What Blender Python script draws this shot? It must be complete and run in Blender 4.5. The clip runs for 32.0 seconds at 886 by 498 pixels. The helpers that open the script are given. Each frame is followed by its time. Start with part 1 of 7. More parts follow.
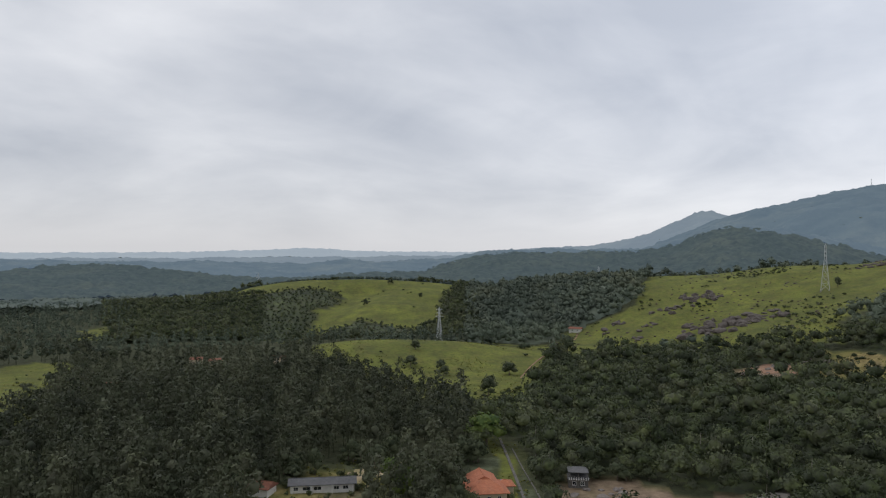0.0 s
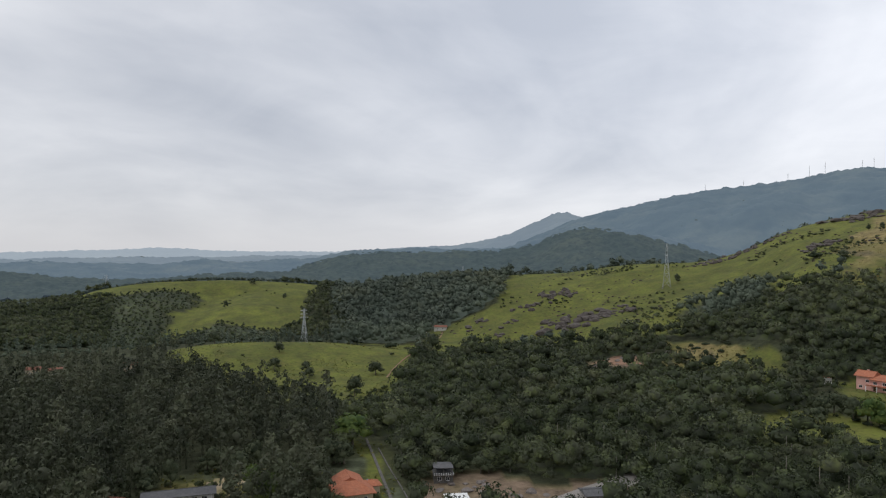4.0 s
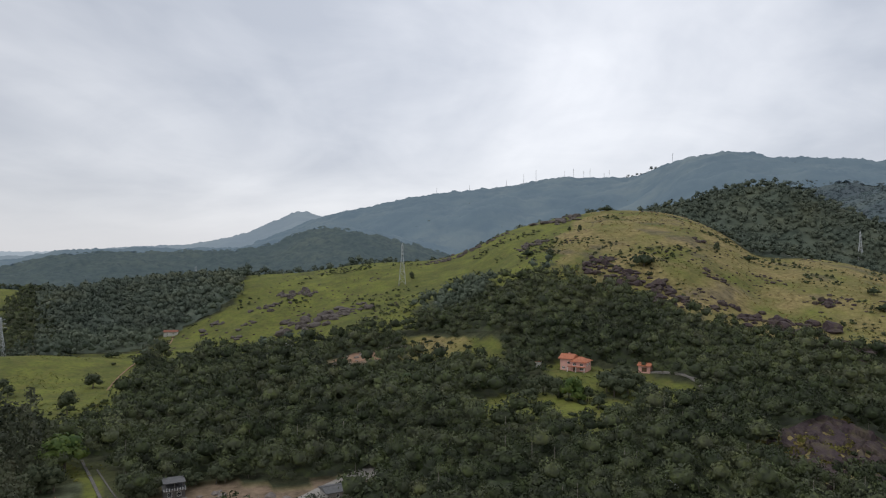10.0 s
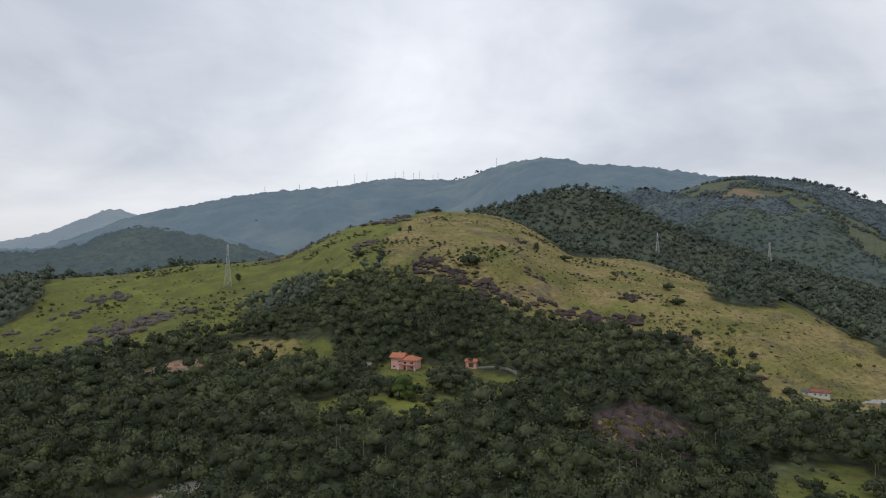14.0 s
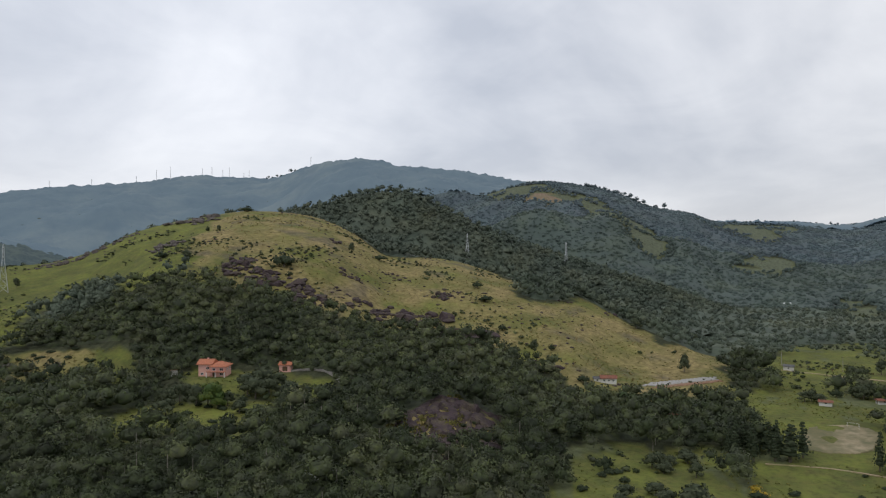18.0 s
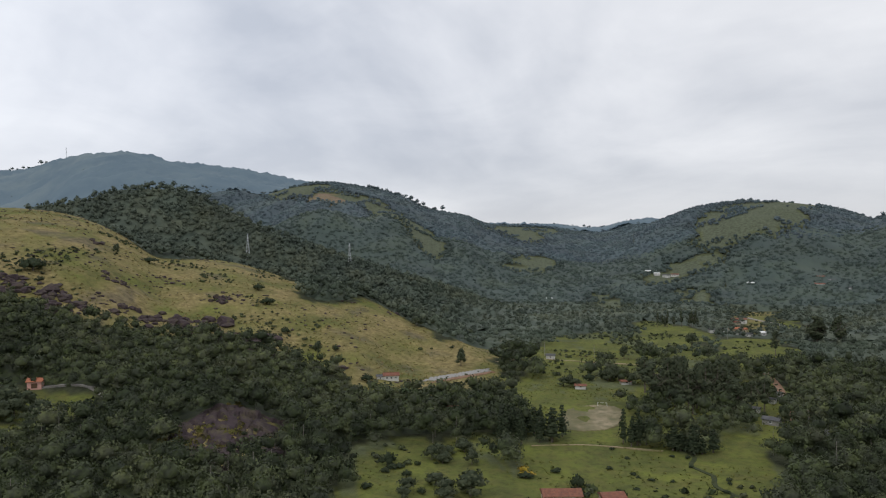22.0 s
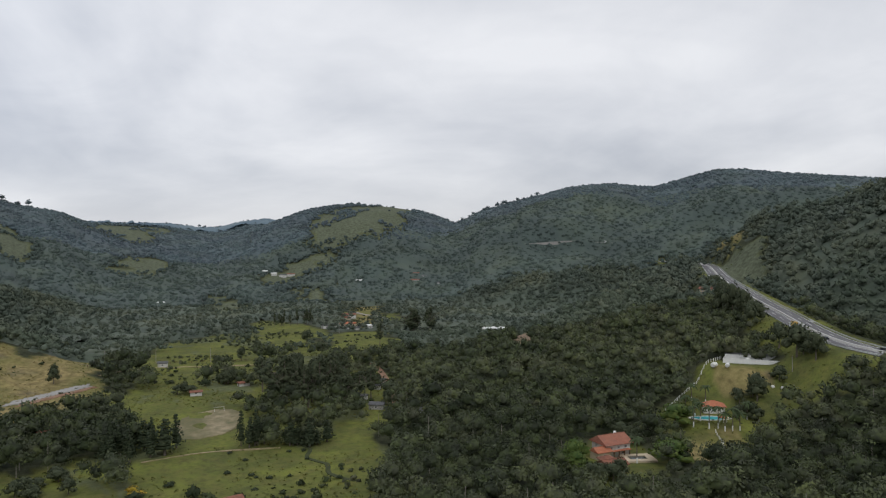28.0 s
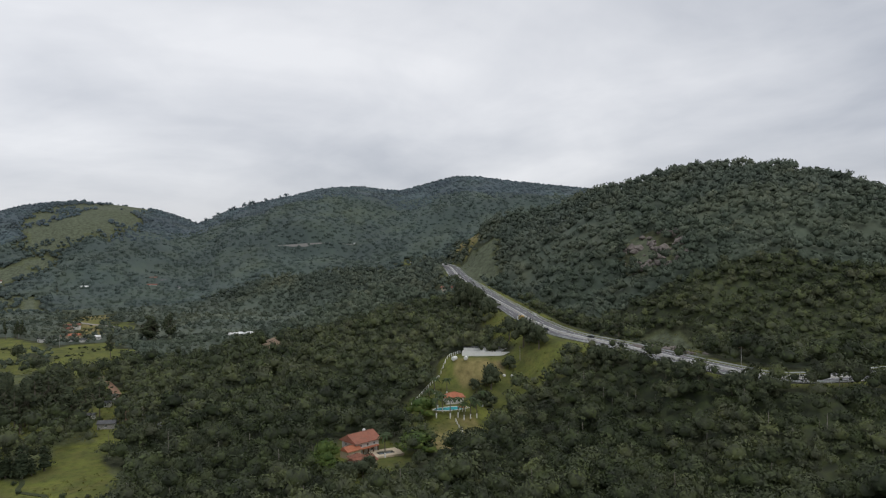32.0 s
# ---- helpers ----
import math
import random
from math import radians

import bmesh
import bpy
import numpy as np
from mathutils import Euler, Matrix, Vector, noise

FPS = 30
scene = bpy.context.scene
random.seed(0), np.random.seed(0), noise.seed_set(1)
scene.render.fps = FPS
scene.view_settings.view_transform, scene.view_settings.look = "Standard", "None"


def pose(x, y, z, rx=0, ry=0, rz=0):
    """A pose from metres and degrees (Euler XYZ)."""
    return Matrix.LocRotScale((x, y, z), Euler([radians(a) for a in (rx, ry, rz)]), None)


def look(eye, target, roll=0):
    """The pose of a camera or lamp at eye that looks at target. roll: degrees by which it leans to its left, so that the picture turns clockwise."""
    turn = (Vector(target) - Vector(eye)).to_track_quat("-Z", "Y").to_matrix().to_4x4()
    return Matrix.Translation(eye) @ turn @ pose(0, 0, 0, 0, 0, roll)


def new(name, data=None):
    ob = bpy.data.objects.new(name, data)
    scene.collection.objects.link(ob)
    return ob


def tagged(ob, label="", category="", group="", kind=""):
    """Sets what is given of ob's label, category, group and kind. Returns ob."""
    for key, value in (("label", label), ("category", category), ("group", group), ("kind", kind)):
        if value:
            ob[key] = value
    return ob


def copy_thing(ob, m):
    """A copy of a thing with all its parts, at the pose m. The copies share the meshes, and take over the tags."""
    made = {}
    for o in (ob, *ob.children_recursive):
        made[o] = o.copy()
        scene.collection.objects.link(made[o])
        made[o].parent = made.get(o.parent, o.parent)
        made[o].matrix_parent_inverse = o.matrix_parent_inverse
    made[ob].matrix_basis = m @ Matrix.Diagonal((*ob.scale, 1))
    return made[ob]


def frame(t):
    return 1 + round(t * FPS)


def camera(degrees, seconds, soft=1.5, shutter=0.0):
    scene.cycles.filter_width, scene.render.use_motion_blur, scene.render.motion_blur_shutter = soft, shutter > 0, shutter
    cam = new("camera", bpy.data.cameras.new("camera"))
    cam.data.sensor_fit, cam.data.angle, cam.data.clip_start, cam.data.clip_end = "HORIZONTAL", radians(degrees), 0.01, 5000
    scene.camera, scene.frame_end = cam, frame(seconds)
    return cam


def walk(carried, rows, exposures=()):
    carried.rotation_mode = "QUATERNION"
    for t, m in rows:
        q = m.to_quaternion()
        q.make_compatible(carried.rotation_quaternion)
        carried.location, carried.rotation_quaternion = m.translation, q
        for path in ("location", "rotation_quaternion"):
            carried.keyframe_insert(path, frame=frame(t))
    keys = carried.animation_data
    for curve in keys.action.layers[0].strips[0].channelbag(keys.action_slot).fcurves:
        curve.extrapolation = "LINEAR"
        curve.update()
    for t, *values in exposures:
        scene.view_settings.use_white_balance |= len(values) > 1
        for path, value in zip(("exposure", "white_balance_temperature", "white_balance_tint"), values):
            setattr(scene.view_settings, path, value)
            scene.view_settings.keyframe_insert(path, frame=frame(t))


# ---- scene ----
cam = camera(64.76, 32.0, soft=1.2)

# seconds, heading, tilt, roll: the drone hovers and turns to the right
PATH = [
    (0, -0.00, -0.05, -0.23),
    (0.5, -0.94, -0.05, -0.24),
    (1, -1.95, -0.05, -0.24),
    (1.5, -3.23, -0.05, -0.24),
    (2, -4.70, -0.05, -0.24),
    (2.5, -6.20, -0.04, -0.24),
    (3, -7.72, -0.04, -0.23),
    (3.5, -9.33, -0.04, -0.22),
    (5.5, -15.72, -0.03, -0.20),
    (6, -17.35, -0.03, -0.19),
    (7, -20.68, -0.02, -0.18),
    (8, -24.33, -0.02, -0.18),
    (9, -28.10, -0.03, -0.17),
    (10, -32.03, -0.03, -0.16),
    (11, -35.78, -0.02, -0.14),
    (12, -39.41, -0.01, -0.12),
    (13, -43.14, 0.01, -0.09),
    (13.5, -44.57, 0.02, -0.07),
    (14, -45.82, 0.03, -0.05),
    (14.5, -47.38, 0.04, -0.04),
    (16.5, -54.72, 0.06, 0.05),
    (17, -56.64, 0.06, 0.08),
    (18, -60.89, 0.05, 0.13),
    (19, -65.28, 0.05, 0.18),
    (20, -69.67, 0.05, 0.24),
    (21, -74.05, 0.05, 0.29),
    (22, -78.50, 0.03, 0.33),
    (23, -83.34, 0.01, 0.35),
    (24, -88.21, -0.02, 0.36),
    (25, -93.28, -0.04, 0.38),
    (25.5, -95.93, -0.04, 0.40),
    (27.5, -106.55, -0.13, 0.49),
    (28, -109.14, -0.15, 0.50),
    (29, -114.29, -0.17, 0.52),
    (30, -119.48, -0.18, 0.54),
    (31, -124.51, -0.19, 0.57),
    (32, -129.45, -0.19, 0.60),
]
EYE = 80.0
walk(cam, [(t, pose(0, 0, EYE, 90 + p, r, y)) for t, y, p, r in PATH])

# ---------------------------------------------------------------- sky and light
CLOUD_SEED = 3.7
SUN_HEIGHT, SUN_TURN = radians(52), radians(-70)
world = bpy.data.worlds.new("sky")
scene.world = world
world.use_nodes = True
wt = world.node_tree
wt.nodes.clear()


def wnode(kind, **vals):
    n = wt.nodes.new(kind)
    for k, v in vals.items():
        if k in n.inputs:
            n.inputs[k].default_value = v
    return n


def wlink(a, ao, b, bi):
    wt.links.new(a.outputs[ao], b.inputs[bi])


sky = wt.nodes.new("ShaderNodeTexSky")
sky.sky_type, sky.sun_disc = "NISHITA", False
sky.sun_elevation, sky.sun_rotation = SUN_HEIGHT, SUN_TURN
sky_dim = wt.nodes.new("ShaderNodeVectorMath")
sky_dim.operation = "SCALE"
sky_dim.inputs["Scale"].default_value = 0.10
wlink(sky, 0, sky_dim, 0)
coord = wt.nodes.new("ShaderNodeTexCoord")
split = wt.nodes.new("ShaderNodeSeparateXYZ")
wlink(coord, "Generated", split, 0)


def wmath(op, a, b):
    n = wt.nodes.new("ShaderNodeMath")
    n.operation = op
    for i, q in enumerate((a, b)):
        if isinstance(q, (int, float)):
            n.inputs[i].default_value = q
        else:
            wt.links.new(q, n.inputs[i])
    return n.outputs[0]


# the cloud deck as a sheet overhead
lift = wmath("ADD", wmath("ABSOLUTE", split.outputs[2], 0), 0.27)
deck = wt.nodes.new("ShaderNodeCombineXYZ")
wt.links.new(wmath("DIVIDE", split.outputs[0], lift), deck.inputs[0])
wt.links.new(wmath("DIVIDE", split.outputs[1], lift), deck.inputs[1])
deck.inputs[2].default_value = CLOUD_SEED
big = wnode("ShaderNodeTexNoise", Scale=0.62, Detail=6.0, Roughness=0.5, Distortion=0.5)
small = wnode("ShaderNodeTexNoise", Scale=2.3, Detail=6.0, Roughness=0.55, Distortion=0.5)
wlink(deck, 0, big, "Vector")
wlink(deck, 0, small, "Vector")
both = wt.nodes.new("ShaderNodeMix")
both.inputs["Factor"].default_value = 0.17
wlink(big, 0, both, "A")
wlink(small, 0, both, "B")
ramp = wt.nodes.new("ShaderNodeValToRGB")
ramp.color_ramp.elements[0].position, ramp.color_ramp.elements[0].color = 0.38, (0.495, 0.53, 0.605, 1)
ramp.color_ramp.elements[1].position, ramp.color_ramp.elements[1].color = 0.63, (0.96, 0.972, 1.01, 1)
wlink(both, 0, ramp, 0)
cover = wt.nodes.new("ShaderNodeMixRGB")
cover.inputs[0].default_value = 0.93
wlink(sky_dim, 0, cover, 1)
veil = wt.nodes.new("ShaderNodeMixRGB")
wt.links.new(wmath("POWER", wmath("SUBTRACT", 1.0, wmath("ABSOLUTE", split.outputs[2], 0)), 14.0), veil.inputs[0])
wlink(ramp, 0, veil, 1)
veil.inputs[2].default_value = (0.725, 0.73, 0.76, 1)
wlink(veil, 0, cover, 2)
lobe = wt.nodes.new("ShaderNodeVectorMath")
lobe.operation = "DOT_PRODUCT"
wlink(coord, "Generated", lobe, 0)
lobe.inputs[1].default_value = (0.62, 0.66, 0.42)
thin = wmath("ADD", wmath("MULTIPLY", wmath("POWER", wmath("MAXIMUM", lobe.outputs["Value"], 0.0), 4.0), 0.34), 0.9)
lit = wt.nodes.new("ShaderNodeVectorMath")
lit.operation = "SCALE"
wlink(cover, 0, lit, 0)
wt.links.new(thin, lit.inputs["Scale"])
back = wnode("ShaderNodeBackground", Strength=1.0)
wlink(lit, 0, back, "Color")
wlink(back, 0, wt.nodes.new("ShaderNodeOutputWorld"), 0)

sun = new("sun", bpy.data.lights.new("sun", "SUN"))
sun.data.energy, sun.data.angle, sun.data.color = 0.8, radians(18), (1.0, 0.985, 0.965)
sun.matrix_world = look((0, 0, 0), (-math.sin(SUN_TURN) * math.cos(SUN_HEIGHT), -math.cos(SUN_TURN) * math.cos(SUN_HEIGHT), -math.sin(SUN_HEIGHT)))

# ---------------------------------------------------------------- materials
def material(name, base, rough=0.8, vary=(), bump=0.0, bump_size=1.0, metal=0.0, spec=0.3, glow=None, tint=0.0, patches=(), island=0.0, leaf=0.0):
    """A surface: base colour, blotches of other colours (colour, size in metres, how much, threshold), fine relief, per-plant tint."""
    m = bpy.data.materials.new(name)
    m.use_nodes = True
    nt = m.node_tree
    bsdf = nt.nodes["Principled BSDF"]
    bsdf.inputs["Roughness"].default_value, bsdf.inputs["Metallic"].default_value = rough, metal
    bsdf.inputs["Specular IOR Level"].default_value = spec
    pos = nt.nodes.new("ShaderNodeTexCoord")
    out = nt.nodes.new("ShaderNodeRGB")
    out.outputs[0].default_value = (*base, 1)
    last = out.outputs[0]
    for colour, size, much, edge in vary:
        n = nt.nodes.new("ShaderNodeTexNoise")
        n.inputs["Scale"].default_value, n.inputs["Detail"].default_value, n.inputs["Roughness"].default_value = 1 / size, 5, 0.6
        nt.links.new(pos.outputs["Object"], n.inputs["Vector"])
        r = nt.nodes.new("ShaderNodeMapRange")
        r.inputs["From Min"].default_value, r.inputs["From Max"].default_value = edge - 0.13, edge + 0.13
        r.inputs["To Max"].default_value = much
        nt.links.new(n.outputs[0], r.inputs[0])
        mix = nt.nodes.new("ShaderNodeMixRGB")
        nt.links.new(r.outputs[0], mix.inputs[0])
        nt.links.new(last, mix.inputs[1])
        mix.inputs[2].default_value = (*colour, 1)
        last = mix.outputs[0]
    for attr, colour in patches:
        a = nt.nodes.new("ShaderNodeAttribute")
        a.attribute_name = attr
        mix = nt.nodes.new("ShaderNodeMixRGB")
        nt.links.new(a.outputs["Fac"], mix.inputs[0])
        nt.links.new(last, mix.inputs[1])
        if isinstance(colour, tuple):
            n = nt.nodes.new("ShaderNodeTexNoise")
            n.inputs["Scale"].default_value, n.inputs["Detail"].default_value = 0.22, 8
            nt.links.new(pos.outputs["Object"], n.inputs["Vector"])
            n.inputs["Roughness"].default_value = 0.68
            wide = nt.nodes.new("ShaderNodeMapRange")
            wide.inputs["From Min"].default_value, wide.inputs["From Max"].default_value = 0.34, 0.66
            nt.links.new(n.outputs[0], wide.inputs[0])
            two = nt.nodes.new("ShaderNodeMixRGB")
            nt.links.new(wide.outputs[0], two.inputs[0])
            two.inputs[1].default_value = (*[c * 0.55 for c in colour], 1)
            two.inputs[2].default_value = (*[c * 1.4 for c in colour], 1)
            nt.links.new(two.outputs[0], mix.inputs[2])
        last = mix.outputs[0]
    if tint or island:
        if island:
            a = nt.nodes.new("ShaderNodeNewGeometry")
            src, span = a.outputs["Random Per Island"], island
        else:
            a = nt.nodes.new("ShaderNodeAttribute")
            a.attribute_name = "tint"
            src, span = a.outputs["Fac"], tint
        v = nt.nodes.new("ShaderNodeMapRange")
        v.inputs["To Min"].default_value, v.inputs["To Max"].default_value = 1 - span, 1 + span
        nt.links.new(src, v.inputs[0])
        h = nt.nodes.new("ShaderNodeHueSaturation")
        hr = nt.nodes.new("ShaderNodeMapRange")
        hr.inputs["To Min"].default_value, hr.inputs["To Max"].default_value = 0.52, 0.475
        nt.links.new(src, hr.inputs[0])
        nt.links.new(hr.outputs[0], h.inputs["Hue"])
        nt.links.new(v.outputs[0], h.inputs["Value"])
        nt.links.new(last, h.inputs["Color"])
        last = h.outputs[0]
    nt.links.new(last, bsdf.inputs["Base Color"])
    if leaf:
        tr = nt.nodes.new("ShaderNodeBsdfTranslucent")
        nt.links.new(last, tr.inputs["Color"])
        ms = nt.nodes.new("ShaderNodeMixShader")
        ms.inputs[0].default_value = leaf
        nt.links.new(bsdf.outputs[0], ms.inputs[1])
        nt.links.new(tr.outputs[0], ms.inputs[2])
        nt.links.new(ms.outputs[0], nt.nodes["Material Output"].inputs["Surface"])
    if bump:
        n = nt.nodes.new("ShaderNodeTexNoise")
        n.inputs["Scale"].default_value, n.inputs["Detail"].default_value, n.inputs["Roughness"].default_value = 1 / bump_size, 8, 0.65
        nt.links.new(pos.outputs["Object"], n.inputs["Vector"])
        b = nt.nodes.new("ShaderNodeBump")
        b.inputs["Distance"].default_value = bump
        b.inputs["Strength"].default_value = 0.8
        nt.links.new(n.outputs[0], b.inputs["Height"])
        nt.links.new(b.outputs[0], bsdf.inputs["Normal"])
    # emission, used as haze on the distant ranges
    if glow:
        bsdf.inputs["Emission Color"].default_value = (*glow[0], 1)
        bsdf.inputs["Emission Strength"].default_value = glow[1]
    return m


GROUND = material("ground", (0.128, 0.146, 0.036), 0.95, spec=0.1,
                  vary=[((0.190, 0.210, 0.046), 60, 0.8, 0.5), ((0.080, 0.092, 0.032), 18, 0.85, 0.5), ((0.16, 0.14, 0.05), 6, 0.55, 0.57), ((0.045, 0.05, 0.02), 2.4, 0.6, 0.6)],
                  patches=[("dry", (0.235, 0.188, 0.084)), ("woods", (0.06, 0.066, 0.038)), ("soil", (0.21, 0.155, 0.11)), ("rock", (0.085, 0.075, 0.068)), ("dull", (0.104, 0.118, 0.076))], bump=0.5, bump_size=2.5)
LEAF = material("broad_leaf", (0.056, 0.067, 0.040), 0.7, tint=0.5, spec=0.22, leaf=0.18, vary=[((0.100, 0.130, 0.042), 4.0, 0.75, 0.54), ((0.092, 0.084, 0.054), 22, 0.45, 0.64)])
GUM_LEAF = material("gum_leaf", (0.054, 0.060, 0.037), 0.7, tint=0.5, spec=0.22, leaf=0.18, vary=[((0.078, 0.096, 0.052), 4.0, 0.7, 0.53)])
# The next four leaf colours are paler and bluer: haze mixed into the base.
MID_HAZE_LEAF = material("hazed_hill_leaf", (0.092, 0.118, 0.082), 0.7, tint=0.36, spec=0.2, leaf=0.15, vary=[((0.124, 0.140, 0.090), 45, 0.7, 0.56), ((0.072, 0.096, 0.082), 120, 0.6, 0.55)])
DISTANT_HAZE_LEAF = material("hazed_upland_leaf", (0.084, 0.110, 0.120), 0.8, tint=0.16, spec=0.15, vary=[((0.102, 0.126, 0.110), 90, 0.7, 0.57), ((0.066, 0.090, 0.102), 170, 0.7, 0.52)])
FAR_HAZE_LEAF = material("hazed_valley_leaf", (0.066, 0.089, 0.080), 0.75, tint=0.2, spec=0.2, vary=[((0.094, 0.116, 0.074), 70, 0.7, 0.58), ((0.050, 0.070, 0.060), 150, 0.7, 0.52)])
HAZE_LEAF = material("hazed_upper_leaf", (0.082, 0.104, 0.076), 0.75, tint=0.3, spec=0.2, vary=[((0.122, 0.130, 0.078), 45, 0.7, 0.56), ((0.052, 0.070, 0.058), 120, 0.6, 0.53)])
# Distant canopies: blue haze added as emission, stronger with distance.
RANGE_HAZE_WOODS = material("range_haze_woods", (0.045, 0.058, 0.052), 0.9, spec=0.05, vary=[((0.105, 0.11, 0.08), 240, 0.8, 0.6), ((0.02, 0.03, 0.03), 90, 0.8, 0.53)], glow=((0.18, 0.255, 0.345), 0.47))
PLAIN_HAZE_WOODS = material("plain_haze_woods", (0.050, 0.066, 0.052), 0.9, spec=0.05, vary=[((0.095, 0.105, 0.07), 150, 0.7, 0.6), ((0.026, 0.036, 0.032), 14, 0.8, 0.52)], glow=((0.18, 0.255, 0.345), 0.16))
PALE_HAZE_WOODS = material("pale_haze_woods", (0.05, 0.06, 0.06), 0.9, spec=0.05, vary=[((0.09, 0.10, 0.085), 300, 0.7, 0.55)], glow=((0.30, 0.35, 0.41), 0.95))
HORIZON_HAZE_WOODS = material("horizon_haze_woods", (0.045, 0.055, 0.055), 0.9, spec=0.05, vary=[((0.09, 0.10, 0.085), 300, 0.7, 0.55)], glow=((0.23, 0.29, 0.36), 0.66))
TRUNK_BARK = material("pale_bark", (0.30, 0.27, 0.23), 0.9, vary=[((0.16, 0.14, 0.12), 0.8, 0.8, 0.5)])

# ---------------------------------------------------------------- the lie of the land
def smooth_rows(keys, vals, x):
    """Monotone cubic through rows, held at both ends."""
    k, v = np.asarray(keys, float), np.asarray(vals, float)
    h, d = np.diff(k), np.diff(v) / np.diff(k)
    m = np.zeros(len(k))
    same = d[:-1] * d[1:] > 0
    m[1:-1][same] = 2 * d[:-1][same] * d[1:][same] / (d[:-1][same] + d[1:][same])
    x = np.clip(x, k[0], k[-1])
    i = np.clip(np.searchsorted(k, x) - 1, 0, len(h) - 1)
    t = (x - k[i]) / h[i]
    return ((1 + 2 * t) * (1 - t) ** 2 * v[i] + t * (1 - t) ** 2 * h[i] * m[i]
            + t * t * (3 - 2 * t) * v[i + 1] + t * t * (t - 1) * h[i] * m[i + 1])


def vnoise(x, y, seed=0):
    x, y = np.asarray(x, float), np.asarray(y, float)
    xi, yi = np.floor(x), np.floor(y)
    fx, fy = x - xi, y - yi
    fx, fy = fx * fx * (3 - 2 * fx), fy * fy * (3 - 2 * fy)
    xi, yi = xi.astype(np.int64), yi.astype(np.int64)

    def lattice(a, b):
        h = (a * 374761393 + b * 668265263 + seed * 974126177) & 0xFFFFFFFF
        h = ((h ^ (h >> 13)) * 1274126177) & 0xFFFFFFFF
        return ((h ^ (h >> 16)) & 0xFFFF) / 32767.5 - 1
    return ((lattice(xi, yi) * (1 - fx) + lattice(xi + 1, yi) * fx) * (1 - fy)
            + (lattice(xi, yi + 1) * (1 - fx) + lattice(xi + 1, yi + 1) * fx) * fy)


def fbm(x, y, size, seed=0, octaves=3):
    out, amp = 0.0, 1.0
    for o in range(octaves):
        out = out + amp * vnoise(x / size + 17.3 * o, y / size - 9.1 * o, seed + o)
        size, amp = size / 2.07, amp * 0.5
    return out


# Each ridge: rows of bearing from the hover point, distance, crest height, reach of the near slope, reach of the far slope.
RIDGES = {}


def ridge(name, rows):
    RIDGES[name] = rows


ridge("green_hill", [(-27, 1050, -6, 250, 300), (-18, 1000, 9, 300, 350), (-15, 1000, 26, 330, 400), (-10, 1000, 35, 340, 400),
         (-6.6, 1000, 36, 340, 400), (-1, 1000, 31, 330, 400), (3, 1000, 22, 300, 400), (12, 1000, 0, 300, 300)])
ridge("front_knoll", [(-16, 520, -8, 130, 120), (-11.3, 520, 8, 140, 130), (-4.5, 520, 12, 150, 130), (2, 520, 10, 150, 130), (6, 520, 5, 140, 120), (9.4, 520, 0, 130, 120), (14, 520, -8, 120, 120)])
ridge("wood_hill", [(-4, 880, -6, 200, 250), (0.3, 900, 12, 240, 300), (3.5, 900, 24, 300, 300), (7.7, 900, 35, 320, 300),
        (12.2, 900, 40, 320, 300), (16, 910, 38, 300, 300), (20, 930, 25, 250, 300), (26, 950, 0, 200, 200)])
ridge("grass_hill", [(4, 780, -2, 200, 200), (10, 790, 16, 260, 240), (15.6, 800, 49, 350, 260), (20.7, 800, 53, 420, 260), (26, 800, 63, 470, 260),
         (31, 780, 67, 500, 260), (34.4, 790, 80, 530, 260), (37.1, 800, 99, 560, 260), (41.6, 820, 116, 590, 300),
         (45.4, 830, 124, 600, 300), (48.3, 825, 122, 600, 300), (51.5, 800, 112, 590, 300), (54.6, 770, 90, 570, 260)])
ridge("grass_shoulder", [(41.6, 820, 116, 590, 300), (45.4, 830, 124, 600, 300), (48.3, 825, 122, 600, 300), (51.5, 800, 112, 590, 300), (54.6, 770, 90, 570, 260), (56.4, 760, 76, 560, 250), (61.4, 740, 69, 530, 200),
             (66, 700, 53, 450, 200), (72, 640, 38, 330, 200), (75, 600, 23, 250, 180), (78.3, 560, 13, 180, 150),
             (83, 500, 3, 150, 120), (90, 480, -1, 120, 120)])
ridge("wooded_dome", [(38, 1000, 40, 250, 400), (44, 1000, 100, 250, 400), (47.6, 1000, 126, 250, 400), (50.8, 1000, 140, 250, 400), (54.8, 1000, 159, 260, 400),
          (57.5, 1000, 161, 260, 400), (60.9, 1000, 137, 260, 400), (63.8, 1000, 110, 260, 400), (67, 1000, 87, 280, 400),
          (70.4, 980, 66, 300, 350), (75.5, 950, 38, 320, 350), (80, 880, 19, 300, 300), (86, 820, 2, 250, 250)])
ridge("dark_ridge", [(-9, 2000, -5, 300, 500), (-4, 2000, 3, 300, 500), (-2, 2000, 14, 350, 500), (2.1, 2000, 58, 500, 600), (4, 2000, 68, 600, 600), (8.1, 2000, 71, 700, 600),
         (14.3, 2000, 73, 700, 600), (17.8, 2000, 92, 700, 600), (20.6, 2000, 131, 750, 600), (22.2, 2000, 141, 800, 600),
         (24.6, 2000, 133, 800, 600), (29, 2050, 105, 700, 600), (36, 2100, 60, 600, 600)])
ridge("far_peak", [(2, 3900, 55, 600, 600), (8.3, 3900, 79, 700, 700), (11.7, 3900, 92, 700, 700), (15.6, 3900, 142, 800, 700),
       (18.6, 3900, 225, 900, 700), (20.6, 3900, 276, 900, 700), (22.2, 3900, 250, 900, 700), (30, 3900, 200, 900, 700)])
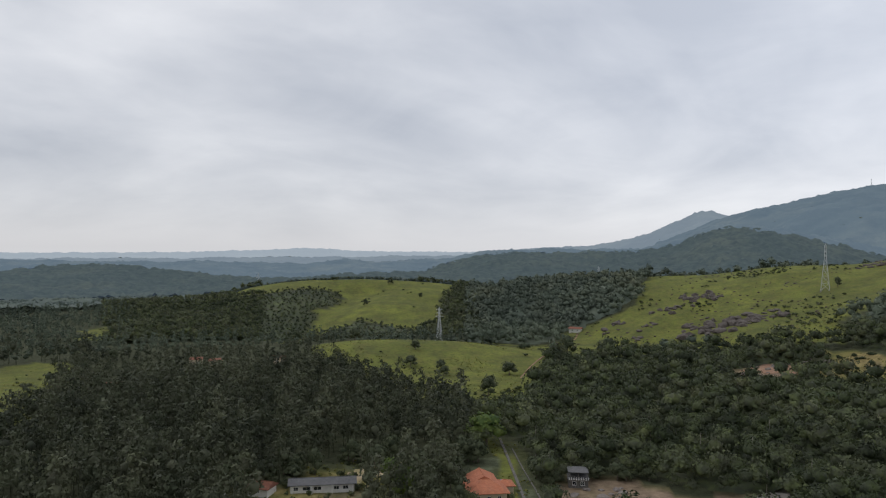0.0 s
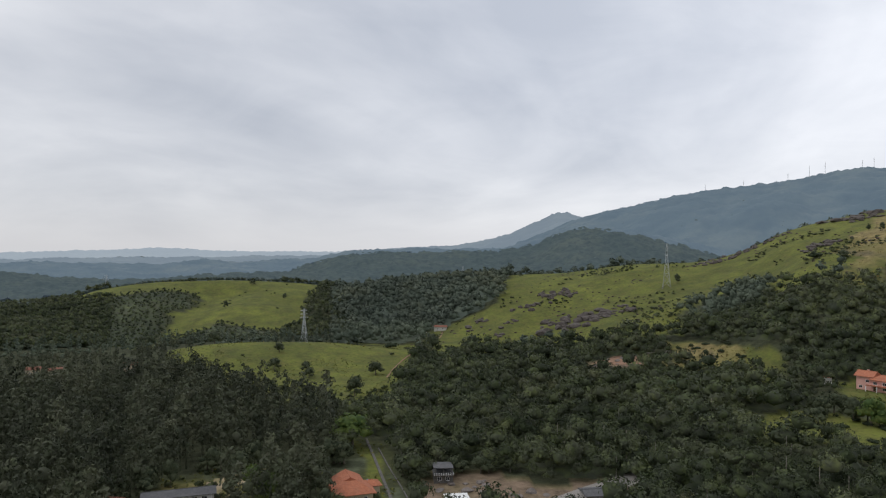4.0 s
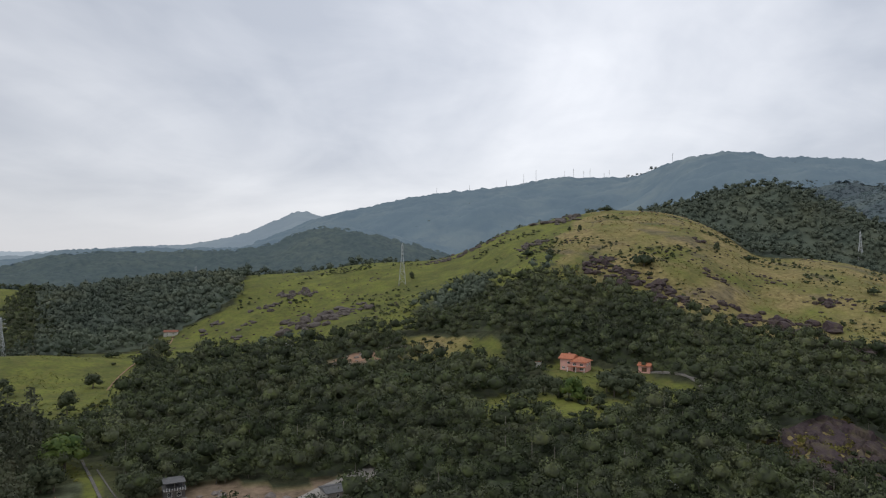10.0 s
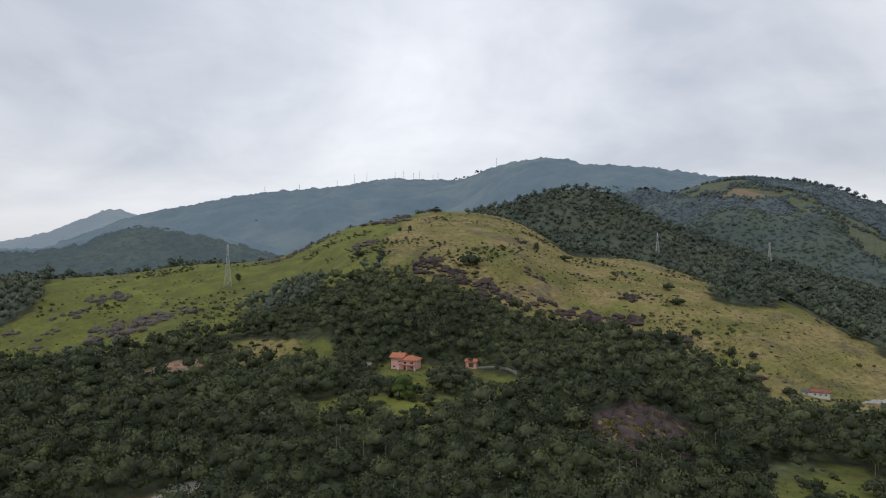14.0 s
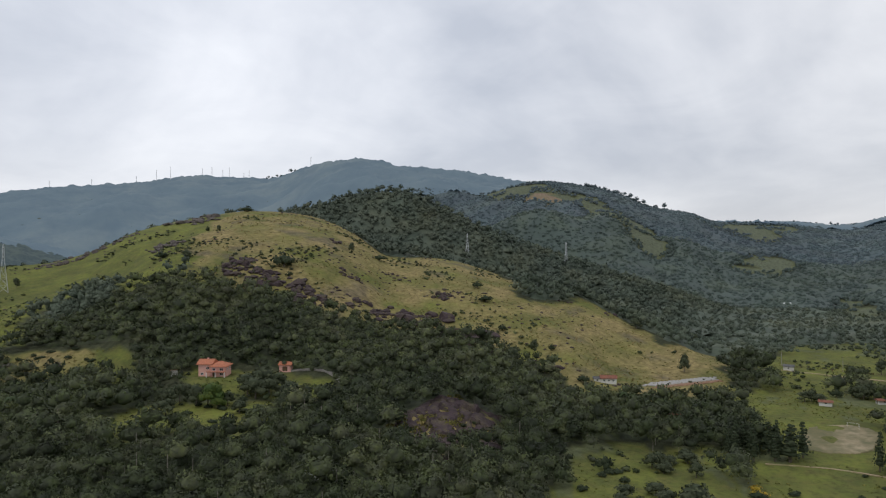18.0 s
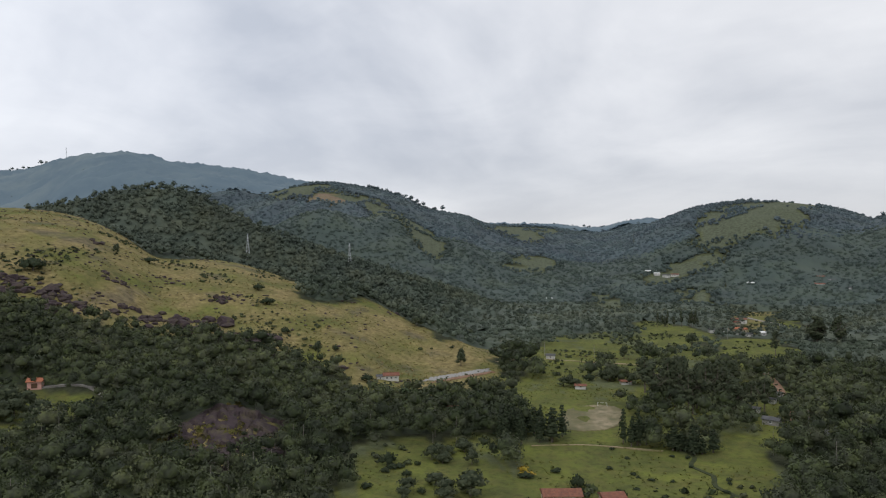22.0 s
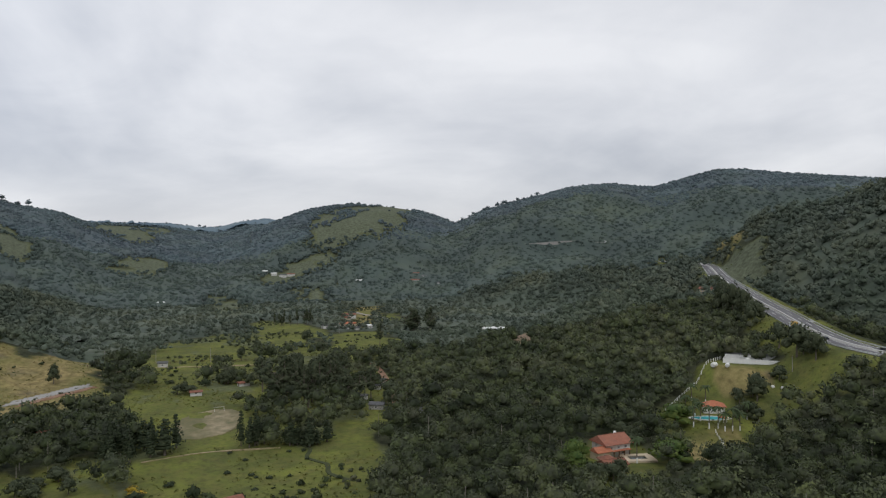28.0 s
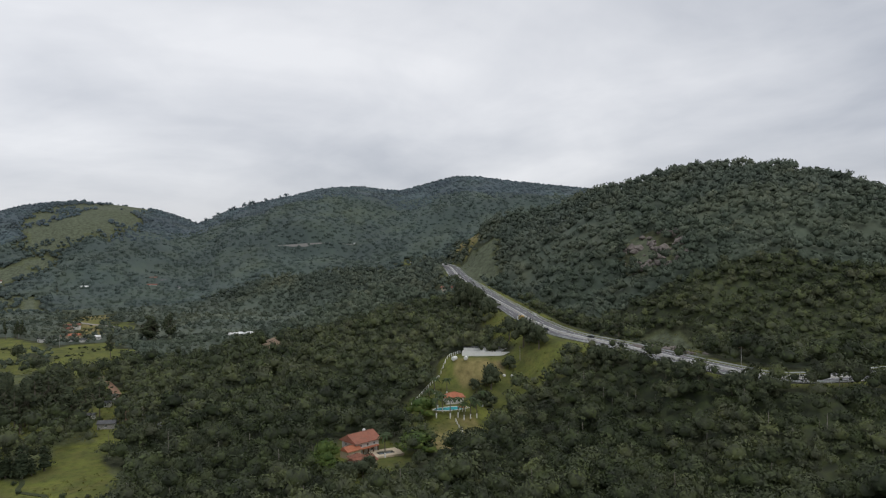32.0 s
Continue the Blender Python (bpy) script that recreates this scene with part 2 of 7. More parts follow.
ridge("mast_ridge", [(14, 3000, 60, 700, 900), (18, 3000, 120, 800, 900), (22.3, 3000, 208, 900, 900), (26, 3000, 254, 1000, 900),
         (30.6, 3000, 303, 1100, 900), (38, 3000, 349, 1200, 900), (41.5, 3000, 377, 1200, 900), (46.7, 2900, 364, 1200, 900),
         (49.9, 2700, 387, 1200, 900), (51.5, 2600, 400, 1200, 900), (54.1, 2500, 397, 1200, 900), (57.7, 2450, 370, 1200, 900),
         (62.3, 2400, 343, 1200, 900), (67.4, 2400, 305, 1200, 900), (73, 2400, 220, 1100, 900), (82, 2400, 130, 900, 900)])
ridge("scar_hill", [(56, 1800, 110, 700, 600), (60, 1800, 160, 750, 600), (63.3, 1800, 206, 800, 600), (66, 1800, 235, 850, 600), (68.8, 1800, 251, 900, 600),
        (72, 1800, 240, 900, 600), (75.2, 1800, 213, 950, 600), (77.4, 1800, 181, 950, 600), (80.1, 1800, 166, 950, 600),
        (82.6, 1900, 144, 1000, 600), (86.2, 2000, 146, 1100, 600), (91, 2100, 138, 1200, 600), (94, 2050, 155, 1200, 600), (98, 2050, 150, 1200, 600), (106, 2000, 120, 1100, 600)])
ridge("round_hill", [(91, 1700, 60, 500, 500), (94, 1700, 120, 600, 500), (96.2, 1700, 148, 700, 500), (98.9, 1700, 174, 750, 500), (102.5, 1700, 184, 800, 500),
         (106.2, 1700, 173, 800, 500), (109, 1700, 149, 800, 500), (113, 1700, 110, 700, 500)])
ridge("east_ridge", [(104, 1600, 70, 600, 600), (108, 1600, 117, 700, 600), (110.8, 1600, 137, 750, 600), (112.2, 1600, 156, 800, 600), (117.3, 1600, 193, 850, 600),
         (120.4, 1600, 212, 850, 600), (122.6, 1600, 214, 850, 600), (125.7, 1600, 206, 850, 600), (128.2, 1600, 221, 850, 600),
         (131, 1600, 237, 850, 600), (135.7, 1600, 222, 850, 600), (141.5, 1600, 201, 850, 600), (152, 1600, 170, 800, 600), (165, 1600, 60, 700, 600)])
ridge("near_hill", [(127, 1050, 30, 200, 300), (129.7, 1000, 68, 240, 300), (131.6, 950, 90, 280, 300), (134.8, 900, 114, 330, 300), (137.6, 870, 118, 360, 300),
        (142.1, 820, 136, 380, 300), (144.7, 800, 142, 390, 300), (148.1, 780, 152, 400, 300), (151.8, 760, 153, 400, 300),
        (155.2, 740, 147, 400, 300), (157.8, 730, 139, 390, 300), (161.9, 700, 117, 370, 300), (170, 680, 60, 350, 300), (178, 660, 0, 300, 300)])
ridge("spur", [(101, 240, -6, 100, 100), (105, 300, -4, 110, 110), (109, 400, 3, 170, 120), (113, 480, 10, 220, 140), (117.2, 560, 16, 260, 160), (122.6, 660, 28, 320, 200),
             (126.9, 800, 50, 380, 220), (129.4, 930, 58, 420, 240), (133, 1050, 40, 400, 260)])
ridge("road_bench", [(110, 470, -1, 200, 160), (116, 480, 8, 220, 200), (122, 490, 22, 240, 240), (130, 520, 36, 260, 280), (134.8, 500, 37, 250, 260),
         (139, 410, 31, 190, 260), (145, 370, 29, 150, 260), (152, 330, 28, 120, 250), (162, 310, 27, 110, 240), (174, 310, 10, 110, 240)])
ridge("haze_line", [(-60, 4600, 40, 700, 300), (-32, 4600, 40, 700, 300), (-20, 4600, 46, 700, 300), (-14, 4600, 62, 700, 300), (-10.3, 4600, 72, 700, 300),
        (-6.6, 4600, 54, 700, 300), (2, 4600, 50, 700, 300), (20, 4600, 50, 700, 300)])

# The highway's centre line: x, y, height.
HIGHWAY = [(92, -352, 26.5), (122.5, -280, 27), (159, -276, 28), (214, -292, 29), (254, -296, 31), (292, -313, 33), (346, -344, 37), (386, -362, 42),
           (529, -458, 48), (690, -578, 54), (760, -612, 56), (830, -618, 57)]


# Knolls: x, y, rise, reach.
MOUNDS = [(264, 146, 11, 25), (232, -148, 4, 26), (188, 410, 4, 26)]


# Levelled building plots: x, y, height, reach of the level part, reach of its slopes.
PLOTS = [(290, -267, 19.0, 20, 31), (257, 277, 15.5, 14, 30), (230, -150, 0.4, 14, 26), (256, -217, 3.0, 14, 26)]


def near_line(x, y, line):
    """Distance to a polyline and the height along it."""
    best, high = np.full(np.shape(x), 1e9), np.zeros(np.shape(x))
    for (ax, ay, az), (bx, by, bz) in zip(line, line[1:]):
        dx, dy = bx - ax, by - ay
        t = np.clip(((x - ax) * dx + (y - ay) * dy) / (dx * dx + dy * dy), 0, 1)
        d = np.hypot(x - ax - t * dx, y - ay - t * dy)
        high = np.where(d < best, az + t * (bz - az), high)
        best = np.minimum(best, d)
    return best, high


def ground_z(x, y):
    x, y = np.asarray(x, float), np.asarray(y, float)
    r, a = np.hypot(x, y), np.degrees(np.arctan2(x, y))
    roll = fbm(x, y, 420, 3, 3)
    plain = np.clip((r - 1050) / 900, 0, 1) * np.clip((14 - a) / 10, 0, 1)
    z = 1.2 * fbm(x, y, 130, 5, 3) + plain * (6 + 20 * roll)
    z = z + 10 * np.clip((r - 150) / 150, 0, 1) * np.exp(-((a - 42) / 22) ** 2)
    z = z - 11 * np.exp(-((r - 720) / 55) ** 2) * np.clip((10 - np.abs(a + 6)) / 8, 0, 1)
    shape = np.shape(z)
    x1, y1, r1, a1, z = (np.atleast_1d(q).ravel() for q in (x, y, r, a, z))
    for rows in RIDGES.values():
        k = [q[0] for q in rows]
        sel = np.flatnonzero((a1 > k[0]) & (a1 < k[-1]) & (r1 > min(q[1] - q[3] for q in rows)) & (r1 < max(q[1] + q[4] for q in rows)))
        if not len(sel):
            continue
        xs, ys, rs, az, zs = x1[sel], y1[sel], r1[sel], a1[sel], z[sel]
        rc, zc, wf, wb = (smooth_rows(k, [q[i] for q in rows], az) for i in (1, 2, 3, 4))
        t = np.clip(np.where(rs < rc, (rc - rs) / wf, (rs - rc) / wb), 0, 1)
        p = 0.5 * (1 - t) + 0.5 * (0.5 + 0.5 * np.cos(math.pi * t))
        inner = np.clip((az - k[0]) / 3, 0, 1) * np.clip((k[-1] - az) / 3, 0, 1)
        gully = fbm(xs, ys, 0.16 * (wf + wb), 11, 3) * 4 * p * (1 - p) * np.clip(zc, 0, 400) * np.where(zc > 180, 0.13, 0.075)
        h = (zc + 12) * p * inner - 12 + gully
        k_s = 7.0
        m = np.clip(0.5 + 0.5 * (h - zs) / k_s, 0, 1)
        z[sel] = zs * (1 - m) + h * m + k_s * m * (1 - m) * 0.6
    z = z.reshape(shape)
    d, _ = near_line(x, y, [(-112, 930, 0), (-146, 800, 0), (-152, 640, 0)])
    z = z - 13 * np.exp(-(d / 42) ** 2) * np.clip((y - 600) / 60, 0, 1)
    for mx, my, up, wide in MOUNDS:
        z = z + up * np.exp(-((x - mx) ** 2 + (y - my) ** 2) / wide ** 2)
    for mx, my, h, r0, r1 in PLOTS:
        b = np.clip((r1 - np.hypot(x - mx, y - my)) / (r1 - r0), 0, 1)
        b = b * b * (3 - 2 * b)
        z = z * (1 - b) + h * b
    d, hz = near_line(x, y, HIGHWAY)
    b = np.clip((34 - d) / 20, 0, 1)
    b = b * b * (3 - 2 * b)
    return z * (1 - b) + (hz - 0.35) * b

# ---------------------------------------------------------------- ground cover
CLEARINGS = []


def clearing(name, kind, outline):
    CLEARINGS.append((name, kind, np.array(outline, float)))


clearing("valley_open", "o", [(623, 37), (691, -4), (679, -48), (608, -92), (484, -97), (451, -109), (388, -110), (298, -69), (274, -73), (222, -52), (139, -32), (145, 54), (229, 84), (281, 86), (290, 54), (315, 29), (384, 48), (471, 40)])
clearing("front_garden", "o", [(-77, 226), (-69, 242), (-31, 268), (-1, 286), (21, 304), (35, 284), (33, 226), (20, 140), (-48, 141)])
clearing("meadow_west", "g", [(-294, 465), (-281, 487), (-254, 488), (-213, 409), (-207, 375), (-193, 325), (-185, 291), (-230, 270), (-300, 380)])
clearing("green_hill", "g", [(-330, 1000), (-300, 1020), (-235, 1030), (-150, 1035), (-85, 1030), (-120, 920), (-131, 877), (-150, 932), (-181, 908), (-210, 884), (-266, 897)])
clearing("meadow", "g", [(-84, 500), (-80, 560), (-41, 560), (-2, 560), (38, 560), (70, 560), (96, 548), (129, 572), (136, 543), (93, 498), (84, 516), (62, 444), (47, 378), (39, 354), (28, 345), (11, 353), (-6, 364), (-31, 390), (-62, 443)])
clearing("grass_west", "g", [(214, 753), (217, 800), (304, 772), (376, 738), (430, 720), (500, 662), (563, 636), (612, 604), (636, 571), (581, 566), (539, 510), (456, 477), (398, 461), (342, 396), (337, 415), (322, 412), (311, 413), (332, 495), (318, 497), (287, 476), (264, 463), (249, 440), (246, 432), (236, 446), (221, 471), (201, 489), (182, 500), (139, 503), (113, 484), (87, 470), (102, 573), (146, 623), (181, 637)])
clearing("grass_east", "d", [(551, 581), (635, 572), (648, 525), (605, 430), (601, 399), (675, 376), (673, 325), (615, 262), (537, 224), (552, 194), (603, 196), (573, 151), (550, 119), (517, 107), (535, 86), (539, 62), (414, 49), (364, 79), (351, 124), (403, 146), (404, 180), (408, 206), (420, 239), (392, 262), (372, 272), (366, 290), (367, 311), (364, 334), (356, 351), (351, 372), (345, 396), (390, 455)])
clearing("house_field", "g", [(182, 265), (204, 271), (218, 268), (224, 248), (243, 226), (216, 198), (198, 192), (185, 199), (193, 213), (178, 229), (160, 220), (158, 230)])
clearing("house_lawn", "g", [(246, 297), (256, 294), (270, 280), (278, 256), (284, 248), (285, 226), (267, 212), (253, 224), (244, 243), (232, 260)])
clearing("diggings", "s", [(172, 418), (199, 424), (200, 405), (182, 372), (160, 380)])
clearing("slope_bare", "d", [(228, 431), (248, 391), (251, 363), (247, 340), (228, 335), (219, 356), (210, 382)])
clearing("valley_field", "g", [(554, 49), (602, 17), (564, -1), (506, -13), (416, -1), (406, 10), (372, 15), (352, 22), (372, 27), (480, 33)])
clearing("pitch_field", "g", [(380, 34), (390, 24), (365, 11), (374, -7), (365, -20), (321, -15), (295, -12), (291, 6), (314, 27)])
clearing("low_meadow", "g", [(200, 70), (253, 81), (281, 73), (282, 54), (268, 40), (246, 27), (280, 25), (296, 9), (294, -14), (292, -44), (302, -66), (297, -75), (243, -64), (180, -40), (160, 40)])
clearing("lane_field", "g", [(339, -74), (422, -104), (424, -110), (322, -86), (295, -74), (292, -61)])
clearing("farm_field", "g", [(630, -110), (647, -141), (631, -166), (490, -129), (483, -88)])
clearing("soil_lot", "s", [(600, -278), (545, -255), (505, -250), (427, -208), (433, -198)])
clearing("round_hill_grass", "f", [(1425, -205), (1563, -256), (1687, -374), (1652, -508), (1372, -375), (1289, -253), (1304, -204)])
clearing("hill_track", "f", [(1223, -97), (1259, -157), (1274, -224), (1239, -213), (1209, -150), (1144, -100)])
clearing("hill_patch", "f", [(1328, 138), (1453, 81), (1361, 54), (1263, 85), (1250, 130)])
clearing("scar_grass", "f", [(1648, 796), (1640, 700), (1606, 578), (1520, 465), (1494, 383), (1307, 274), (1207, 252), (1180, 270), (1299, 345), (1440, 455), (1500, 560), (1520, 690)])
clearing("scar", "s", [(1473, 591), (1534, 591), (1550, 558), (1478, 527), (1414, 527)])
clearing("pool_property", "g", [(306, -255), (284, -280), (241, -268), (224, -250), (246, -242), (230, -221), (203, -190), (211, -168), (246, -188), (267, -190), (287, -222)])
clearing("red_house_yard", "g", [(240, -141), (262, -166), (234, -168), (210, -160), (197, -142), (200, -126), (216, -124)])
clearing("road_cut", "f", [(716, -592), (659, -587), (569, -544), (427, -402), (405, -375), (510, -425)])
clearing("front_yard", "d", [(-63, 225), (-55, 238), (-45, 251), (-29, 255), (-16, 245), (-26, 226), (-17, 152), (-42, 152)])
clearing("orange_yard", "g", [(17, 227), (23, 277), (21, 299), (28, 284), (27, 226), (20, 164), (12, 165)])
clearing("quarry_yard", "s", [(38, 238), (47, 246), (61, 246), (73, 232), (84, 226), (110, 221), (108, 212), (92, 190), (60, 190), (36, 205)])
clearing("slab_rock", "d", [(232, 150), (250, 152), (263, 141), (266, 127), (254, 114), (234, 112), (223, 123), (223, 138)])
clearing("saddle_grass", "f", [(1652, 271), (1796, 243), (1868, 196), (1875, 111), (1878, 23), (1878, 26), (1755, 98), (1545, 97), (1623, 171), (1701, 230)])
clearing("mid_glade", "f", [(1102, -16), (1084, -41), (935, -57), (856, -35), (920, -17)])
clearing("far_brown", "f", [(1125, -144), (1103, -184), (1013, -167), (1024, -135)])
clearing("hamlet_fields", "d", [(934, -184), (938, -224), (700, -170), (659, -139)])
clearing("crag_gap", "f", [(374, -521), (355, -526), (320, -503), (294, -485), (310, -466), (349, -493)])
clearing("cutting", "f", [(287, -403), (262, -406), (240, -403), (175, -294), (198, -286)])
clearing("glade_a", "g", [(630, 3), (623, -21), (566, -40), (429, -37), (427, -24), (512, -9)])
clearing("farm_meadow", "g", [(758, -51), (801, -78), (644, -113), (555, -69), (563, -49)])
clearing("green_hill_lobe", "g", [(-129, 930), (-100, 1030), (-53, 1040), (20, 1040), (8, 891), (-7, 738), (-26, 741), (-65, 743), (-98, 754), (-119, 725), (-123, 644), (-122, 588), (-139, 587), (-151, 624), (-149, 782), (-136, 868)])
clearing("meadow_behind", "g", [(31, 593), (88, 569), (118, 633), (152, 648), (181, 655), (210, 698), (214, 753), (331, 706), (213, 570), (157, 550), (113, 559), (69, 556)])
clearing("slope_green", "g", [(250, 367), (256, 340), (250, 325), (222, 296), (224, 318)])
clearing("west_patch", "g", [(-331, 631), (-337, 711), (-323, 693), (-300, 606), (-312, 605)])
clearing("farm_green", "g", [(794, -206), (803, -231), (726, -209), (708, -187)])
clearing("pool_field", "d", [(228, -212), (240, -214), (246, -204), (232, -186), (214, -172), (206, -182)])
clearing("upper_lawn", "d", [(292, -250), (284, -262), (270, -262), (268, -248), (278, -236)])
clearing("high_cut", "d", [(836, -704), (800, -740), (648, -606), (685, -605), (732, -627)])


def inside(x, y, poly):
    """Inside test for a closed outline."""
    hit = np.zeros(x.shape, bool)
    px, py = poly[:, 0], poly[:, 1]
    for i in range(len(poly)):
        j = i - 1
        cross = ((py[i] > y) != (py[j] > y)) & (x < (px[j] - px[i]) * (y - py[i]) / (py[j] - py[i] + 1e-9) + px[i])
        hit ^= cross
    return hit


def cover_of(x, y):
    """0 woods, 1 grass, 2 dry grass, 3 soil, 4 dull upland grass, 5 open land with tree groups; edges are ragged."""
    x, y = np.asarray(x, float), np.asarray(y, float)
    out = np.zeros(x.shape, int)
    scale = np.clip(np.hypot(x, y) / 500, 0.4, 3)
    wx = x + 8 * scale * fbm(x, y, 32, 21, 3)
    wy = y + 8 * scale * fbm(wx, y, 32, 31, 3)
    for name, kind, poly in CLEARINGS:
        (x0, y0), (x1, y1) = poly.min(0), poly.max(0)
        sel = np.nonzero((wx >= x0) & (wx <= x1) & (wy >= y0) & (wy <= y1))
        if len(sel[0]):
            hit = inside(wx[sel], wy[sel], poly)
            out[sel] = np.where(hit, {"g": 1, "d": 2, "s": 3, "f": 4, "o": 5}[kind], out[sel])
    d, _ = near_line(x, y, HIGHWAY)
    r = np.hypot(x, y)
    front = (r < 500) & (d < 26) & (np.degrees(np.arctan2(x, y)) < 141 + 4 * fbm(x, y, 40, 9, 2)) & (d < 38 + 12 * fbm(x, y, 30, 19, 2)) & (near_line(np.asarray(x) * 1.06, np.asarray(y) * 1.06, HIGHWAY)[0] < d)
    return np.where(((d < 16) | front) & (out == 0), 1, out)


def mesh_object(name, verts, faces, mat, smooth=False, attrs=(), parent=None, normals=None):
    """verts (n,3), faces (m,3) or (m,4) arrays, written in one go."""
    me = bpy.data.meshes.new(name)
    n, m, c = len(verts), len(faces), faces.shape[1]
    me.vertices.add(n)
    me.vertices.foreach_set("co", np.ascontiguousarray(verts, np.float32).ravel())
    me.loops.add(m * c)
    me.loops.foreach_set("vertex_index", np.ascontiguousarray(faces, np.int32).ravel())
    me.polygons.add(m)
    me.polygons.foreach_set("loop_start", np.arange(0, m * c, c, dtype=np.int32))
    me.polygons.foreach_set("use_smooth", np.full(m, smooth))
    for an, vals in attrs:
        me.attributes.new(an, "FLOAT", "POINT").data.foreach_set("value", np.ascontiguousarray(vals, np.float32))
    me.update(calc_edges=True)
    if normals is not None:
        me.normals_split_custom_set_from_vertices(normals)
    me.materials.append(mat)
    ob = new(name, me)
    ob.parent = parent
    return ob


def polar_grid(az, rad, wrap=False):
    a, r = np.meshgrid(np.radians(az), rad, indexing="ij")
    x, y = (r * np.sin(a)).ravel(), (r * np.cos(a)).ravel()
    na, nr = len(az), len(rad)
    i, j = np.meshgrid(np.arange(na if wrap else na - 1), np.arange(nr - 1), indexing="ij")
    i2 = (i + 1) % na
    f = np.stack([i * nr + j, i2 * nr + j, i2 * nr + j + 1, i * nr + j + 1], -1).reshape(-1, 4)
    return x, y, f[:, ::-1]


az_all = np.concatenate([np.arange(-36, 166, 0.45), np.arange(166, 324, 2.0)])
rad_all = np.concatenate([[0.02, 40, 80, 120, 150, 175], np.arange(190, 1000, 7), np.arange(1000, 2400, 16), np.arange(2400, 4960, 45)])
gx, gy, gf = polar_grid(az_all, rad_all, True)
gz = ground_z(gx, gy)
cov = cover_of(gx, gy)
grain = fbm(gx, gy, 22, 41, 3)
grassy = cov > 0
rocky = np.clip((fbm(gx, gy, 26, 61, 3) - 0.62) * 5, 0, 1) * (cov == 2)
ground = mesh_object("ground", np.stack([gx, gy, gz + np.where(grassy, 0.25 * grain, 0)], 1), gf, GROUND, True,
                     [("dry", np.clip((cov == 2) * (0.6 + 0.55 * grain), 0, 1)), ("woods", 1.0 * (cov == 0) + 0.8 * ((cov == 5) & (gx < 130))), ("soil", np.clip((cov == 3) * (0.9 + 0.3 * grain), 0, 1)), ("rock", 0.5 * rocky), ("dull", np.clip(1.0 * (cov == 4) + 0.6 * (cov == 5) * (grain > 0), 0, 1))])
tagged(ground, "green pasture hills, wooded slopes and valley floor", "ground", kind="structure")

# ---------------------------------------------------------------- trees as templates
rng = np.random.default_rng(7)


def ico(level=0):
    bm = bmesh.new()
    bmesh.ops.create_icosphere(bm, subdivisions=level + 1, radius=1)
    v = np.array([q.co[:] for q in bm.verts])
    f = np.array([[q.index for q in p.verts] for p in bm.faces])
    bm.free()
    return v, f


ICO = ico(0)


def leafy(lumps, per, size, core=0.72, flatten=0.75, spare=False):
    """A crown: lumps (x, y, z, radius) covered with leaf sprays, each a small bent quad; as triangles."""
    vs, fs, n = [], [], 0
    for k, (lx, ly, lz, lr) in enumerate(lumps):
        if core and (k == 0 or not spare):
            cv = ICO[0] * lr * core * rng.uniform(0.85, 1.15, (len(ICO[0]), 1)) * (1, 1, flatten) + (lx, ly, lz)
            vs.append(cv)
            fs.append(ICO[1] + n)
            n += len(cv)
        for _ in range(per):
            d = rng.normal(size=3)
            d[2] = abs(d[2]) * 0.9 - 0.25
            d /= np.linalg.norm(d)
            c = d * lr * rng.uniform(0.84, 1.12) * (1, 1, flatten) + (lx, ly, lz)
            nn = d + rng.normal(size=3) * (0.3 if spare else 0.34)
            nn /= np.linalg.norm(nn)
            u = np.cross(nn, rng.normal(size=3))
            u /= np.linalg.norm(u)
            w = np.cross(nn, u)
            s = size * rng.uniform(0.6, 1.3)
            if spare:
                q = [c + u * s * rng.uniform(0.8, 1.3), c + w * s * rng.uniform(0.6, 1.2), c - (u + w) * s * rng.uniform(0.5, 0.9) - nn * s * 0.25]
                vs.append(np.array(q))
                fs.append(np.array([[0, 1, 2]]) + n)
                n += 3
                continue
            q = [c + u * s * rng.uniform(0.7, 1.2), c + w * s * rng.uniform(0.5, 1), c - u * s * rng.uniform(0.7, 1.2), c - w * s * rng.uniform(0.5, 1) - nn * s * 0.3]
            vs.append(np.array(q))
            fs.append(np.array([[0, 1, 2], [0, 2, 3]]) + n)
            n += 4
    return np.concatenate(vs), np.concatenate(fs)


def stem(height, r0, r1, lean=0.0, sides=5):
    """A tapered stem from the ground up, as triangles."""
    vs, fs = [], []
    for k, (z, r) in enumerate(((-0.5, r0), (height * 0.5, (r0 + r1) / 2), (height, r1))):
        for s in range(sides):
            a = 2 * math.pi * s / sides
            vs.append((r * math.cos(a) + lean * z * z / height, r * math.sin(a), z))
    for k in range(2):
        for s in range(sides):
            a, b = k * sides + s, k * sides + (s + 1) % sides
            fs += [(a, b, b + sides), (a, b + sides, a + sides)]
    return np.array(vs), np.array(fs)


def broad_crown(n_lumps, per, size, height=9.0, radius=4.0, spare=False):
    lumps = [(0, 0, height - radius * 0.85, radius * (0.75 if spare else 0.62))]
    for i in range(n_lumps - 1):
        a, k = 2.4 * i + rng.uniform(-0.4, 0.4), (i + 0.5) / (n_lumps - 1)
        d = radius * 0.64 * math.sqrt(k)
        lumps.append((d * math.cos(a), d * math.sin(a), height - radius * (0.42 + 0.85 * k * k + rng.uniform(-0.12, 0.12)), radius * rng.uniform(0.40, 0.58)))
    return leafy(lumps, per, size, 0.8 if spare else 0.72, 0.8, spare)


